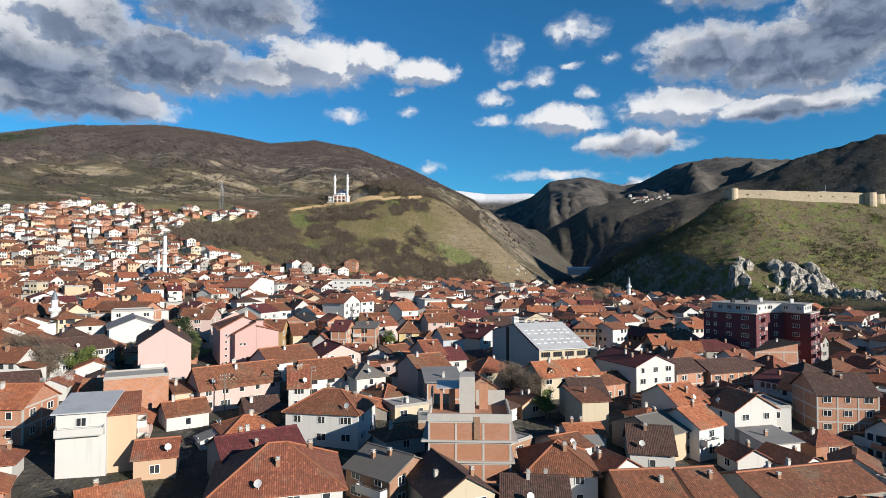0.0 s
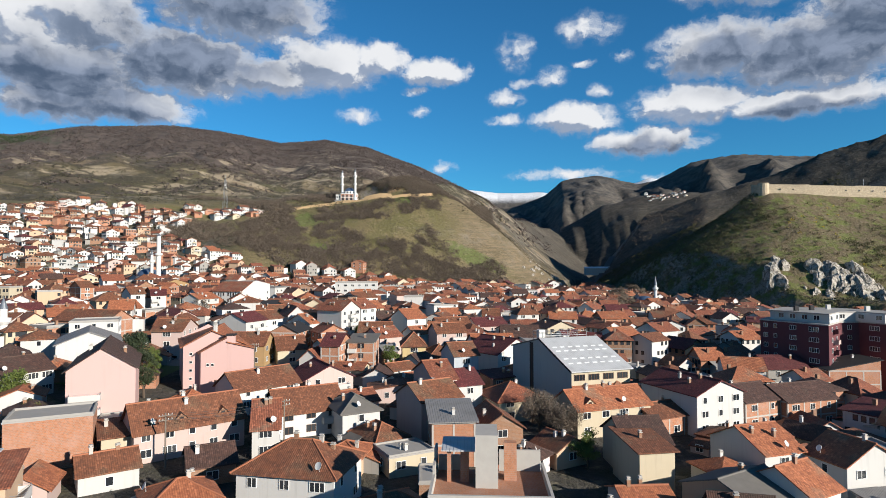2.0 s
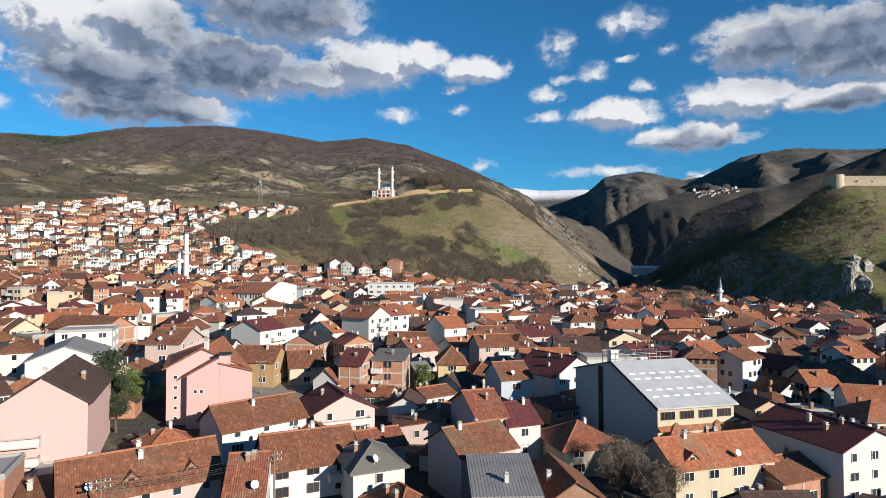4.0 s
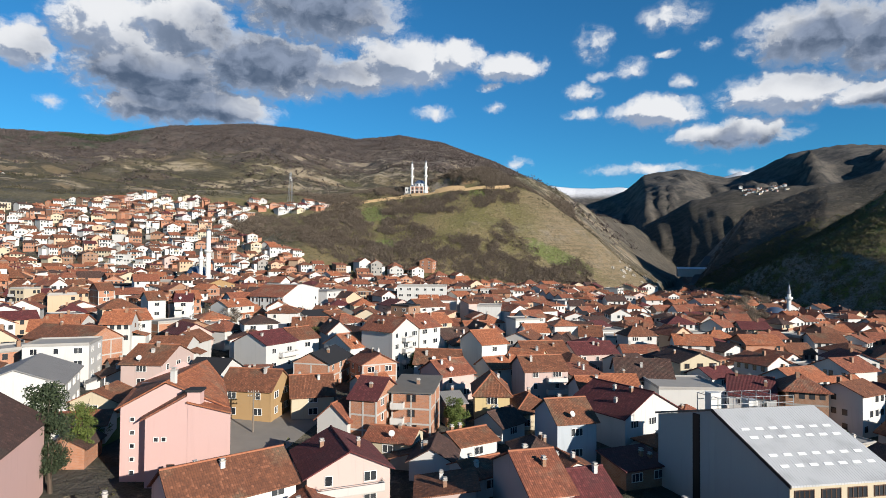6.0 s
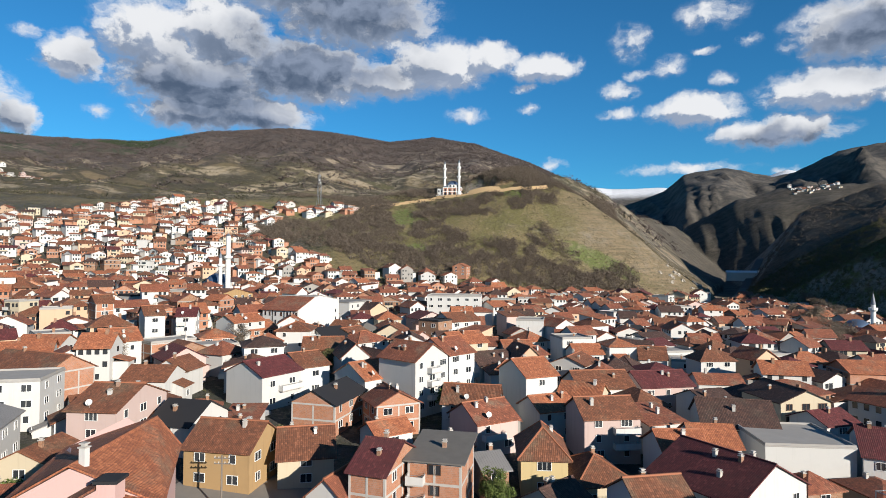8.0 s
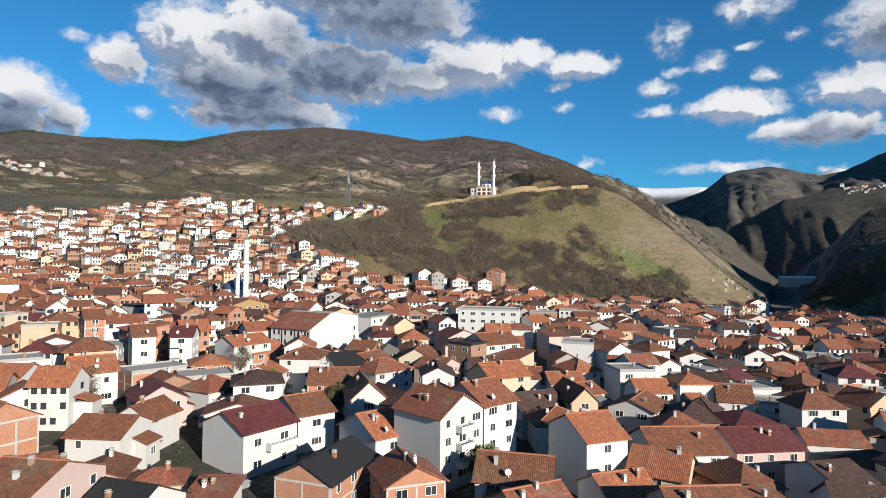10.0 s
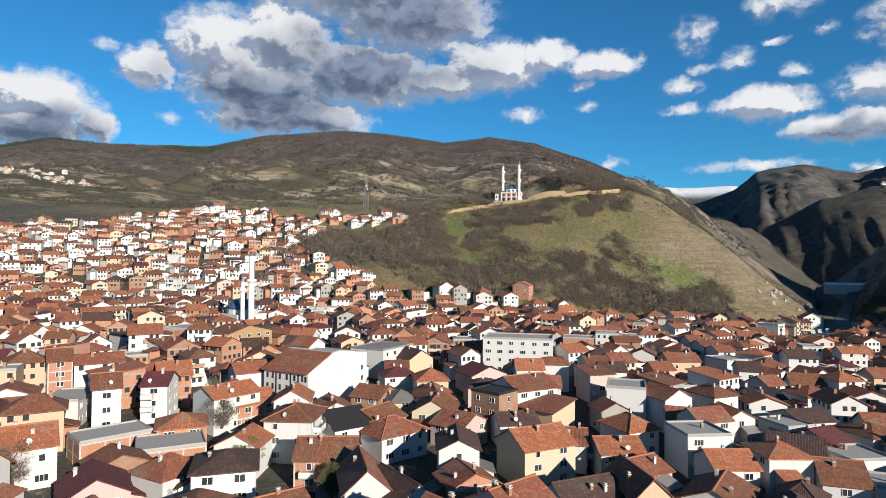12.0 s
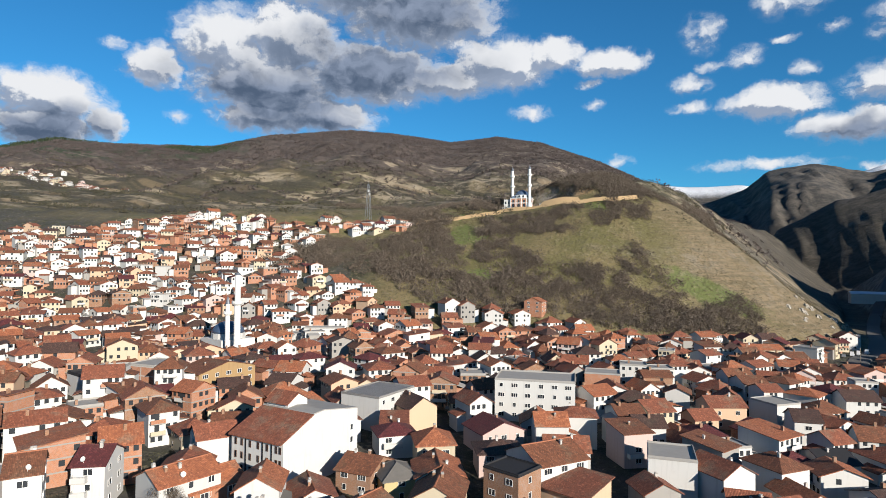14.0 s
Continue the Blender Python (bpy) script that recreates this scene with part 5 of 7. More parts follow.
def lattice_tower(x, y, z, h):
    top = new("lattice_tower")
    top.location = (x, y, z)
    tagged(top, "grey steel lattice radio tower on the hillside", "tower")
    for sx, sy in ((-1, -1), (1, -1), (1, 1), (-1, 1)):
        s = Shape()
        s.tube([(sx * 2.2, sy * 2.2, -2), (sx * 0.6, sy * 0.6, h)], 0.14, 4)
        s.object("leg", STEEL, top)
    n = 9
    for i in range(n):
        a, b = i / n, (i + 1) / n
        ra, rb = 2.2 - 1.6 * a, 2.2 - 1.6 * b
        ring = [(-1, -1), (1, -1), (1, 1), (-1, 1)]
        for (ux, uy), (vx, vy) in zip(ring, ring[1:] + ring[:1]):
            s = Shape()
            s.tube([(ux * ra, uy * ra, a * h), (vx * rb, vy * rb, b * h)], 0.08, 3)
            s.object("brace", STEEL, top)
    for k in range(3):
        s = Shape()
        s.lathe([(0.1, 0), (0.9, 0.1), (0.9, 0.25), (0.1, 0.35)], 10)
        o = s.object("drum_antenna", DISH_GREY, top)
        o.matrix_basis = pose(0.9 * math.cos(k * 2.1), 0.9 * math.sin(k * 2.1), h * (0.75 + 0.08 * k), 90, 0, k * 60)
    s = Shape()
    s.tube([(0, 0, h - 0.5), (0, 0, h + 5)], 0.08, 4)
    s.object("mast", STEEL, top)


def stone_wall():
    m, n, b = material("weathered_fortress_stone")
    p = place_of(n)
    br = n.tree.nodes.new("ShaderNodeTexBrick")
    n.link(uv_of(n), br.inputs["Vector"])
    for key, v in (("Scale", 1.0), ("Mortar Size", 0.03), ("Brick Width", 1.1), ("Row Height", 0.5)):
        br.inputs[key].default_value = v
    br.inputs["Color1"].default_value, br.inputs["Color2"].default_value, br.inputs["Mortar"].default_value = (0.50, 0.41, 0.29, 1), (0.38, 0.31, 0.22, 1), (0.28, 0.23, 0.16, 1)
    c = n.mix(n.math("MULTIPLY", n.span(n.noise(p, 0.25, 5), 0.45, 0.7), 0.5), br.outputs[0], (0.30, 0.25, 0.18))
    n.link(c, b.inputs["Base Color"])
    b.inputs["Roughness"].default_value = 0.95
    bump(n, b, n.noise(p, 1.5, 5), 0.6, 0.2)
    return m


def fortress():
    stone = stone_wall()
    top = new("fortress")
    top.location = (246, 501, 84)
    tagged(top, "long pale stone fortress wall on the hill crest", "fortress")
    pts = [(-6.0, 16.0), (-2.0, 0.0), (30, -4.5), (66, -7.5), (98, -10.0), (112, -7.0), (118, 8.0)]
    drop = [2.0, 0.0, -1.2, -2.6, -4.2, -5.0, -4.0]
    for i, ((ax, ay), (bx, by)) in enumerate(zip(pts, pts[1:])):
        s = Shape()
        n = Vector((by - ay, ax - bx, 0)).normalized() * 1.2
        za, zb = drop[i], drop[i + 1]
        q = [(ax, ay), (bx, by), (bx - n.x, by - n.y), (ax - n.x, ay - n.y)]
        zs = (za, zb, zb, za)
        lo, hi = [(x, y, zz - 9) for (x, y), zz in zip(q, zs)], [(x, y, zz + 6.5 + (0.4 if i % 2 else 0)) for (x, y), zz in zip(q, zs)]
        for a in range(4):
            b = (a + 1) % 4
            s.poly([lo[a], lo[b], hi[b], hi[a]])
        s.poly(hi)
        s.object("rampart", stone, top)
    for x, y, r, h, zz in ((-3, 2, 4.0, 7.8, 0), (104, -10.5, 4.5, 7.2, -4.6), (116, -2, 5.5, 6.6, -4.5)):
        s = Shape()
        s.lathe([(r * 1.08, -9), (r, h), (r - 0.8, h), (r - 0.8, h - 1.0)], 14)
        o = s.object("round_tower", stone, top)
        o.location = (x, y, zz)
    for k in range(9):
        x = 8 + k * 9.6
        s = Shape()
        s.box(-0.5, 0.5, -0.15, 0.1, 0, 0.9)
        o = s.object("loophole", BLACK_METAL, top)
        o.location = (x, -0.6 - 0.1 * x - 0.45, 2.6 - 0.042 * x)
    for x, y, w, h in ((34, 12, 9, 9.0), (55, 16, 12, 8.6), (80, 14, 7, 8.0)):
        s = Shape()
        s.prism([(-3, 2), (3, 2), (3, h), (0, h + 1.6), (-3, h)], -w / 2, w / 2, 0)
        o = s.object("ruin", stone, top)
        o.location = (x, y, -2.5)
    s = Shape()
    s.tube([(0, 0, 0), (0, 0, 13)], 0.15, 5)
    o = s.object("flagpole", STEEL, top)
    o.location = (78, 6, -2)


unfinished_block()
sports_hall()
white_apartments()
hill_mosque()
minaret(-176.6, 364.1, 12.5, 33.5, 1.25, (0.62,), "tall slender white minaret above tiled roofs", 0.05)
minaret(-179.5, 362.0, 12.5, 24.0, 0.9, (0.7,), "short white minaret with pointed cap", 0.14)
town_mosque(-187, 372, 12.5, -20, 6.0, "white plastered town mosque with lead dome")
minaret(117.0, 381.3, -2.3, 22.0, 0.95, (0.66,), "white minaret with dark pointed cap", 0.24)
town_mosque(109.5, 378, -2.3, 10, 5.0, "small white mosque with blue-grey dome")
minaret(-111.5, 167.5, 4.5, 14.5, 0.95, (0.58,), "white minaret with pale conical cap", 0.2)
lattice_tower(-230, 589, ground_at(-230, 589), 31)
fortress()


def slab(name, pts, thick, mat, parent, label=""):
    """A roof plane of given corners (counter-clockwise from above) with thickness."""
    s = Shape()
    low = [(x, y, z - thick) for x, y, z in pts]
    s.poly(pts)
    s.poly(low[::-1])
    for i in range(len(pts)):
        j = (i + 1) % len(pts)
        s.poly([low[i], low[j], pts[j], pts[i]])
    return s.object(name, mat, parent, label)


def stepped_pink_house():
    """Three staggered volumes under lean-to roofs that rise to one high wall."""
    top = new("stepped_house")
    top.location = (-47.0, 146.0, 0.0)
    tagged(top, "tall pink plastered house with staggered red lean-to roofs", "house", "houses of the old town")
    o = Vector((-47.0, 146.0, 0.0))

    def P(x, y, z):
        return (x - o.x, y - o.y, z)

    def block(name, foot, tops):
        s = Shape()
        n = len(foot)
        lo, hi = [P(x, y, -4.0) for x, y in foot], [P(x, y, z) for (x, y), z in zip(foot, tops)]
        for i in range(n):
            j = (i + 1) % n
            s.poly([lo[i], lo[j], hi[j], hi[i]])
        s.poly(hi)
        return s.object(name, WALLS["pink"], top)

    # rear volume, its ridge running back
    rear = block("rear_wing", [(-52.5, 139.1), (-47.4, 140.6), (-40.6, 142.8), (-49.5, 156.5), (-54.6, 155.0), (-60.0, 153.0)], [10.7, 13.6, 10.3, 10.3, 13.6, 10.7])
    slab("roof", [P(-53.0, 138.7, 10.6), P(-47.4, 140.2, 13.9), P(-51.2, 155.6, 13.9), P(-60.6, 153.2, 10.6)], 0.18, ROOFS["orange"], top)
    slab("roof", [P(-47.4, 140.2, 13.9), P(-40.1, 142.5, 10.5), P(-49.3, 157.2, 10.5), P(-51.2, 155.6, 13.9)], 0.18, ROOFS["orange"], top)
    # front volume: lean-to rising to a high party wall, then a low slope
    front = block("front_wing", [(-48.7, 138.4), (-44.0, 139.64), (-46.8, 144.0), (-51.5, 142.8)], [9.7, 12.4, 12.4, 9.7])
    slab("roof", [P(-49.1, 138.0, 9.65), P(-44.0, 139.3, 12.65), P(-46.8, 143.9, 12.65), P(-51.9, 142.7, 9.65)], 0.18, ROOFS["red"], top)
    block("front_wing", [(-44.0, 139.6), (-39.2, 140.9), (-42.0, 145.3), (-46.8, 144.0)], [11.5, 10.3, 10.3, 11.5])
    slab("roof", [P(-43.95, 139.3, 11.75), P(-38.9, 140.6, 10.45), P(-41.9, 145.4, 10.45), P(-46.75, 144.0, 11.75)], 0.18, ROOFS["orange"], top)
    s = Shape()
    s.box(-0.75, 0.75, -0.8, 0.8, -1.2, 0.45)
    vent = s.object("stair_head", WALLS["pink"], top)
    vent.location = P(-43.6, 140.6, 12.4)
    vent.rotation_euler = (0, 0, radians(14.7))
    s = Shape()
    s.box(-0.95, 0.95, -1.0, 1.0, 0.45, 0.7)
    s.object("cover", ROOFS["black"], vent, "black sheet cover")
    shared("chimney", chimney_mesh("white"), top, pose(*P(-47.2, 141.6, 13.9)), "white plastered chimney")
    for a, b, count, col in (((-52.5, 139.1), (-47.4, 140.6), 5, (0.26,)), ((-48.7, 138.4), (-39.2, 140.9), 1, (0.13, 0.22))):
        yaw = math.atan2(b[1] - a[1], b[0] - a[0])
        for u in col:
            for k in range(count):
                x, y = a[0] + (b[0] - a[0]) * u, a[1] + (b[1] - a[1]) * u
                z = 9.0 - 1.6 * k if count > 1 else 7.0
                window(top, *P(x, y, z), yaw, 0.6, 0.6, "white", True)
    window(top, *P(-45.8, 139.16, 3.2), math.atan2(2.5, 9.5), 0.9, 1.15, "brown", True)
    HOUSES.append((-50, 147, 10, 13.5, 18, 33))


stepped_pink_house()
house(-82, 496, -10, 10, 8, 6.5, "gy", 2.2, "brick", "orange", chim=1)
house(-35.7, 133.6, 48.7, 12.5, 8.0, 4.0, "gx", 2.6, "white", "brown", z=0.9, chim=2, fine=True)
house(-26.3, 143.3, 31.6, 9.5, 10.2, 4.2, "gy", 2.3, "rose", "maroon", z=0.7, chim=2, fine=True)
house(-58.6, 124.3, 27.6, 9.5, 18.0, 9.1, "gy", 3.2, "pink", "dark", z=1.3, win="", chim=2, fine=True)
row_house = house(-38.9, 111.7, 41.2, 15.0, 7.4, 4.4, "gx", 3.1, "rose", "brown", z=-0.4, fine=True, chim=3, per=2.6)
dormer(row_house, -1.2, -2.9, 5.15)
dormer(row_house, 4.6, -2.9, 5.15, 1.2, 1.5)
house(-24.2, 122.8, 31.3, 10.8, 8.0, 4.2, "gx", 2.9, "white", "brown", z=-0.7, fine=True, chim=2, kind="brown", balc="f:0.66-0.96:1-1")


def maroon_block():
    """Six-storey flats in two staggered wings, a white set-back attic on top."""
    foot = ((80.1, 183.4), (88.2, 167.8), (95.6, 175.6), (101.0, 176.6), (104.2, 169.1), (112.0, 177.6), (104.0, 191.0), (90.0, 194.0))
    ox, oy, lo, hi = 95.0, 180.0, -5.0, 12.0
    pts = [(x - ox, y - oy) for x, y in foot]
    n = len(pts)
    s = Shape()
    for i in range(n):
        (ax, ay), (bx, by) = pts[i], pts[(i + 1) % n]
        s.poly([(ax, ay, lo), (bx, by, lo), (bx, by, hi), (ax, ay, hi)])
    s.poly([(x, y, hi) for x, y in pts])
    b = s.object("apartment_block", WALLS["maroon"])
    b.location = (ox, oy, 0)
    tagged(b, "dark maroon six-storey flats with white attic and balconies", "building")
    cx, cy = sum(p[0] for p in pts) / n, sum(p[1] for p in pts) / n
    for scale, z0, z1, mat, name in ((1.012, hi, hi + 0.3, CONCRETE, "cornice"), (0.86, hi + 0.3, hi + 2.5, WALLS["white"], "attic"), (0.90, hi + 2.5, hi + 2.75, ROOFS["slab"], "attic_roof")):
        q = [(cx + (x - cx) * scale, cy + (y - cy) * scale) for x, y in pts]
        t = Shape()
        for i in range(n):
            (ax, ay), (bx, by) = q[i], q[(i + 1) % n]
            t.poly([(ax, ay, z0), (bx, by, z0), (bx, by, z1), (ax, ay, z1)])
        t.poly([(x, y, z1) for x, y in q])
        t.poly([(x, y, z0) for x, y in q[::-1]])
        part = t.object(name, mat, b, "white set-back attic storey" if name == "attic" else "")
        if name == "attic":
            for i in range(6):
                (ax, ay), (bx, by) = q[i], q[(i + 1) % n]
                run = math.hypot(bx - ax, by - ay)
                for u in np.linspace(0.2, 0.8, max(1, int(run / 3.2))):
                    window(part, ax + (bx - ax) * float(u), ay + (by - ay) * float(u), z0 + 0.7, math.atan2(by - ay, bx - ax), 1.5, 1.15, "white")
    for i, spots in ((0, ((0.09, 1.2), (0.24, 0.9), (0.5, 1.8), (0.8, 2.4))), (1, ((0.3, 1.2), (0.7, 0.9))), (2, ((0.5, 1.2),)), (3, ((0.45, 2.4),)), (4, ((0.25, 1.2), (0.5, 1.2), (0.8, 1.2)))):
        (ax, ay), (bx, by) = pts[i], pts[i + 1]
        yaw = math.atan2(by - ay, bx - ax)
        for k in range(6):
            z = -2.6 + k * 2.5
            for u, wd in spots:
                window(b, ax + (bx - ax) * u, ay + (by - ay) * u, z + 0.4, yaw, wd, 1.15, "white", True)
            if i in (1, 4):
                for u in ((0.5,) if i == 1 else (0.12, 0.66)):
                    g = Shape()
                    g.box(-1.2, 1.2, -1.1, 0.0, -0.12, 0.0)
                    g.box(-1.2, 1.2, -1.1, -1.0, 0.0, 0.85)
                    g.box(-1.2, -1.1, -1.0, 0.0, 0.0, 0.85)
                    g.box(1.1, 1.2, -1.0, 0.0, 0.0, 0.85)
                    o = g.object("balcony", WALLS["maroon"] if k % 2 else WALLS["rose"], b, "small projecting balcony")
                    o.matrix_basis = pose(ax + (bx - ax) * u, ay + (by - ay) * u, z, 0, 0, math.degrees(yaw))
    for x, y in ((-8, -1), (-3, 1), (3, 4), (9, -2)):
        g = Shape()
        g.box(x - 0.5, x + 0.5, y - 0.4, y + 0.4, hi + 2.6, hi + 4.0)
        g.object("roof_vent", ROOFS["black"] if x in (-8, -3) else WALLS["white"], b)
    HOUSES.append((96, 181, 15, 26, 24, -10))


maroon_block()


# ---- houses along the flight ----
house(-64.2, 89.5, 5.8, 7.8, 9.0, 5.3, "gx", 2.4, "brick", "orange", z=0.0, fine=True)
house(-43.1, 81.6, 26.6, 3.4, 7.0, 7.3, "shed", 1.2, "peach", "red", z=-1.1, win="", fine=True, chim=0)
house(-53.5, 104.3, 28.4, 9.9, 7.0, 6.2, "flat", 0.3, "brick", "slab", z=0.3, win="", fine=True, chim=0, bands=False)
house(-27.1, 113.0, 16.5, 3.7, 9.0, 4.5, "gx", 3.0, "white", "red", z=-0.9, fine=True, chim=2)
house(-15.7, 121.0, 29.3, 6.1, 8.0, 5.0, "hip", 1.8, "white", "grey", z=-1.1, fine=True)
house(-17.2, 96.1, -9.4, 11.8, 9.0, 5.2, "hip", 2.5, "white", "brown", z=-2.0, fine=True, chim=3, win="fr")
house(-23.5, 78.2, 33.6, 10.1, 11.0, 4.5, "gx", 2.2, "grey", "maroon", z=-2.8, fine=True, chim=4)
house(-18.2, 69.6, 15.7, 14.0, 12.0, 4.9, "hip", 3.5, "white", "red", z=-3.4, fine=True, chim=2)
house(-5.7, 76.0, -38.3, 7.7, 8.0, 4.0, "gx", 1.8, "oldbrick", "grey", z=-3.5, fine=True, chim=2)
house(1.7, 71.0, 23.7, 7.3, 10.0, 4.5, "gy", 2.2, "cream", "dark", z=-4.3, fine=True, chim=2)
house(16.0, 79.1, -1.7, 8.8, 9.0, 4.5, "hip", 2.6, "white", "brown", z=-4.5, fine=True, chim=2)
house(11.8, 70.2, -5.1, 7.4, 8.0, 4.0, "gx", 2.0, "white", "dark", z=-4.8, fine=True, chim=2)
house(26.5, 107.8, 10.8, 4.9, 8.0, 5.8, "shed", 1.0, "cream", "brown", z=-3.6, fine=True, win="")
twin_house = house(26.5, 131.7, 21.7, 14.8, 8.0, 5.0, "gx", 2.5, "cream", "orange", z=-2.7, fine=True, chim=4)
dormer(twin_house, -4.4, -3.2, 5.6, 1.8, 2.0, "cream", "orange")
house(44.4, 137.7, 23.5, 10.7, 14.0, 7.1, "gy", 2.2, "white", "maroon", z=-3.2, fine=True, chim=4, per=2.6)
house(37.3, 133.6, 27.3, 10.5, 8.0, 3.6, "gx", 1.6, "brick", "brown", z=-3.3, fine=True, win="f")
house(27.2, 113.4, 6.7, 6.5, 9.0, 5.3, "gx", 2.5, "cream", "dark", z=-3.5, fine=True, chim=2)
house(44.2, 113.1, 19.6, 6.8, 10.0, 5.3, "gx", 2.5, "white", "orange", z=-4.4, fine=True, chim=2)
house(54.6, 108.1, -73.6, 6.5, 9.0, 5.3, "gx", 2.5, "white", "orange", z=-4.7, fine=True, chim=1)
house(35.5, 98.5, 32.9, 8.9, 10.0, 4.5, "gx", 1.8, "peach", "grey", z=-4.8, fine=True, kind="brown")
house(41.5, 98.8, 30.5, 6.0, 8.0, 5.3, "gx", 2.2, "white", "orange", z=-4.9, fine=True)
house(32.7, 92.8, -11.1, 6.4, 8.0, 3.1, "gx", 2.8, "white", "dark", z=-4.9, fine=True, chim=2)
house(25.2, 73.8, 7.3, 7.2, 9.0, 4.0, "gx", 2.0, "oldbrick", "brown", z=-5.3, fine=True, win="")
house(32.5, 75.5, 10.9, 4.8, 9.0, 4.0, "gx", 2.0, "white", "brown", z=-5.6, fine=True)
house(47.7, 79.9, 15.1, 18.1, 10.0, 3.6, "gx", 1.8, "grey", "brown", z=-6.3, fine=True, chim=3)
house(76.2, 116.1, -6.8, 10.7, 10.0, 7.5, "gx", 3.0, "brick", "dark", z=-5.5, fine=True, chim=2)
house(61.0, 112.7, 0.9, 4.9, 9.0, 5.3, "flat", 0.3, "white", "slab", z=-5.2, fine=True, win="f", chim=0)
house(92.4, 169.9, 0.9, 11.8, 9.0, 6.2, "shedx", 2.2, "brick", "black", z=-4.1, fine=True, win="", chim=1)
house(66.0, 143.3, 18.9, 11.9, 9.0, 5.3, "gx", 2.2, "brick", "dark", z=-4.1, fine=True, chim=2)
house(55.4, 140.7, 24.1, 9.1, 9.0, 5.3, "gx", 2.2, "brick", "dark", z=-3.7, fine=True)
house(68.1, 168.7, -13.4, 8.7, 9.0, 5.3, "gx", 2.2, "white", "orange", z=-3.0)
house(79.4, 174.1, 0.9, 9.6, 10.0, 5.3, "gx", 2.4, "grey", "maroon", z=-3.5)
house(0.2, 114.3, 7.5, 6.2, 8.0, 6.2, "shed", 1.2, "brick", "corr", z=-2.0, fine=True, win="f", chim=1, skip=0.7)
house(6.9, 119.0, 13.4, 6.4, 9.0, 4.5, "gy", 2.0, "oldbrick", "brown", z=-2.3, fine=True, win="f", skip=0.4)
house(-3.7, 125.1, 35.9, 7.9, 8.0, 6.2, "gx", 2.2, "rose", "brown", z=-1.3, fine=True, chim=2)
house(1.6, 140.1, 26.9, 5.1, 8.0, 5.3, "gx", 2.2, "white", "maroon", z=-1.0, fine=True)
house(-3.5, 140.3, 24.2, 4.7, 11.0, 6.2, "gx", 2.6, "rose", "red", z=-0.7, fine=True, chim=2)
house(10.9, 137.4, 21.4, 8.8, 9.0, 4.0, "hip", 2.4, "cream", "red", z=-1.8, fine=True)
house(1.2, 164.8, 23.5, 6.1, 8.0, 5.8, "gx", 2.4, "blue", "brown", z=0.2, fine=True)
house(-27.7, 163.5, -7.0, 4.3, 9.0, 6.7, "gx", 2.2, "brick", "maroon", z=1.7, fine=True, win="r", chim=2)
house(-17.8, 175.1, 29.9, 3.3, 7.0, 4.0, "gx", 1.2, "oldbrick", "corr", z=1.2, fine=True)
house(-11.0, 179.6, 7.9, 5.9, 9.0, 5.2, "hip", 2.8, "yellow", "brown", z=1.1, fine=True)
house(-4.5, 179.1, 22.9, 7.7, 9.0, 3.1, "hip", 2.2, "cream", "brown", z=0.5, fine=True)
house(6.9, 185.5, 13.0, 5.9, 9.0, 5.3, "gx", 2.4, "white", "orange", z=0.3, fine=True)
house(-2.5, 194.7, 20.7, 8.8, 8.0, 6.7, "gx", 2.2, "rose", "brown", z=1.1, fine=True)
house(19.1, 206.2, -0.5, 11.2, 11.0, 4.9, "gx", 3.2, "white", "dark", z=0.1, fine=True, chim=2)
house(31.5, 220.3, 19.4, 9.6, 11.0, 6.7, "gy", 2.0, "cream", "dark", z=-0.2, fine=True, per=2.6, kind="brown")
house(25.2, 198.2, 7.3, 12.3, 12.0, 5.3, "flat", 0.3, "white", "slab", z=-0.4, fine=True, win="", chim=0)
house(11.1, 176.6, 42.0, 12.8, 12.0, 5.3, "gy", 3.2, "white", "maroon", z=-0.2, fine=True, win="f", chim=4)
house(37.7, 196.8, -14.6, 7.8, 12.0, 5.3, "gx", 2.6, "white", "maroon", z=-0.9, fine=True, chim=3)
house(-49.6, 168.0, 1.1, 8.9, 8.0, 5.0, "gx", 2.5, "ochre", "brown", z=2.8, fine=True, kind="white", chim=2)
house(-41.5, 172.1, 26.0, 6.9, 9.0, 4.0, "gx", 2.6, "cream", "brown", z=2.3, fine=True, chim=2)
house(-32.3, 162.2, -9.0, 5.0, 7.0, 3.6, "gy", 2.2, "white", "red", z=1.6, fine=True, win="")
house(-62.0, 176.2, -1.5, 6.7, 9.0, 4.5, "gx", 2.4, "white", "black", z=3.5, fine=True)
house(-70.5, 172.1, 7.6, 7.1, 12.0, 6.7, "gx", 2.4, "rose", "brown", z=4.1, fine=True, chim=3)
house(-70.5, 175.9, 33.9, 4.0, 8.0, 4.0, "gx", 2.0, "white", "brown", z=3.8, fine=True)
house(-101.6, 187.6, 79.0, 9.0, 18.0, 6.2, "gy", 2.5, "brick", "brown", z=5.6, fine=True, win="r")
house(-93.3, 175.8, 26.9, 10.8, 10.0, 7.1, "flat", 0.3, "white", "slab", z=5.3, fine=True, chim=0)
house(-82.7, 156.8, 122.4, 16.2, 12.0, 5.8, "gx", 2.4, "white", "corr", z=4.1, fine=True, chim=0)
house(-110.4, 216.5, 54.4, 7.8, 10.0, 6.2, "gx", 2.4, "white", "orange", z=6.7, fine=True, chim=2)
house(-64.2, 201.4, 69.7, 9.4, 10.0, 6.2, "gx", 2.2, "white", "maroon", z=4.1, fine=True)
house(-61.7, 212.6, 55.8, 6.5, 10.0, 5.8, "gx", 2.2, "white", "brown", z=4.2, fine=True)
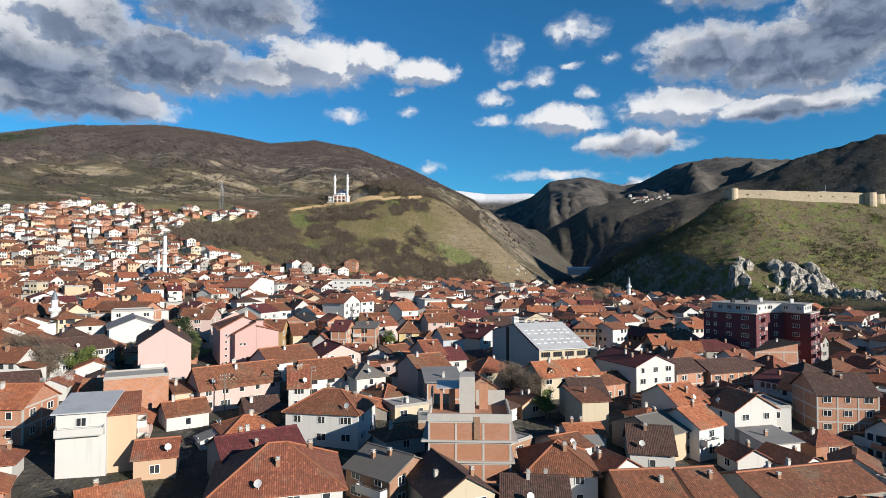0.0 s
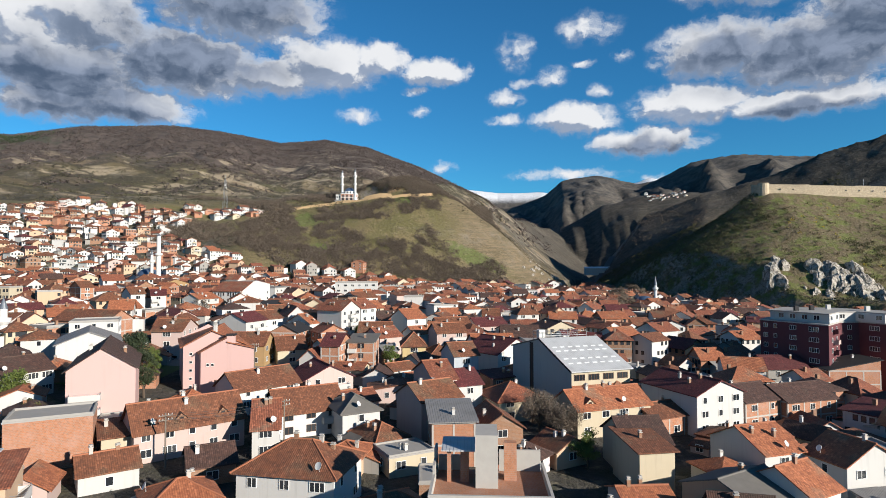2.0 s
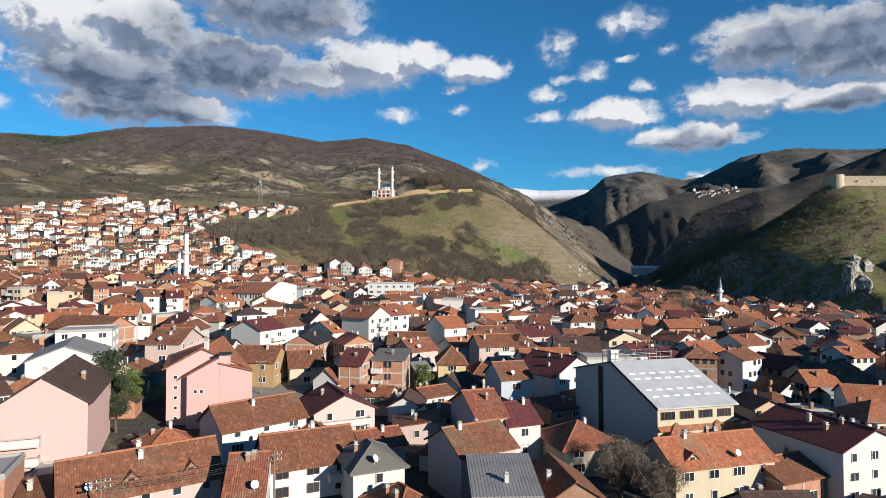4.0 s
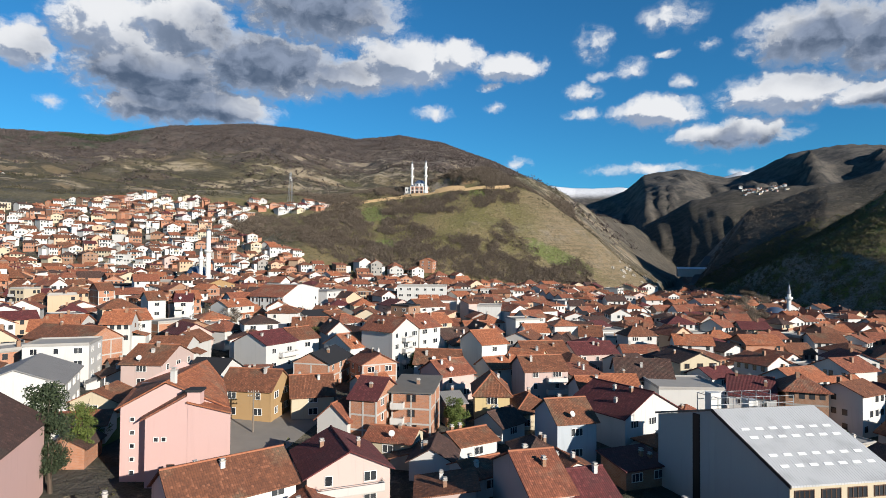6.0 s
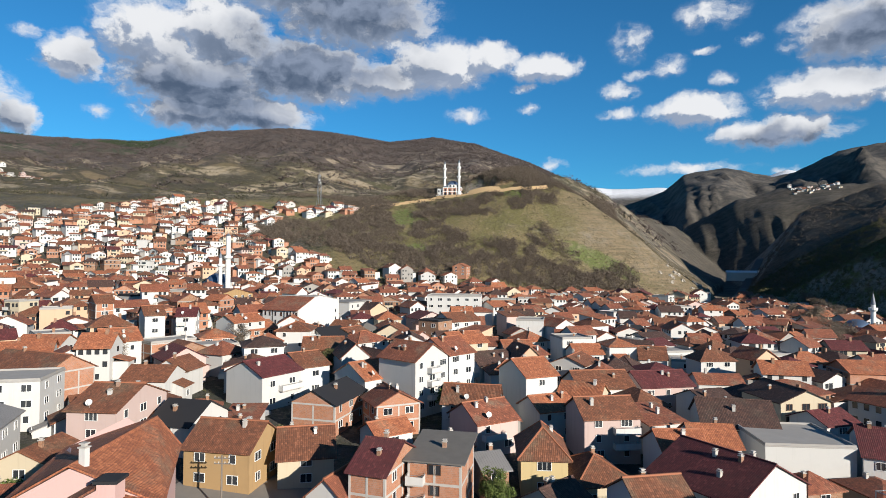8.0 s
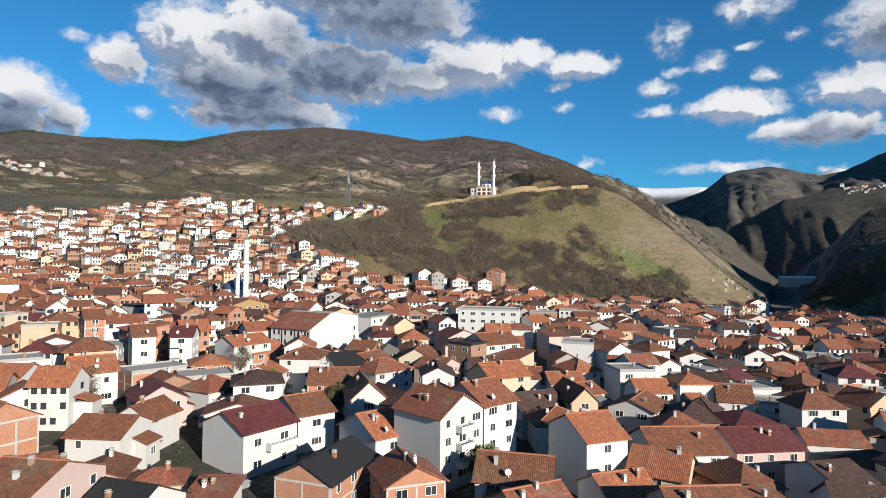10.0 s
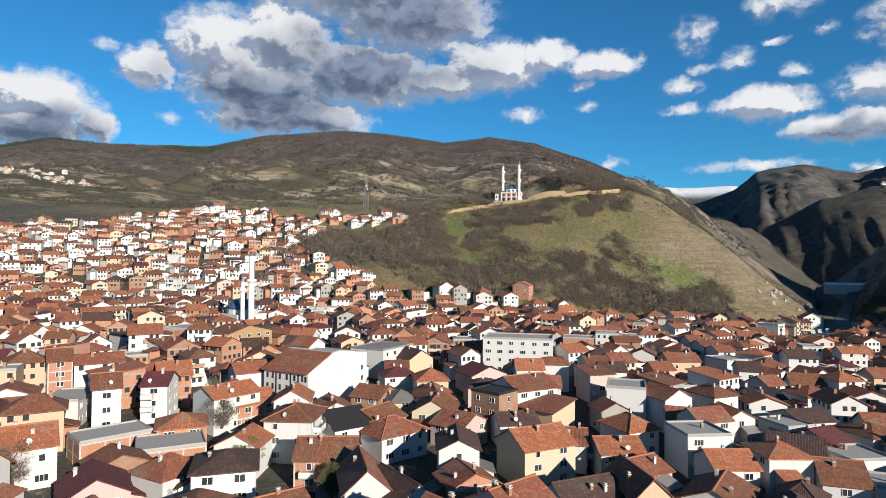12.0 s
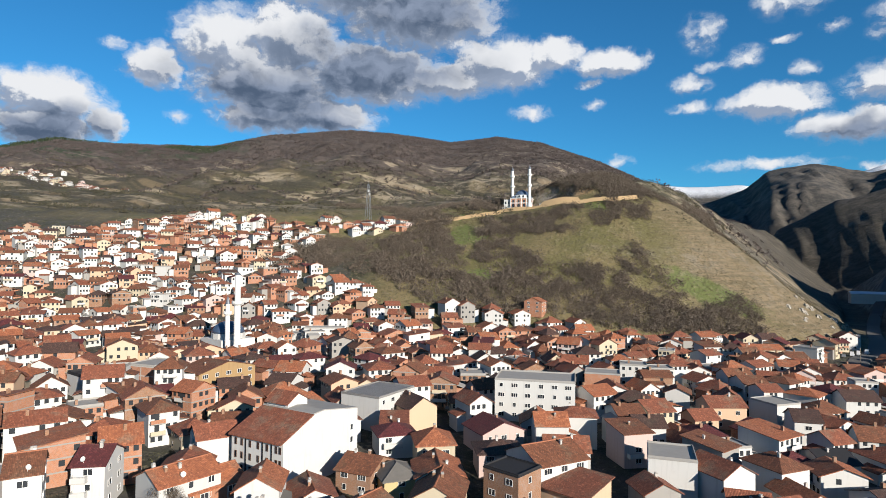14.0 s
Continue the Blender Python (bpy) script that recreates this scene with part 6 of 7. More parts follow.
house(-47.4, 193.6, -3.4, 7.7, 12.0, 4.9, "gy", 2.0, "brick", "black", z=3.2, fine=True, win="r")
house(-46.8, 208.1, 56.4, 6.5, 10.0, 5.8, "gx", 2.5, "white", "orange", z=3.3, fine=True, chim=2)
house(-56.7, 226.8, 32.6, 6.3, 11.0, 5.8, "gy", 2.8, "white", "red", z=4.2, fine=True)
house(-51.0, 226.8, 53.6, 6.3, 10.0, 5.3, "gy", 2.0, "white", "dark", z=3.8, fine=True)
house(-36.6, 207.9, 62.1, 9.1, 9.5, 9.8, "gy", 2.6, "white", "red", z=3.3, fine=True, chim=3, per=2.4, balc="f:0.35-0.65:1-3")
house(-32.5, 216.4, 57.5, 7.3, 10.0, 9.8, "gx", 2.6, "white", "red", z=3.3, fine=True, chim=2, per=2.4)
house(-15.4, 213.0, 36.5, 6.8, 10.0, 8.0, "gx", 2.5, "white", "orange", z=2.2, fine=True, chim=3)
house(-2.1, 222.7, 20.2, 11.2, 10.0, 5.3, "gx", 2.5, "white", "brown", z=1.4, fine=True, chim=1)
house(10.1, 229.5, 23.7, 11.5, 9.0, 5.3, "gx", 2.3, "rose", "maroon", z=0.9, fine=True, chim=2)
house(5.7, 252.5, -17.5, 6.4, 8.0, 4.0, "hip", 2.4, "yellow", "dark", z=1.5, fine=True)
house(-3.9, 260.5, 18.7, 7.5, 8.0, 5.3, "gx", 2.0, "white", "orange", z=2.2, fine=True)
house(13.1, 261.6, -0.2, 6.7, 9.0, 5.3, "gx", 2.6, "white", "brown", z=1.4, fine=True)
house(-18.7, 239.1, 26.8, 5.2, 10.0, 6.7, "gy", 2.4, "peach", "red", z=2.7, fine=True)
house(-35.5, 252.0, 43.8, 10.4, 9.0, 6.7, "gx", 2.4, "cream", "orange", z=3.7, fine=True, chim=2)
house(-54.9, 339.1, 5.9, 21.8, 13.0, 10.7, "flat", 0.4, "white", "slab", z=6.8, win="f", chim=0)
house(-20.8, 298.9, 0.4, 8.9, 10.0, 8.0, "flat", 0.4, "white", "slab", z=4.1, fine=True, win="l", chim=0)
house(-92.8, 314.9, 78.8, 16.2, 12.0, 8.0, "flat", 0.3, "white", "corr", z=7.8, fine=True, chim=0)
house(-48.5, 276.4, -23.9, 7.6, 7.0, 8.0, "flat", 0.3, "oldbrick", "black", z=5.2, fine=True, chim=0)
house(-39.8, 282.5, -26.0, 13.7, 9.0, 4.9, "shed", 1.6, "peach", "red", z=4.5, fine=True, win="", chim=0)
house(-44.2, 288.2, 46.5, 11.4, 11.0, 7.6, "gx", 2.4, "white", "brown", z=4.9, fine=True, chim=2)
house(-82.7, 314.6, 49.0, 7.9, 11.0, 6.2, "gy", 2.5, "peach", "dark", z=7.1, win="", chim=1)
house(-59.8, 308.4, 42.7, 10.9, 10.0, 5.3, "gy", 2.2, "rose", "maroon", z=5.8, chim=1)
house(-68.7, 290.8, 27.7, 7.9, 9.0, 6.2, "hip", 2.2, "cream", "orange", z=6.1, chim=1)
house(-77.4, 275.8, -4.6, 7.6, 9.0, 4.5, "gx", 2.0, "oldbrick", "brown", z=6.1, chim=2)
house(-70.7, 275.1, 40.1, 6.6, 8.0, 4.5, "hip", 1.8, "yellow", "grey", z=5.7, fine=True)
house(-68.5, 256.8, 74.1, 8.4, 9.0, 5.3, "gx", 2.0, "yellow", "brown", z=5.3, fine=True)
house(-73.3, 251.3, 54.8, 8.0, 11.0, 5.3, "gx", 2.4, "white", "black", z=5.4, fine=True, chim=1)
house(-63.3, 252.6, 59.4, 10.6, 9.0, 4.9, "hip", 2.2, "white", "red", z=4.9, fine=True)
house(-52.9, 263.7, -19.6, 7.8, 9.0, 4.5, "gx", 2.0, "rose", "red", z=4.7, fine=True, chim=2)
house(-20.0, 275.6, 41.2, 7.4, 9.0, 5.3, "hip", 2.2, "white", "orange", z=3.2, fine=True)
house(-120.5, 240.4, 48.8, 5.0, 9.0, 8.5, "gx", 2.2, "white", "brown", z=8.0, fine=True, chim=2)
house(-116.3, 250.2, 28.8, 5.2, 9.0, 7.6, "gx", 2.0, "white", "maroon", z=7.9, fine=True, chim=2)
house(-100.2, 251.7, 69.8, 10.6, 8.0, 7.1, "gx", 1.8, "white", "orange", z=7.0, fine=True, win="f", chim=3)
house(-98.4, 256.3, 68.9, 10.1, 8.0, 4.9, "gx", 2.0, "brick", "orange", z=6.7, fine=True, chim=2)
house(-130.5, 240.4, 33.4, 6.9, 12.0, 5.3, "flat", 0.3, "white", "slab", z=8.1, fine=True, chim=0)
house(-106.9, 229.1, 63.4, 11.5, 8.0, 4.5, "flat", 0.3, "brick", "slab", z=6.6, fine=True, win="", chim=0)
house(-94.5, 229.9, 44.9, 10.7, 9.0, 4.5, "flat", 0.3, "brick", "slab", z=6.0, fine=True, win="", chim=0)
house(-147.8, 252.0, 53.9, 4.8, 10.0, 8.9, "gx", 2.2, "brick", "brown", z=9.6, fine=True, chim=1)
house(-163.6, 310.4, 89.2, 10.7, 10.0, 8.0, "flat", 0.3, "brick", "slab", z=11.3, chim=0, win="", bands=True)
house(-148.3, 318.5, 77.6, 20.0, 11.0, 7.1, "gy", 2.4, "ochre", "brown", z=10.5, chim=1)
house(-38.6, 372.5, 2.8, 11.1, 9.0, 8.0, "flat", 0.3, "brick", "slab", z=6.3, chim=0, win="")
house(-46.7, 79.8, 18.6, 5.7, 8.0, 7.9, "shed", 0.8, "white", "sheet", z=-1.0, fine=True, chim=0, skip=0.3, balc="f:0.02-0.98:2-2")
house(-21.9, 167.4, -0.1, 6.1, 8.0, 6.9, "shed", 0.9, "brick", "grey", z=1.7, fine=True, chim=1, bands=True, kind="brown", win="f", balc="f:0.0-0.33:1-2")
house(14.6, 352.3, 3.5, 6.6, 9.0, 6.2, "gx", 2.2, "white", "dark", z=3.1, chim=1)
house(3.8, 344.6, 35.5, 12.7, 9.0, 4.0, "gy", 2.0, "brick", "maroon", z=3.1, chim=1)
house(5.1, 320.2, 24.0, 8.5, 8.0, 4.0, "hip", 2.0, "rose", "maroon", z=2.7, fine=True)
house(13.5, 327.1, 24.2, 8.3, 10.0, 4.0, "gx", 2.0, "white", "black", z=2.3, fine=True, win="")
house(26.2, 480.9, 21.8, 18.4, 9.0, 6.2, "gx", 2.0, "cream", "orange", z=4.8, chim=2)
house(-4.9, 357.5, 20.4, 10.4, 9.0, 6.2, "gx", 2.2, "peach", "red", z=4.1, chim=2)
house(10.6, 367.0, -52.3, 9.8, 9.0, 6.2, "flat", 0.3, "white", "slab", z=3.8, chim=0, win="")
house(60.8, 419.4, 20.6, 15.2, 9.0, 5.3, "gx", 2.0, "brick", "orange", z=1.8, chim=2)
house(-173.9, 300.8, 70.6, 13.9, 10.0, 6.2, "flat", 0.6, "white", "black", z=11.4, fine=True, chim=0)
house(-123.5, 385.4, 21.9, 12.8, 10.0, 5.3, "hip", 2.0, "blue", "red", z=10.4, chim=2)
house(-134.9, 421.3, 52.6, 13.6, 9.0, 5.3, "gy", 2.2, "brick", "red", z=11.6, chim=1)
house(-169.0, 418.2, 23.3, 18.2, 8.0, 5.3, "flat", 0.3, "white", "slab", z=13.3, chim=0)
house(-82.1, 130.3, 61.8, 13.9, 9.0, 4.9, "gx", 2.2, "white", "dark", z=2.6, fine=True, per=1.9)

house(-46.6, 107.2, 34, 3.6, 6.5, 3.4, "shed", 0.9, "cream", "brown", z=0.0, fine=True, win="f", chim=1)
house(-42.5, 98.6, 38, 6.5, 6.0, 2.7, "gx", 1.5, "white", "brown", z=-0.9, fine=True, win="f", chim=2)
house(-31.0, 102.3, 30, 5.6, 6.0, 2.8, "gx", 1.6, "oldbrick", "dark", z=-1.3, fine=True, win="f", chim=1)
house(-37.2, 79.5, 20, 5.0, 6.0, 3.0, "gx", 1.4, "peach", "red", z=-1.9, fine=True, win="f", chim=1)
house(54.8, 99.5, 14, 6.5, 6.0, 2.8, "shed", 0.8, "white", "corr", z=-5.5, fine=True, win="f", chim=1)

# poles and wires by the row houses and the yards
for px, py, ph, turn in ((-37.6, 103.6, 7.4, 41), (-25.0, 114.6, 7.0, 36), (-45.6, 159.2, 6.5, 10), (71.1, 496.2, 9.0, 60)):
    utility_pole(px, py, ph, turn)
wire_span((-37.6, 103.6, ground_at(-37.6, 103.6) + 7.2), (-25.0, 114.6, ground_at(-25.0, 114.6) + 6.8), 0.5)


# ---- plants ----
def leaf_material(name, a, b, rough=0.8, through=0.0):
    m, n, bs = material(name)
    a, b = weathered(a, 0.86), weathered(b, 0.86)
    geo = n.tree.nodes.new("ShaderNodeNewGeometry")
    c = n.mix(geo.outputs["Random Per Island"], a, b)
    c = n.mix(n.math("MULTIPLY", n.noise(place_of(n), 0.06, 3), 0.5), c, tuple(k * 0.55 for k in a))
    n.link(c, bs.inputs["Base Color"])
    bs.inputs["Roughness"].default_value = rough
    return m


TWIG = leaf_material("bare_brown_twigs", (0.13, 0.098, 0.072), (0.21, 0.165, 0.12))
SCRUB = leaf_material("winter_scrub", (0.085, 0.065, 0.048), (0.20, 0.155, 0.115))
FARWOOD = leaf_material("purple_brown_far_woods", (0.058, 0.045, 0.042), (0.13, 0.10, 0.09))
HEDGE = leaf_material("dark_hedge", (0.04, 0.038, 0.022), (0.10, 0.085, 0.045))
OLIVE = leaf_material("olive_scrub", (0.06, 0.062, 0.023), (0.16, 0.148, 0.052))
GREEN = leaf_material("spring_leaves", (0.075, 0.115, 0.018), (0.16, 0.20, 0.04))
DARKLEAF = leaf_material("dark_evergreen", (0.018, 0.035, 0.014), (0.05, 0.07, 0.025))
BLOSSOM = leaf_material("white_blossom", (0.55, 0.53, 0.48), (0.72, 0.70, 0.66))
GORSE = leaf_material("yellow_blossom", (0.50, 0.36, 0.02), (0.62, 0.47, 0.04))
BARK = plain("grey_brown_bark", (0.10, 0.075, 0.055), 0.95, 0, 0.5, 3.0)


def shards(centres, radii, per, size, seed, squash=0.8, lift=0.0, wide=0.6):
    """Many small leaf-shaped triangles round each centre, as arrays of vertices."""
    g = np.random.default_rng(seed)
    n = len(centres)
    d = g.normal(size=(n, per, 3))
    d /= np.linalg.norm(d, axis=2, keepdims=True)
    r = g.random((n, per, 1)) ** 0.45
    p = centres[:, None, :] + d * r * radii[:, None, None] * np.array((1, 1, squash)) + np.array((0, 0, lift))
    a, b = g.normal(size=(n, per, 3)), g.normal(size=(n, per, 3))
    s = size * (0.6 + 0.8 * g.random((n, per, 1))) * np.maximum(radii, 0.3)[:, None, None]
    a, b = a / np.linalg.norm(a, axis=2, keepdims=True) * s, b / np.linalg.norm(b, axis=2, keepdims=True) * s * wide
    return np.stack([p - a * 0.5, p + b, p + a * 0.5], 2).reshape(-1, 3)


def triangles(name, verts, mat):
    me = bpy.data.meshes.new(name)
    k = len(verts)
    me.vertices.add(k)
    me.vertices.foreach_set("co", verts.astype(np.float32).ravel())
    me.loops.add(k)
    me.loops.foreach_set("vertex_index", np.arange(k, dtype=np.int32))
    me.polygons.add(k // 3)
    me.polygons.foreach_set("loop_start", np.arange(0, k, 3, dtype=np.int32))
    me.update(calc_edges=True)
    me.materials.append(mat)
    return me


def tree(kind, x, y, h, r, label, mat, bare=False, z=None, seed=1):
    """Trunk with limbs and a crown of many small leaves or twigs."""
    rnd = random.Random(seed)
    base = new(kind)
    base.location = (x, y, ground_at(x, y) if z is None else z)
    tagged(base, label, "tree" if h > 3 else "bush")
    s = Shape()
    tips = []
    top = h * (0.8 if bare else 0.62)
    s.tube([(0, 0, -0.6), (rnd.uniform(-0.2, 0.2), rnd.uniform(-0.2, 0.2), top * 0.5), (rnd.uniform(-0.5, 0.5), rnd.uniform(-0.5, 0.5), top)], [h * 0.028, h * 0.018, h * 0.006], 6)
    for i in range(12 if bare else 7):
        q, zz = rnd.uniform(0, 6.28), rnd.uniform(0.2, 0.85) * top
        e = (math.cos(q) * r * rnd.uniform(0.5, 0.95), math.sin(q) * r * rnd.uniform(0.5, 0.95), min(h * 0.97, zz + rnd.uniform(0.2, 0.5) * h))
        mid = (e[0] * 0.4, e[1] * 0.4, zz + (e[2] - zz) * 0.35)
        s.tube([(0, 0, zz), mid, e], [h * 0.011, h * 0.007, h * 0.002], 4)
        tips += [e, mid]
    s.object("trunk", BARK, base)
    c = []
    for i in range(44 if h > 6 else 26 if h > 3 else 12):
        q, u = rnd.uniform(0, 6.28), rnd.uniform(0, 1) ** 0.6
        zc = rnd.uniform(0.3, 0.93)
        k = math.sin(math.pi * min(1, max(0.12, (zc - 0.2) / 0.85))) ** 0.7
        c.append((math.cos(q) * r * u * k * 0.85, math.sin(q) * r * u * k * 0.85, zc * h))
    c = np.array(c + ([t for t in tips] if bare else []))
    rad = np.array([rnd.uniform(0.2, 0.42) * r for _ in c])
    crown = new("crown", triangles("crown", shards(c, rad, 190 if not bare else 110, 0.3 if not bare else 0.62, seed, wide=0.6 if not bare else 0.07), mat))
    crown.parent = base
    return base


def cone_tree(x, y, h, r, label, seed):
    base = new("conifer")
    base.location = (x, y, ground_at(x, y))
    tagged(base, label, "tree")
    s = Shape()
    s.tube([(0, 0, -0.5), (0, 0, h * 0.95)], [h * 0.025, h * 0.005], 6)
    s.object("trunk", BARK, base)
    rnd = random.Random(seed)
    c, rad = [], []
    for i in range(70):
        u = rnd.random() ** 0.8
        q = rnd.uniform(0, 6.28)
        k = (1 - u) * r + 0.15
        c.append((math.cos(q) * k * rnd.uniform(0.4, 0.85), math.sin(q) * k * rnd.uniform(0.4, 0.85), h * (0.08 + 0.88 * u)))
        rad.append(0.25 * k + 0.25)
    crown = new("crown", triangles("crown", shards(np.array(c), np.array(rad), 70, 0.3, seed), DARKLEAF))
    crown.parent = base


tree("evergreen_tree", -60.5, 136.5, 12.0, 3.2, "tall dark evergreen between pink houses", DARKLEAF, seed=3)
tree("evergreen_tree", -57.6, 134.5, 9.5, 2.4, "dark evergreen beside pink house", DARKLEAF, seed=4)
tree("leafy_tree", -60.5, 142, 8.5, 2.0, "fresh green tree behind the pink house", GREEN, seed=5)
tree("bush", -64, 148, 2.8, 2.6, "spreading yellow-green garden bush", GREEN, seed=31)
tree("bush", -69, 154, 2.6, 2.4, "yellow-green bush on a garden lawn", GREEN, seed=32)
cone_tree(-77, 172, 4.2, 0.9, "small dark clipped thuja by a pale house", 6)
tree("bare_tree", 15, 127, 7.0, 3.6, "leafless brown tree beside a ruined house", TWIG, True, seed=7)
tree("bare_tree", 19, 124, 6.0, 3.0, "leafless brown tree in a shaded yard", TWIG, True, seed=8)
tree("leafy_tree", 20, 112, 6.0, 2.3, "green shrub in a dark back yard", GREEN, seed=9)
tree("leafy_tree", -15.5, 166, 6.5, 2.2, "light green young tree beside brick house", GREEN, seed=10)
tree("bush", -13, 164, 2.6, 1.8, "green bush below a brick house", GREEN, seed=11)
tree("leafy_tree", -29.5, 206, 6.0, 2.7, "fresh green tree beside white apartments", GREEN, seed=12)
tree("leafy_tree", -81, 232, 6.5, 3.0, "bright green tree between white houses", GREEN, seed=13)
tree("blossom_tree", -77, 226, 5.0, 2.4, "fruit tree in white blossom", BLOSSOM, True, seed=14)
tree("leafy_tree", -63, 229, 6.0, 2.4, "dark green tree beside a grey gable", OLIVE, seed=15)
tree("leafy_tree", -77, 126, 6.0, 3.4, "bright green shrub in a garden", GREEN, seed=16)
tree("bare_tree", -88, 124, 8.5, 4.5, "leafless grey-brown garden tree", TWIG, True, seed=17)
tree("bare_tree", -80, 120, 7.0, 4.0, "leafless garden tree behind a block wall", TWIG, True, seed=18)
tree("blossom_tree", -71, 110, 4.6, 2.4, "garden tree in white blossom", BLOSSOM, True, seed=19)
tree("leafy_tree", -66, 117, 4.0, 2.2, "green bush beside the pink house", OLIVE, seed=20)
tree("bush", -79, 150, 3.0, 2.6, "yellow-green garden shrub on a lawn", GREEN, seed=21)
tree("leafy_tree", -72, 145, 5.0, 2.6, "green tree on a garden lawn", OLIVE, seed=22)
tree("bare_tree", -107, 210, 7.5, 4.2, "leafless brown tree below a white house", TWIG, True, seed=23)
tree("bare_tree", -98, 247, 7.0, 3.2, "leafless pale tree against a white wall", TWIG, True, seed=24)
tree("leafy_tree", -119, 346, 9.0, 3.4, "dark evergreen tree among far roofs", DARKLEAF, seed=25)
tree("leafy_tree", 3, 262, 4.0, 2.4, "green bush in a yard", GREEN, seed=26)
for i, (x, y, h) in enumerate(((80, 326, 11), (88, 336, 12), (95, 372, 10), (97, 392, 13), (104, 402, 12), (118, 420, 11), (126, 440, 12), (112, 455, 10), (132, 480, 12), (141, 520, 11))):
    tree("bare_tree", x, y, h, h * 0.42, "leafless tree near the river below the hill", TWIG, True, seed=40 + i)
for i, (x, y, h) in enumerate(((99, 362, 11), (124, 398, 9), (53, 512, 7), (57, 515, 6))):
    cone_tree(x, y, h, h * 0.22, "dark conifer at the foot of the hill", 60 + i)


def line_distance(x, y, pts):
    return np.abs(depth_inside(x, y, pts))


def scatter(name, n, box, chance, size, mat, label, seed, per=16, leaf=0.5, squash=0.75):
    """One sheet of shrubs over the hills where chance(x, y) allows."""
    g = np.random.default_rng(seed)
    x, y = g.uniform(box[0], box[1], n), g.uniform(box[2], box[3], n)
    keep = g.random(n) < chance(x, y)
    x, y = x[keep], y[keep]
    r = g.uniform(size[0], size[1], len(x)) * (0.7 + 0.6 * fbm(x, y, 30, 2))
    z = surface(x, y)
    v = shards(np.stack([x, y, z + r * 0.45], -1), r, per, leaf, seed + 1, squash)
    tagged(new(name, triangles(name, v, mat)), label, "shrubs", kind="stuff")


WOODS = (
    (((-128, 579), (-112, 585), (-88, 589), (-67, 592), (-48, 604), (-36, 615)), 9), (((-122, 578), (-122, 556), (-110, 539), (-101, 532)), 9), (((-93, 530), (-63, 524), (-43, 522), (-30, 520), (-4, 523)), 12),
    (((-27, 562), (-15, 550), (-7, 543)), 5), (((-244, 508), (-204, 522), (-177, 520), (-150, 512), (-136, 498)), 15), (((-205, 603), (-176, 587), (-171, 550), (-153, 535)), 9),
    (((-125, 492), (-95, 503), (-60, 513), (-20, 517), (10, 530), (40, 548)), 9), (((-300, 720), (-220, 700), (-165, 668), (-140, 655)), 24), (((-260, 760), (-165, 712), (-90, 690), (-20, 694), (8, 700)), 26), (((-60, 652), (-35, 650), (-5, 670), (18, 700), (40, 755), (52, 800)), 17),
)


def hill_woods(x, y):
    c = np.zeros(len(x))
    for pts, width in WOODS:
        c = np.maximum(c, step(width * 1.9, width * 0.8, line_distance(x, y, pts) + 26 * (fbm(x, y, 34, 4, 0.65) - 0.5) - 2.5)) * (0.75 + 0.25 * step(0.35, 0.55, fbm(x, y, 9, 2)))
    return c * (depth_inside(x, y, FOOT_HILL) > 3)


def hill_loose(x, y):
    d = depth_inside(x, y, FOOT_HILL)
    west = step(-90, -170, x)
    patch = step(0.55, 0.72, fbm(x, y, 45, 3))
    back = step(700, 760, y)
    return (d > 4) * np.clip(np.where(x > -20, 0.07, 0.05) + west * patch * 0.6 + back * patch * 0.55 + 0.10 * patch, 0, 1)


def fort_scrub(x, y):
    f = depth_inside(x, y, FOOT_FORT)
    patch = step(0.46, 0.66, fbm(x, y, 30, 4, 0.6))
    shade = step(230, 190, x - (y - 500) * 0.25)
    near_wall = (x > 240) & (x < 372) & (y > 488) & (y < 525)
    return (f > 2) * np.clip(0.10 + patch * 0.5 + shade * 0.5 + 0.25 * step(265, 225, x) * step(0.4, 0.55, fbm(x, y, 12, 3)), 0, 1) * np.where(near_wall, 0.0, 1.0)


def pine_stand(x, y):
    """Dark plantations along the western ridge."""
    return step(-1080, -1180, x) * step(300, 330, land(x, y)) * step(0.50, 0.56, fbm(x, y, 260, 3))


def far_cover(x, y):
    """Woods on the upper slopes, hedges along the field edges below."""
    z = land(x, y)
    woods = step(0.36, 0.52, fbm(x, y, 150, 4, 0.6) + 0.0009 * (z - 230))
    line = np.abs(fbm(x * 0.45, y * 1.5, 70, 3) - 0.5)
    hedge = step(0.028, 0.008, line) * step(320, 220, z)
    return np.clip(woods * 0.85 * step(120, 240, z) + hedge * 0.9 + 0.03, 0, 1) * (1 - pine_stand(x, y)) * (depth_inside(x, y, FOOT_HILL) > 60)


scatter("hillside_woods", 110000, (-320, 40, 480, 840), hill_woods, (1.1, 3.0), SCRUB, "dense bare brown scrub and young woods", 100, 46, 0.34, 1.1)
scatter("hillside_shrubs", 26000, (-700, 130, 400, 1000), hill_loose, (0.4, 1.5), OLIVE, "scattered low shrubs on the grassy hill", 110, 24, 0.34)
STRAW = leaf_material("dry_straw_tufts", (0.10, 0.08, 0.04), (0.24, 0.19, 0.11))
scatter("dry_tufts", 42000, (-200, 125, 480, 780), lambda x, y: (depth_inside(x, y, FOOT_HILL) > 2) * np.clip(0.25 + 1.2 * (fbm(x, y, 14, 3) - 0.35), 0, 1), (0.3, 0.9), STRAW, "dry straw-coloured grass tufts on the hill", 170, 9, 0.6, 0.5)
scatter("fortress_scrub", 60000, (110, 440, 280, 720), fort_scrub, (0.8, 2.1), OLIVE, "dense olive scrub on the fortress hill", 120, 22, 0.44)
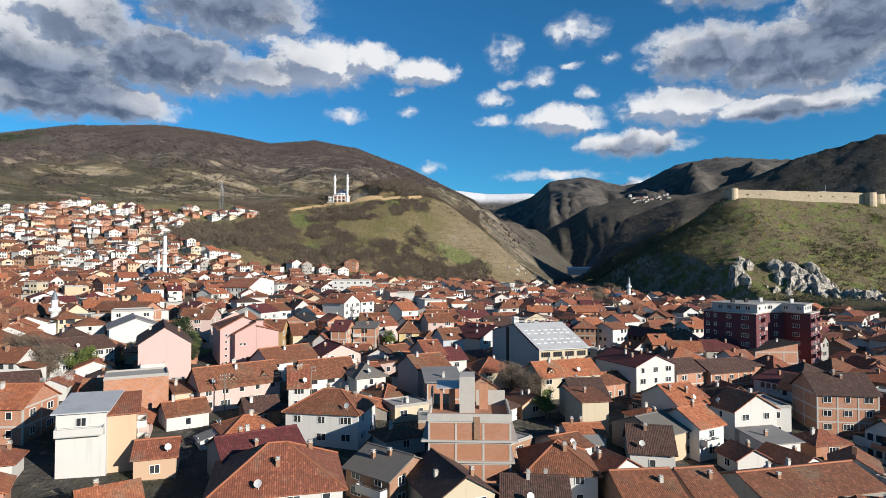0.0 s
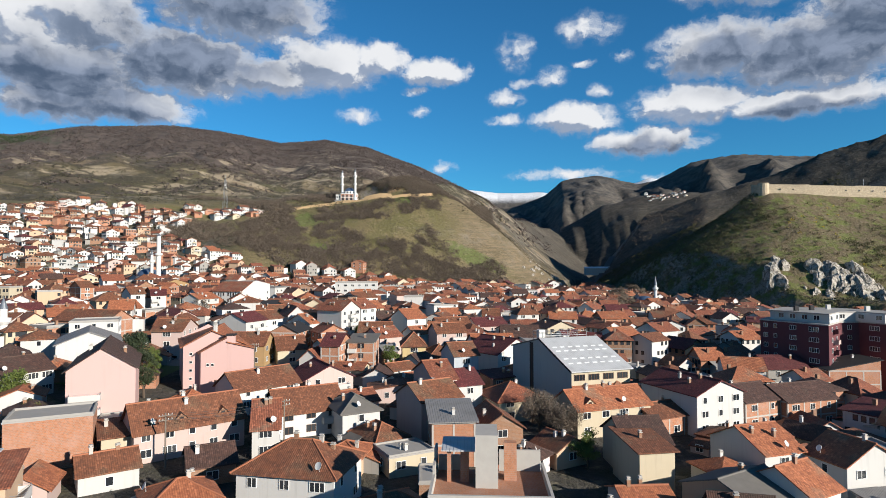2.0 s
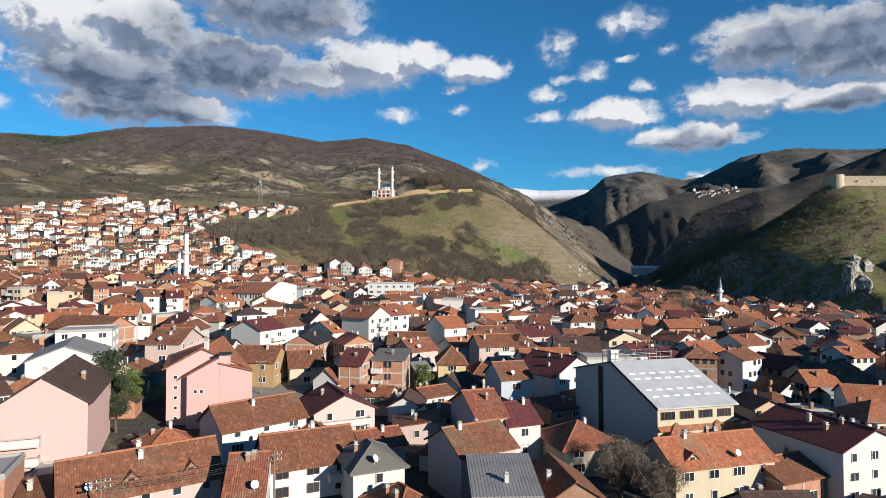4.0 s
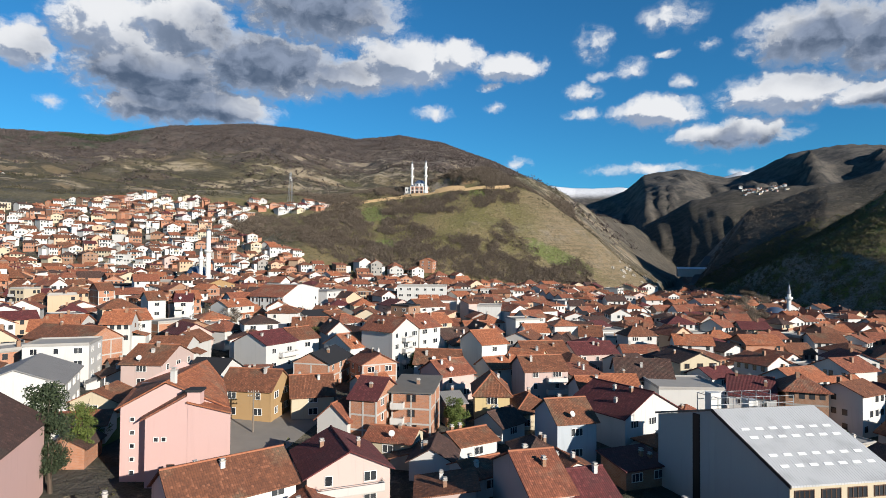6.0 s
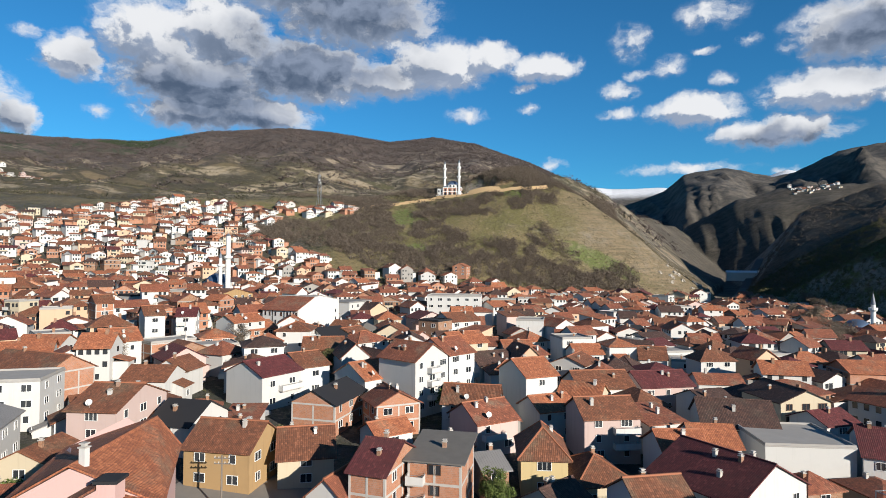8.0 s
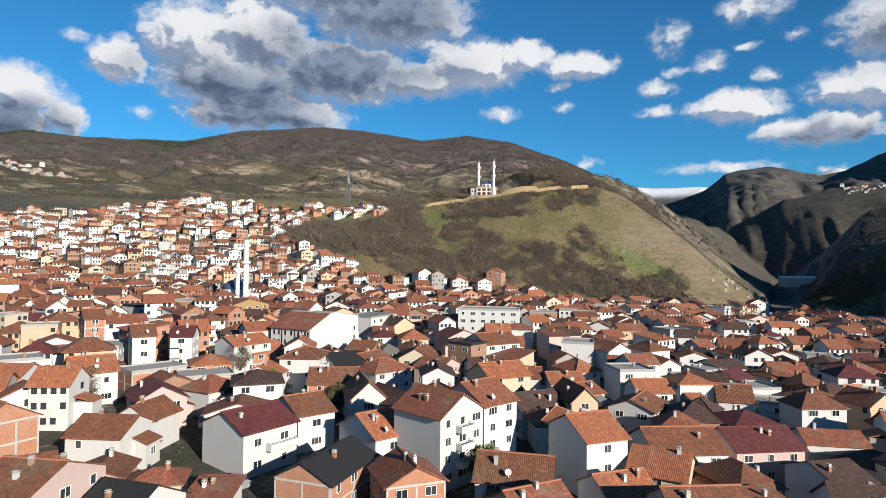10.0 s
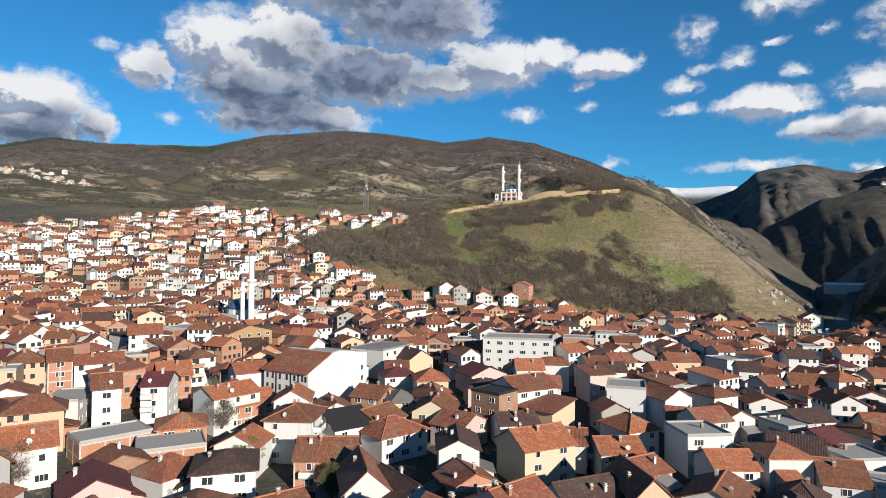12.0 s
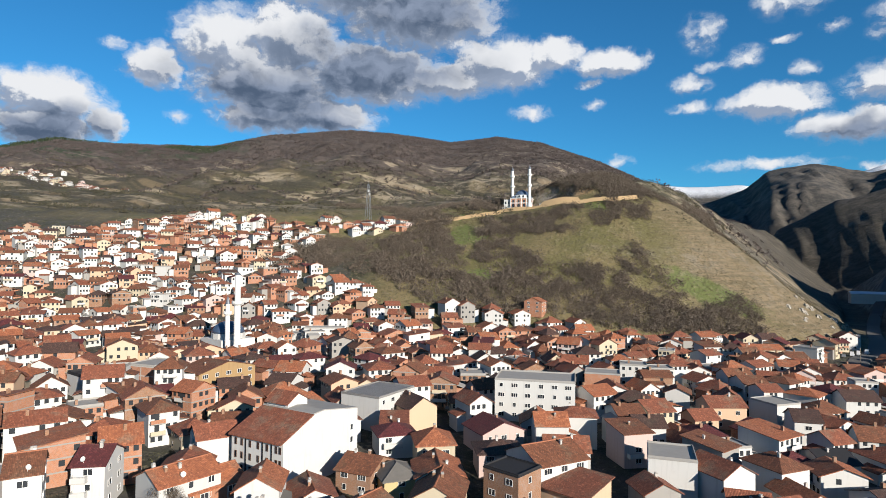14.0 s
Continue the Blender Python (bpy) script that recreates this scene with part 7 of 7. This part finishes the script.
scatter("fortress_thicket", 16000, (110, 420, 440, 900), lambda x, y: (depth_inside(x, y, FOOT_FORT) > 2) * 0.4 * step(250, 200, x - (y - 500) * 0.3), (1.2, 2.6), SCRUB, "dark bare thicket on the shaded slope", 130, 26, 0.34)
scatter("yellow_gorse", 900, (230, 420, 380, 500), lambda x, y: (depth_inside(x, y, FOOT_FORT) > 10) * step(0.6, 0.7, fbm(x, y, 20, 2)) * 0.25, (0.9, 1.6), GORSE, "yellow flowering gorse on green slope", 140, 26, 0.5)
scatter("far_woods", 120000, (-1900, 200, 760, 2300), far_cover, (2.2, 5.0), FARWOOD, "bare brown woods and hedges on the big hill", 150, 7, 0.75, 0.6)
scatter("pine_plantation", 16000, (-1900, -1080, 900, 2200), pine_stand, (4.0, 7.0), DARKLEAF, "dark green pine plantation on the western ridge", 180, 9, 0.7, 0.8)


def hedgerows(x, y):
    z = land(x, y)
    line = np.abs(fbm(x * 0.5, y * 1.7, 42, 3) - 0.5)
    return (step(0.030, 0.010, line) * 0.8 + step(0.6, 0.7, fbm(x, y, 30, 3)) * 0.35 + 0.04) * step(310, 230, z) * (depth_inside(x, y, FOOT_HILL) > 50) * (y - 0.12 * x > 610)


scatter("field_hedges", 70000, (-1150, 60, 560, 1350), hedgerows, (1.2, 3.2), HEDGE, "hedges and small trees between hillside fields", 190, 14, 0.5, 0.8)
scatter("town_greenery", 2600, (-420, 130, 60, 520), lambda x, y: 0.5 * (depth_inside(x, y, FOOT_HILL) < 0) * (depth_inside(x, y, FOOT_FORT) < 0) * step(0.5, 0.65, fbm(x, y, 40, 2)), (0.8, 1.9), OLIVE, "garden shrubs and small trees between houses", 160, 26, 0.34, 1.0)


# ---- track and earth cut on the hill ----
def hill_track():
    pts = [(-188, 584), (-160, 597), (-144, 605), (-128, 613), (-106, 612), (-89, 611), (-69, 611), (-48, 614), (-29, 629)]
    soil = plain("pale_orange_earth", (0.46, 0.32, 0.17), 0.95, 0, 0.35, 0.3)
    dense = []
    for (ax, ay), (bx, by) in zip(pts, pts[1:]):
        for k in range(10):
            dense.append((ax + (bx - ax) * k / 10, ay + (by - ay) * k / 10))
    rows = []
    for i, (x, y) in enumerate(dense):
        j = min(i + 1, len(dense) - 1)
        dx, dy = (dense[j][0] - dense[i - 1][0], dense[j][1] - dense[i - 1][1]) if i else (dense[1][0] - x, dense[1][1] - y)
        l = math.hypot(dx, dy) or 1
        nx_, ny_ = -dy / l, dx / l
        zc = max(ground_at(x + nx_ * o, y + ny_ * o) for o in (-2, 0, 2)) + 0.2
        bank = 2.6 if -98 < x < -70 else 0.4
        rows.append([(x - nx_ * 4, y - ny_ * 4, zc - 3.0), (x - nx_ * 1.5, y - ny_ * 1.5, zc), (x + nx_ * 1.6, y + ny_ * 1.6, zc), (x + nx_ * (1.8 + bank), y + ny_ * (1.8 + bank), zc + bank * 1.15), (x + nx_ * (5 + bank), y + ny_ * (5 + bank), zc + bank * 0.6 - 1.5)])
    v = [p for r in rows for p in r]
    f = [(i * 5 + k, (i + 1) * 5 + k, (i + 1) * 5 + k + 1, i * 5 + k + 1) for i in range(len(rows) - 1) for k in range(4)]
    tagged(mesh_object("hill_track", v, f, [soil]), "pale earth track cut across the grassy hill", "road", kind="structure")


hill_track()


# ---- the rest of the town ----
def clear(x, y, w, d, yaw):
    r = 0.5 * math.hypot(w, d)
    for hx, hy, hr, hw, hd, ha in HOUSES:
        dx, dy = x - hx, y - hy
        if dx * dx + dy * dy > (r + 0.72 * (hw + hd)) ** 2:
            continue
        c, s = math.cos(radians(ha)), math.sin(radians(ha))
        lx, ly = abs(dx * c + dy * s), abs(-dx * s + dy * c)
        m = 0.42 * (w + d) / 2 + 0.35
        if lx < hw / 2 + m and ly < hd / 2 + m:
            return False
    return True


def town_spots():
    rnd = random.Random(11)
    spots = []
    for j in range(78):
        for i in range(104):
            spots.append((-640 + i * 8.3 + (j % 2) * 4.1 + rnd.uniform(-2.0, 2.0), 15 + j * 8.5 + rnd.uniform(-2.0, 2.0)))
    spots += [(rnd.uniform(-520, -150), rnd.uniform(350, 590)) for _ in range(1500)]
    px, py = np.array([s[0] for s in spots]), np.array([s[1] for s in spots])
    dh, df = depth_inside(px, py, FOOT_HILL), depth_inside(px, py, FOOT_FORT)
    upper = np.interp(px, (-190, -150, -60, 60), (45, 18, 6, 3)) + 25 * (fbm(px, py, 90, 2) - 0.5)
    edge = np.interp(px, (-640, -496, -410, -370, -280, -250, -235, -215, -190, -150), (440, 478, 507, 558, 562, 555, 505, 496, 490, 470)) + 30 * (fbm(px, py, 60, 2) - 0.5)
    ok = np.where(px > -170, dh < upper, py < edge) | ((px > -262) & (px < -192) & (py > 556 + 0.2 * (px + 230)) & (py < 584))
    z = surface(px, py)
    keep = ok & (df < -7) & (np.hypot(px - 1, py - 5) > 26)
    return [(float(x), float(y), float(zz)) for (x, y), zz, k in zip(spots, z, keep) if k]


def far_town(rows):
    """Houses too many to tell apart, as one mesh: bodies, roofs, chimneys and windows."""
    mats = [WALLS[k] for k in ("white", "brick", "cream", "peach", "rose", "oldbrick", "grey")] + [ROOFS[k] for k in ("red", "orange", "brown", "dark", "maroon", "slab")] + [GLASS, WALLS["oldbrick"]]
    wi = {k: i for i, k in enumerate(("white", "brick", "cream", "peach", "rose", "oldbrick", "grey"))}
    ri = {k: 7 + i for i, k in enumerate(("red", "orange", "brown", "dark", "maroon", "slab"))}
    V, F, S = [], [], []
    rnd = random.Random(3)
    for x, y, z, w, d, h, roof, rise, wall, cover, yaw, n in rows:
        s = wall_shape(roof, w, d, h, rise, 3.0)
        s.s = [wi[wall]] * len(s.f)
        r = roof_shape(roof, w, d, rise, 0.65)
        k = len(s.v)
        s.v += [(a, b, c + h) for a, b, c in r.v]
        s.f += [tuple(i + k for i in f) for f in r.f]
        s.s += [ri[cover]] * len(r.f)
        cx, cy = rnd.uniform(-0.3, 0.3) * w, rnd.uniform(-0.2, 0.2) * d
        s.box(cx - 0.3, cx + 0.3, cy - 0.3, cy + 0.3, h - 0.5, h + roof_z(roof, w, d, rise, cx, cy) + 1.2, 14)
        for lv in range(n):
            for u in (-0.36, -0.12, 0.12, 0.36):
                if rnd.random() < 0.75:
                    s.box(u * w - 0.45, u * w + 0.45, -d / 2 - 0.04, -d / 2 + 0.02, lv * 2.5 + 0.9, lv * 2.5 + 2.0, 13)
                if rnd.random() < 0.45:
                    s.box(w / 2 - 0.02, w / 2 + 0.04, u * d - 0.5, u * d + 0.5, lv * 2.5 + 0.9, lv * 2.5 + 2.0, 13)
        # floor bands of block-built houses, balconies on some fronts
        if wall in ("brick", "oldbrick"):
            for lv in range(1, n + 1):
                s.box(-w / 2 - 0.05, w / 2 + 0.05, -d / 2 - 0.05, d / 2 + 0.05, lv * 2.5 - 0.3, lv * 2.5 - 0.02, wi["grey"])
        if n > 1 and rnd.random() < 0.5:
            u0 = rnd.uniform(-0.5, 0.05) * w
            u1 = u0 + rnd.uniform(0.35, 0.5) * w
            for lv in range(1, n):
                s.box(u0, u1, -d / 2 - 1.2, -d / 2, lv * 2.5 - 0.15, lv * 2.5, ri["slab"])
                s.box(u0, u1, -d / 2 - 1.2, -d / 2 - 1.1, lv * 2.5, lv * 2.5 + 0.85, wi[rnd.choice(("white", "white", "cream", "brick"))])
                s.box((u0 + u1) / 2 - 0.5, (u0 + u1) / 2 + 0.5, -d / 2 - 0.05, -d / 2 + 0.02, lv * 2.5 + 0.05, lv * 2.5 + 2.05, 13)
        # a lower wing against one side
        side, dep, h2 = rnd.choice((-1, 1)), rnd.uniform(2.0, 3.6), h * rnd.uniform(0.45, 0.8)
        y0 = rnd.uniform(-0.5, 0.0) * d
        x0, x1 = (w / 2, w / 2 + dep) if side > 0 else (-w / 2 - dep, -w / 2)
        s.box(x0, x1, y0, y0 + 0.5 * d, -3, h2, wi[rnd.choice(("white", "white", "brick", "grey", wall))])
        lo, hi = h2 + 0.02, h2 + 0.9
        e = 0.3
        zs_ = (hi, lo) if side > 0 else (lo, hi)
        s.prism([(x0 - e * (side < 0), zs_[0]), (x1 + e * (side > 0), zs_[1]), (x1 + e * (side > 0), zs_[1] + 0.14), (x0 - e * (side < 0), zs_[0] + 0.14)], y0 - e, y0 + 0.5 * d + e, 1, ri[rnd.choice((cover, cover, "brown", "slab"))])
        k, c, q = len(V), math.cos(radians(yaw)), math.sin(radians(yaw))
        V += [(x + a * c - b * q, y + a * q + b * c, z + e) for a, b, e in s.v]
        F += [tuple(i + k for i in f) for f in s.f]
        S += s.s
    ob = mesh_object("far_houses", V, F, mats, S)
    tagged(ob, "crowd of far white and brick houses under tiled roofs", "houses", kind="stuff")


ROAD = ((60, 470), (78, 520), (98, 560), (118, 620), (138, 690), (160, 760), (185, 830), (230, 930))
fill_rnd = random.Random(5)
far_rows, singles = [], 0
for x, y, z in sorted(town_spots(), key=lambda p: min(math.hypot(p[0] - a, p[1] - b) for a, b in ((2, 40), (-8, 110), (-26, 175), (-45, 250)))):
    w, d = fill_rnd.uniform(5.6, 8.8), fill_rnd.uniform(6, 9.4)
    wall = fill_rnd.choices(("white", "brick", "cream", "peach", "rose", "oldbrick", "grey"), (54, 22, 8, 5, 4, 5, 2) if x < -60 else (62, 10, 8, 6, 6, 4, 4))[0]
    cover = fill_rnd.choices(("red", "orange", "brown", "dark", "maroon", "slab"), (34, 18, 24, 9, 8, 7))[0]
    roof = "flat" if cover == "slab" else fill_rnd.choices(("gx", "gy", "hip", "shed"), (38, 26, 30, 6))[0]
    n = fill_rnd.choices((1, 2, 3, 4), (12, 46, 36, 6))[0]
    yaw = fill_rnd.gauss(26 + min(30.0, max(0.0, -0.16 * (x + 40))), 17) + fill_rnd.choice((0, 0, 0, -90))
    rise = {"shed": 1.2, "flat": 0.35}.get(roof, fill_rnd.uniform(1.5, 2.5))
    low = min(math.hypot(x - a, y - b) for a, b in ((2, 40), (0, 80), (-6, 120), (-15, 160), (-24, 200)))
    if y > 190 and x > -150:
        w, d = w * 1.1, d * 1.1
        n = min(max(n, 2), 3) if low > 40 else 2
    elif low < 75:
        n, rise = 1, rise * 0.7
        w, d = w * 0.8, d * 0.8
    elif low < 125:
        n = min(n, 2)
    if x < -150 and y > 330:
        n, w, d, rise = fill_rnd.choice((1, 1, 2, 2)), w * 1.15, d, rise * 0.85
    if math.hypot(x + 47, y - 155) < 19 or (y > 440 and line_distance(np.array([x]), np.array([y]), ROAD)[0] < 13) or not clear(x, y, w, d, yaw):
        continue
    if singles < 230:
        singles += 1
        near = singles < 90
        house(x, y, yaw, w, d, n * 2.5, roof, rise, wall, cover, n, win="fr" if near else "f", chim=2 if near else 1, fine=near, per=3.0 if near else 3.4, skip=0.12 if near else 0.25, z=z, annex=1 if fill_rnd.random() < 0.7 else 0, balc="f:0.1-0.6:1-1" if n > 1 and fill_rnd.random() < 0.35 else "")
    else:
        far_rows.append((x, y, z, w, d, n * 2.5, roof, rise, wall, cover, yaw, n))
        HOUSES.append((x, y, max(w, d) / 2, w, d, yaw))
# villages on the far slopes
for ax, ay, bx, by, count in ((-1080, 880, -720, 800, 60), (575, 1872, 690, 1832, 34)):
    for i in range(count):
        u = fill_rnd.random()
        x, y = ax + (bx - ax) * u + fill_rnd.gauss(0, 14), ay + (by - ay) * u + fill_rnd.gauss(0, 26)
        w, d = fill_rnd.uniform(6, 9), fill_rnd.uniform(6, 9)
        far_rows.append((x, y, ground_at(x, y), w, d, 2.5 * fill_rnd.choice((1, 1, 2)), "gx", 2.0, fill_rnd.choice(("white", "white", "white", "rose", "cream")), fill_rnd.choice(("red", "brown", "slab")), fill_rnd.gauss(0, 30), 2))
far_town(far_rows)


# ---- valley floor: works, road, parked vans ----
def valley_works():
    s = Shape()
    s.prism([(-9, -3), (9, -3), (9, 7), (0, 9), (-9, 7)], -30, 30, 0)
    b = s.object("works_building", WALLS["white"])
    b.matrix_world = pose(205, 868, ground_at(205, 868), 0, 0, -8)
    tagged(b, "long white works building in the shaded valley", "building")
    r = Shape()
    r.prism([(-9.6, 6.85), (0, 9.02), (9.6, 6.85), (9.6, 7.1), (0, 9.3), (-9.6, 7.1)], -30.6, 30.6, 0)
    r.object("roof", plain("pale_blue_sheet", (0.72, 0.80, 0.88), 0.5, 0.0, 0.1), b, "pale blue metal roof")


def valley_road():
    pts = ROAD
    v, f = [], []
    for i, (x, y) in enumerate(pts):
        a, b = pts[max(0, i - 1)], pts[min(len(pts) - 1, i + 1)]
        l = math.hypot(b[0] - a[0], b[1] - a[1])
        nx_, ny_ = -(b[1] - a[1]) / l, (b[0] - a[0]) / l
        z = max(ground_at(x + nx_ * o, y + ny_ * o) for o in (-4, 0, 4)) + 0.25
        for o in (-6, -4.2, 4.2, 6):
            v.append((x + nx_ * o, y + ny_ * o, z if abs(o) < 5 else z - 2.5))
    for i in range(len(pts) - 1):
        for k in range(3):
            f.append((i * 4 + k, i * 4 + k + 1, i * 4 + k + 5, i * 4 + k + 4))
    tagged(mesh_object("valley_road", v, f, [plain("worn_asphalt", (0.12, 0.115, 0.11), 0.9, 0, 0.3, 0.5)]), "grey asphalt road into the valley", "road", kind="structure")


def paved_yard(x0, x1, y0, y1, label, mat=None, name="pavement"):
    """A sheet of worn paving or lawn that follows the ground."""
    xs, ys = np.linspace(x0, x1, 9), np.linspace(y0, y1, 9)
    v = [(float(x), float(y), ground_at(x, y) + 0.08) for y in ys for x in xs]
    f = [(j * 9 + i, j * 9 + i + 1, (j + 1) * 9 + i + 1, (j + 1) * 9 + i) for j in range(8) for i in range(8)]
    tagged(mesh_object(name, v, f, [mat or PAVING]), label, name, kind="structure")


PAVING = plain("worn_grey_paving", (0.27, 0.25, 0.225), 0.9, 0, 0.5, 0.35)
paved_yard(-55, -38, 150, 172, "worn grey paved yard between houses")
paved_yard(-80, -62, 160.1, 176, "grey paved yard with parked cars")
paved_yard(-86, -62, 140, 160, "rough green garden lawn with bushes", plain("rough_lawn", (0.115, 0.15, 0.03), 0.95, 0, 0.6, 0.5), "lawn")


RUBBER = plain("black_rubber", (0.02, 0.02, 0.02), 0.8)


def car(x, y, yaw, paint, label, long=4.2, high=1.45, z=None):
    top = new("car")
    top.matrix_world = pose(x, y, (ground_at(x, y) if z is None else z) + 0.05, 0, 0, yaw)
    tagged(top, label, "car", "parked cars")
    a = long / 2
    s = Shape()
    s.prism([(-a, 0.3), (a, 0.3), (a, 0.75), (a * 0.92, 0.88), (a * 0.45, 0.95), (a * 0.15, high), (-a * 0.6, high), (-a * 0.92, 0.95), (-a, 0.8)], -0.85, 0.85, 1)
    v = s.object("body", paint, top)
    g = Shape()
    g.prism([(a * 0.40, 0.97), (a * 0.14, high - 0.08), (-a * 0.58, high - 0.08), (-a * 0.84, 0.97)], -0.87, 0.87, 1)
    g.object("windows", GLASS, top)
    for sx in (-0.62, 0.62):
        for sy in (-0.8, 0.8):
            w = Shape()
            w.lathe([(0.31, -0.1), (0.33, 0), (0.31, 0.1)], 14)
            t = w.object("wheel", RUBBER, top)
            t.matrix_basis = pose(sx * a, sy, 0.32, 90)
            r = Shape()
            r.lathe([(0.18, -0.115), (0.19, 0), (0.18, 0.115)], 10)
            r.object("rim", STEEL, t)


BLACK_CAR, SILVER_CAR, WHITE_CAR, RED_CAR = plain("black_car_paint", (0.015, 0.015, 0.017), 0.25, 0.2, 0.05), plain("silver_car_paint", (0.45, 0.46, 0.47), 0.3, 0.5, 0.05), plain("white_car_paint", (0.75, 0.75, 0.75), 0.3, 0, 0.05), plain("red_car_paint", (0.35, 0.02, 0.02), 0.3, 0, 0.05)
valley_works()
valley_road()
for x, y, q, paint, label, long, high in ((-72.5, 165.5, 10, BLACK_CAR, "black car parked in a paved yard", 4.3, 1.45), (-69.5, 166.5, 12, BLACK_CAR, "black estate car parked in a yard", 4.4, 1.5), (-60.5, 193.2, -20, SILVER_CAR, "silver car parked before a white house", 4.2, 1.45),
                                           (78, 531, 70, WHITE_CAR, "white van parked by the valley road", 5.2, 2.3), (83, 538, 70, WHITE_CAR, "white van at the roadside", 5.2, 2.2), (72, 523, 70, SILVER_CAR, "silver car parked by the valley road", 4.2, 1.45), (89, 545, 65, WHITE_CAR, "white minibus by the valley road", 6.0, 2.5)):
    car(x, y, q, paint, label, long, high)


def crags():
    """Pale limestone outcrops at the foot of the fortress hill and down the grassy spur."""
    g = random.Random(21)
    m, n, b = material("pale_limestone")
    p = place_of(n)
    streak = n.noise(n.vec("MULTIPLY", p, (0.9, 0.9, 0.16)), 1.0, 7, 0.7)
    c = n.mix(n.span(streak, 0.36, 0.62), (0.13, 0.115, 0.095), (0.46, 0.425, 0.37))
    c = n.mix(n.math("MULTIPLY", n.span(n.noise(p, 0.5, 5, 0.65), 0.54, 0.66), 0.8), c, (0.07, 0.07, 0.03))
    n.link(c, b.inputs["Base Color"])
    b.inputs["Roughness"].default_value = 0.95
    bump(n, b, streak, 1.0, 1.2)
    spots = []
    for ax, ay, bx, by, count, size in ((200, 408, 208, 416, 9, 6.5), (232, 400, 252, 388, 20, 8.0), (222, 398, 240, 380, 12, 5.5), (252, 376, 275, 348, 18, 7.5), (205, 402, 270, 335, 26, 3.5), (92, 596, 60, 575, 14, 2.6), (110, 640, 85, 625, 12, 2.8), (60, 640, 105, 660, 10, 2.2)):
        for i in range(count):
            u = g.random()
            spots.append((ax + (bx - ax) * u + g.gauss(0, 3.5), ay + (by - ay) * u + g.gauss(4, 5), size * g.uniform(0.45, 1.0)))
    for x, y, r in spots:
        s = Shape()
        k = g.randint(9, 12)
        lean = g.uniform(0.1, 0.5)
        rag = [g.uniform(0.55, 1.15) for _ in range(k)]
        rings = []
        for zz, f in ((-1.4, 1.3), (-0.2, 1.1), (0.1, 0.95), (0.35, 0.82), (0.55, 0.6), (0.7, 0.25)):
            rings.append([(math.cos(6.283 * q / k) * r * f * rag[q] * g.uniform(0.8, 1.15), (math.sin(6.283 * q / k) * f * rag[q] * g.uniform(0.8, 1.15) * 0.7 + lean * max(zz, 0)) * r, zz * r * g.uniform(0.8, 1.2)) for q in range(k)])
        for lo, hi in zip(rings, rings[1:]):
            for q in range(k):
                t = (q + 1) % k
                s.poly([lo[q], lo[t], hi[t], hi[q]])
        s.poly(rings[-1])
        ob = s.object("rock_outcrop", m)
        ob.matrix_world = pose(x, y, ground_at(x, y), 0, 0, g.gauss(38, 25))
        tagged(ob, "pale grey jagged limestone outcrop on slope", "rock", "limestone outcrops")


crags()
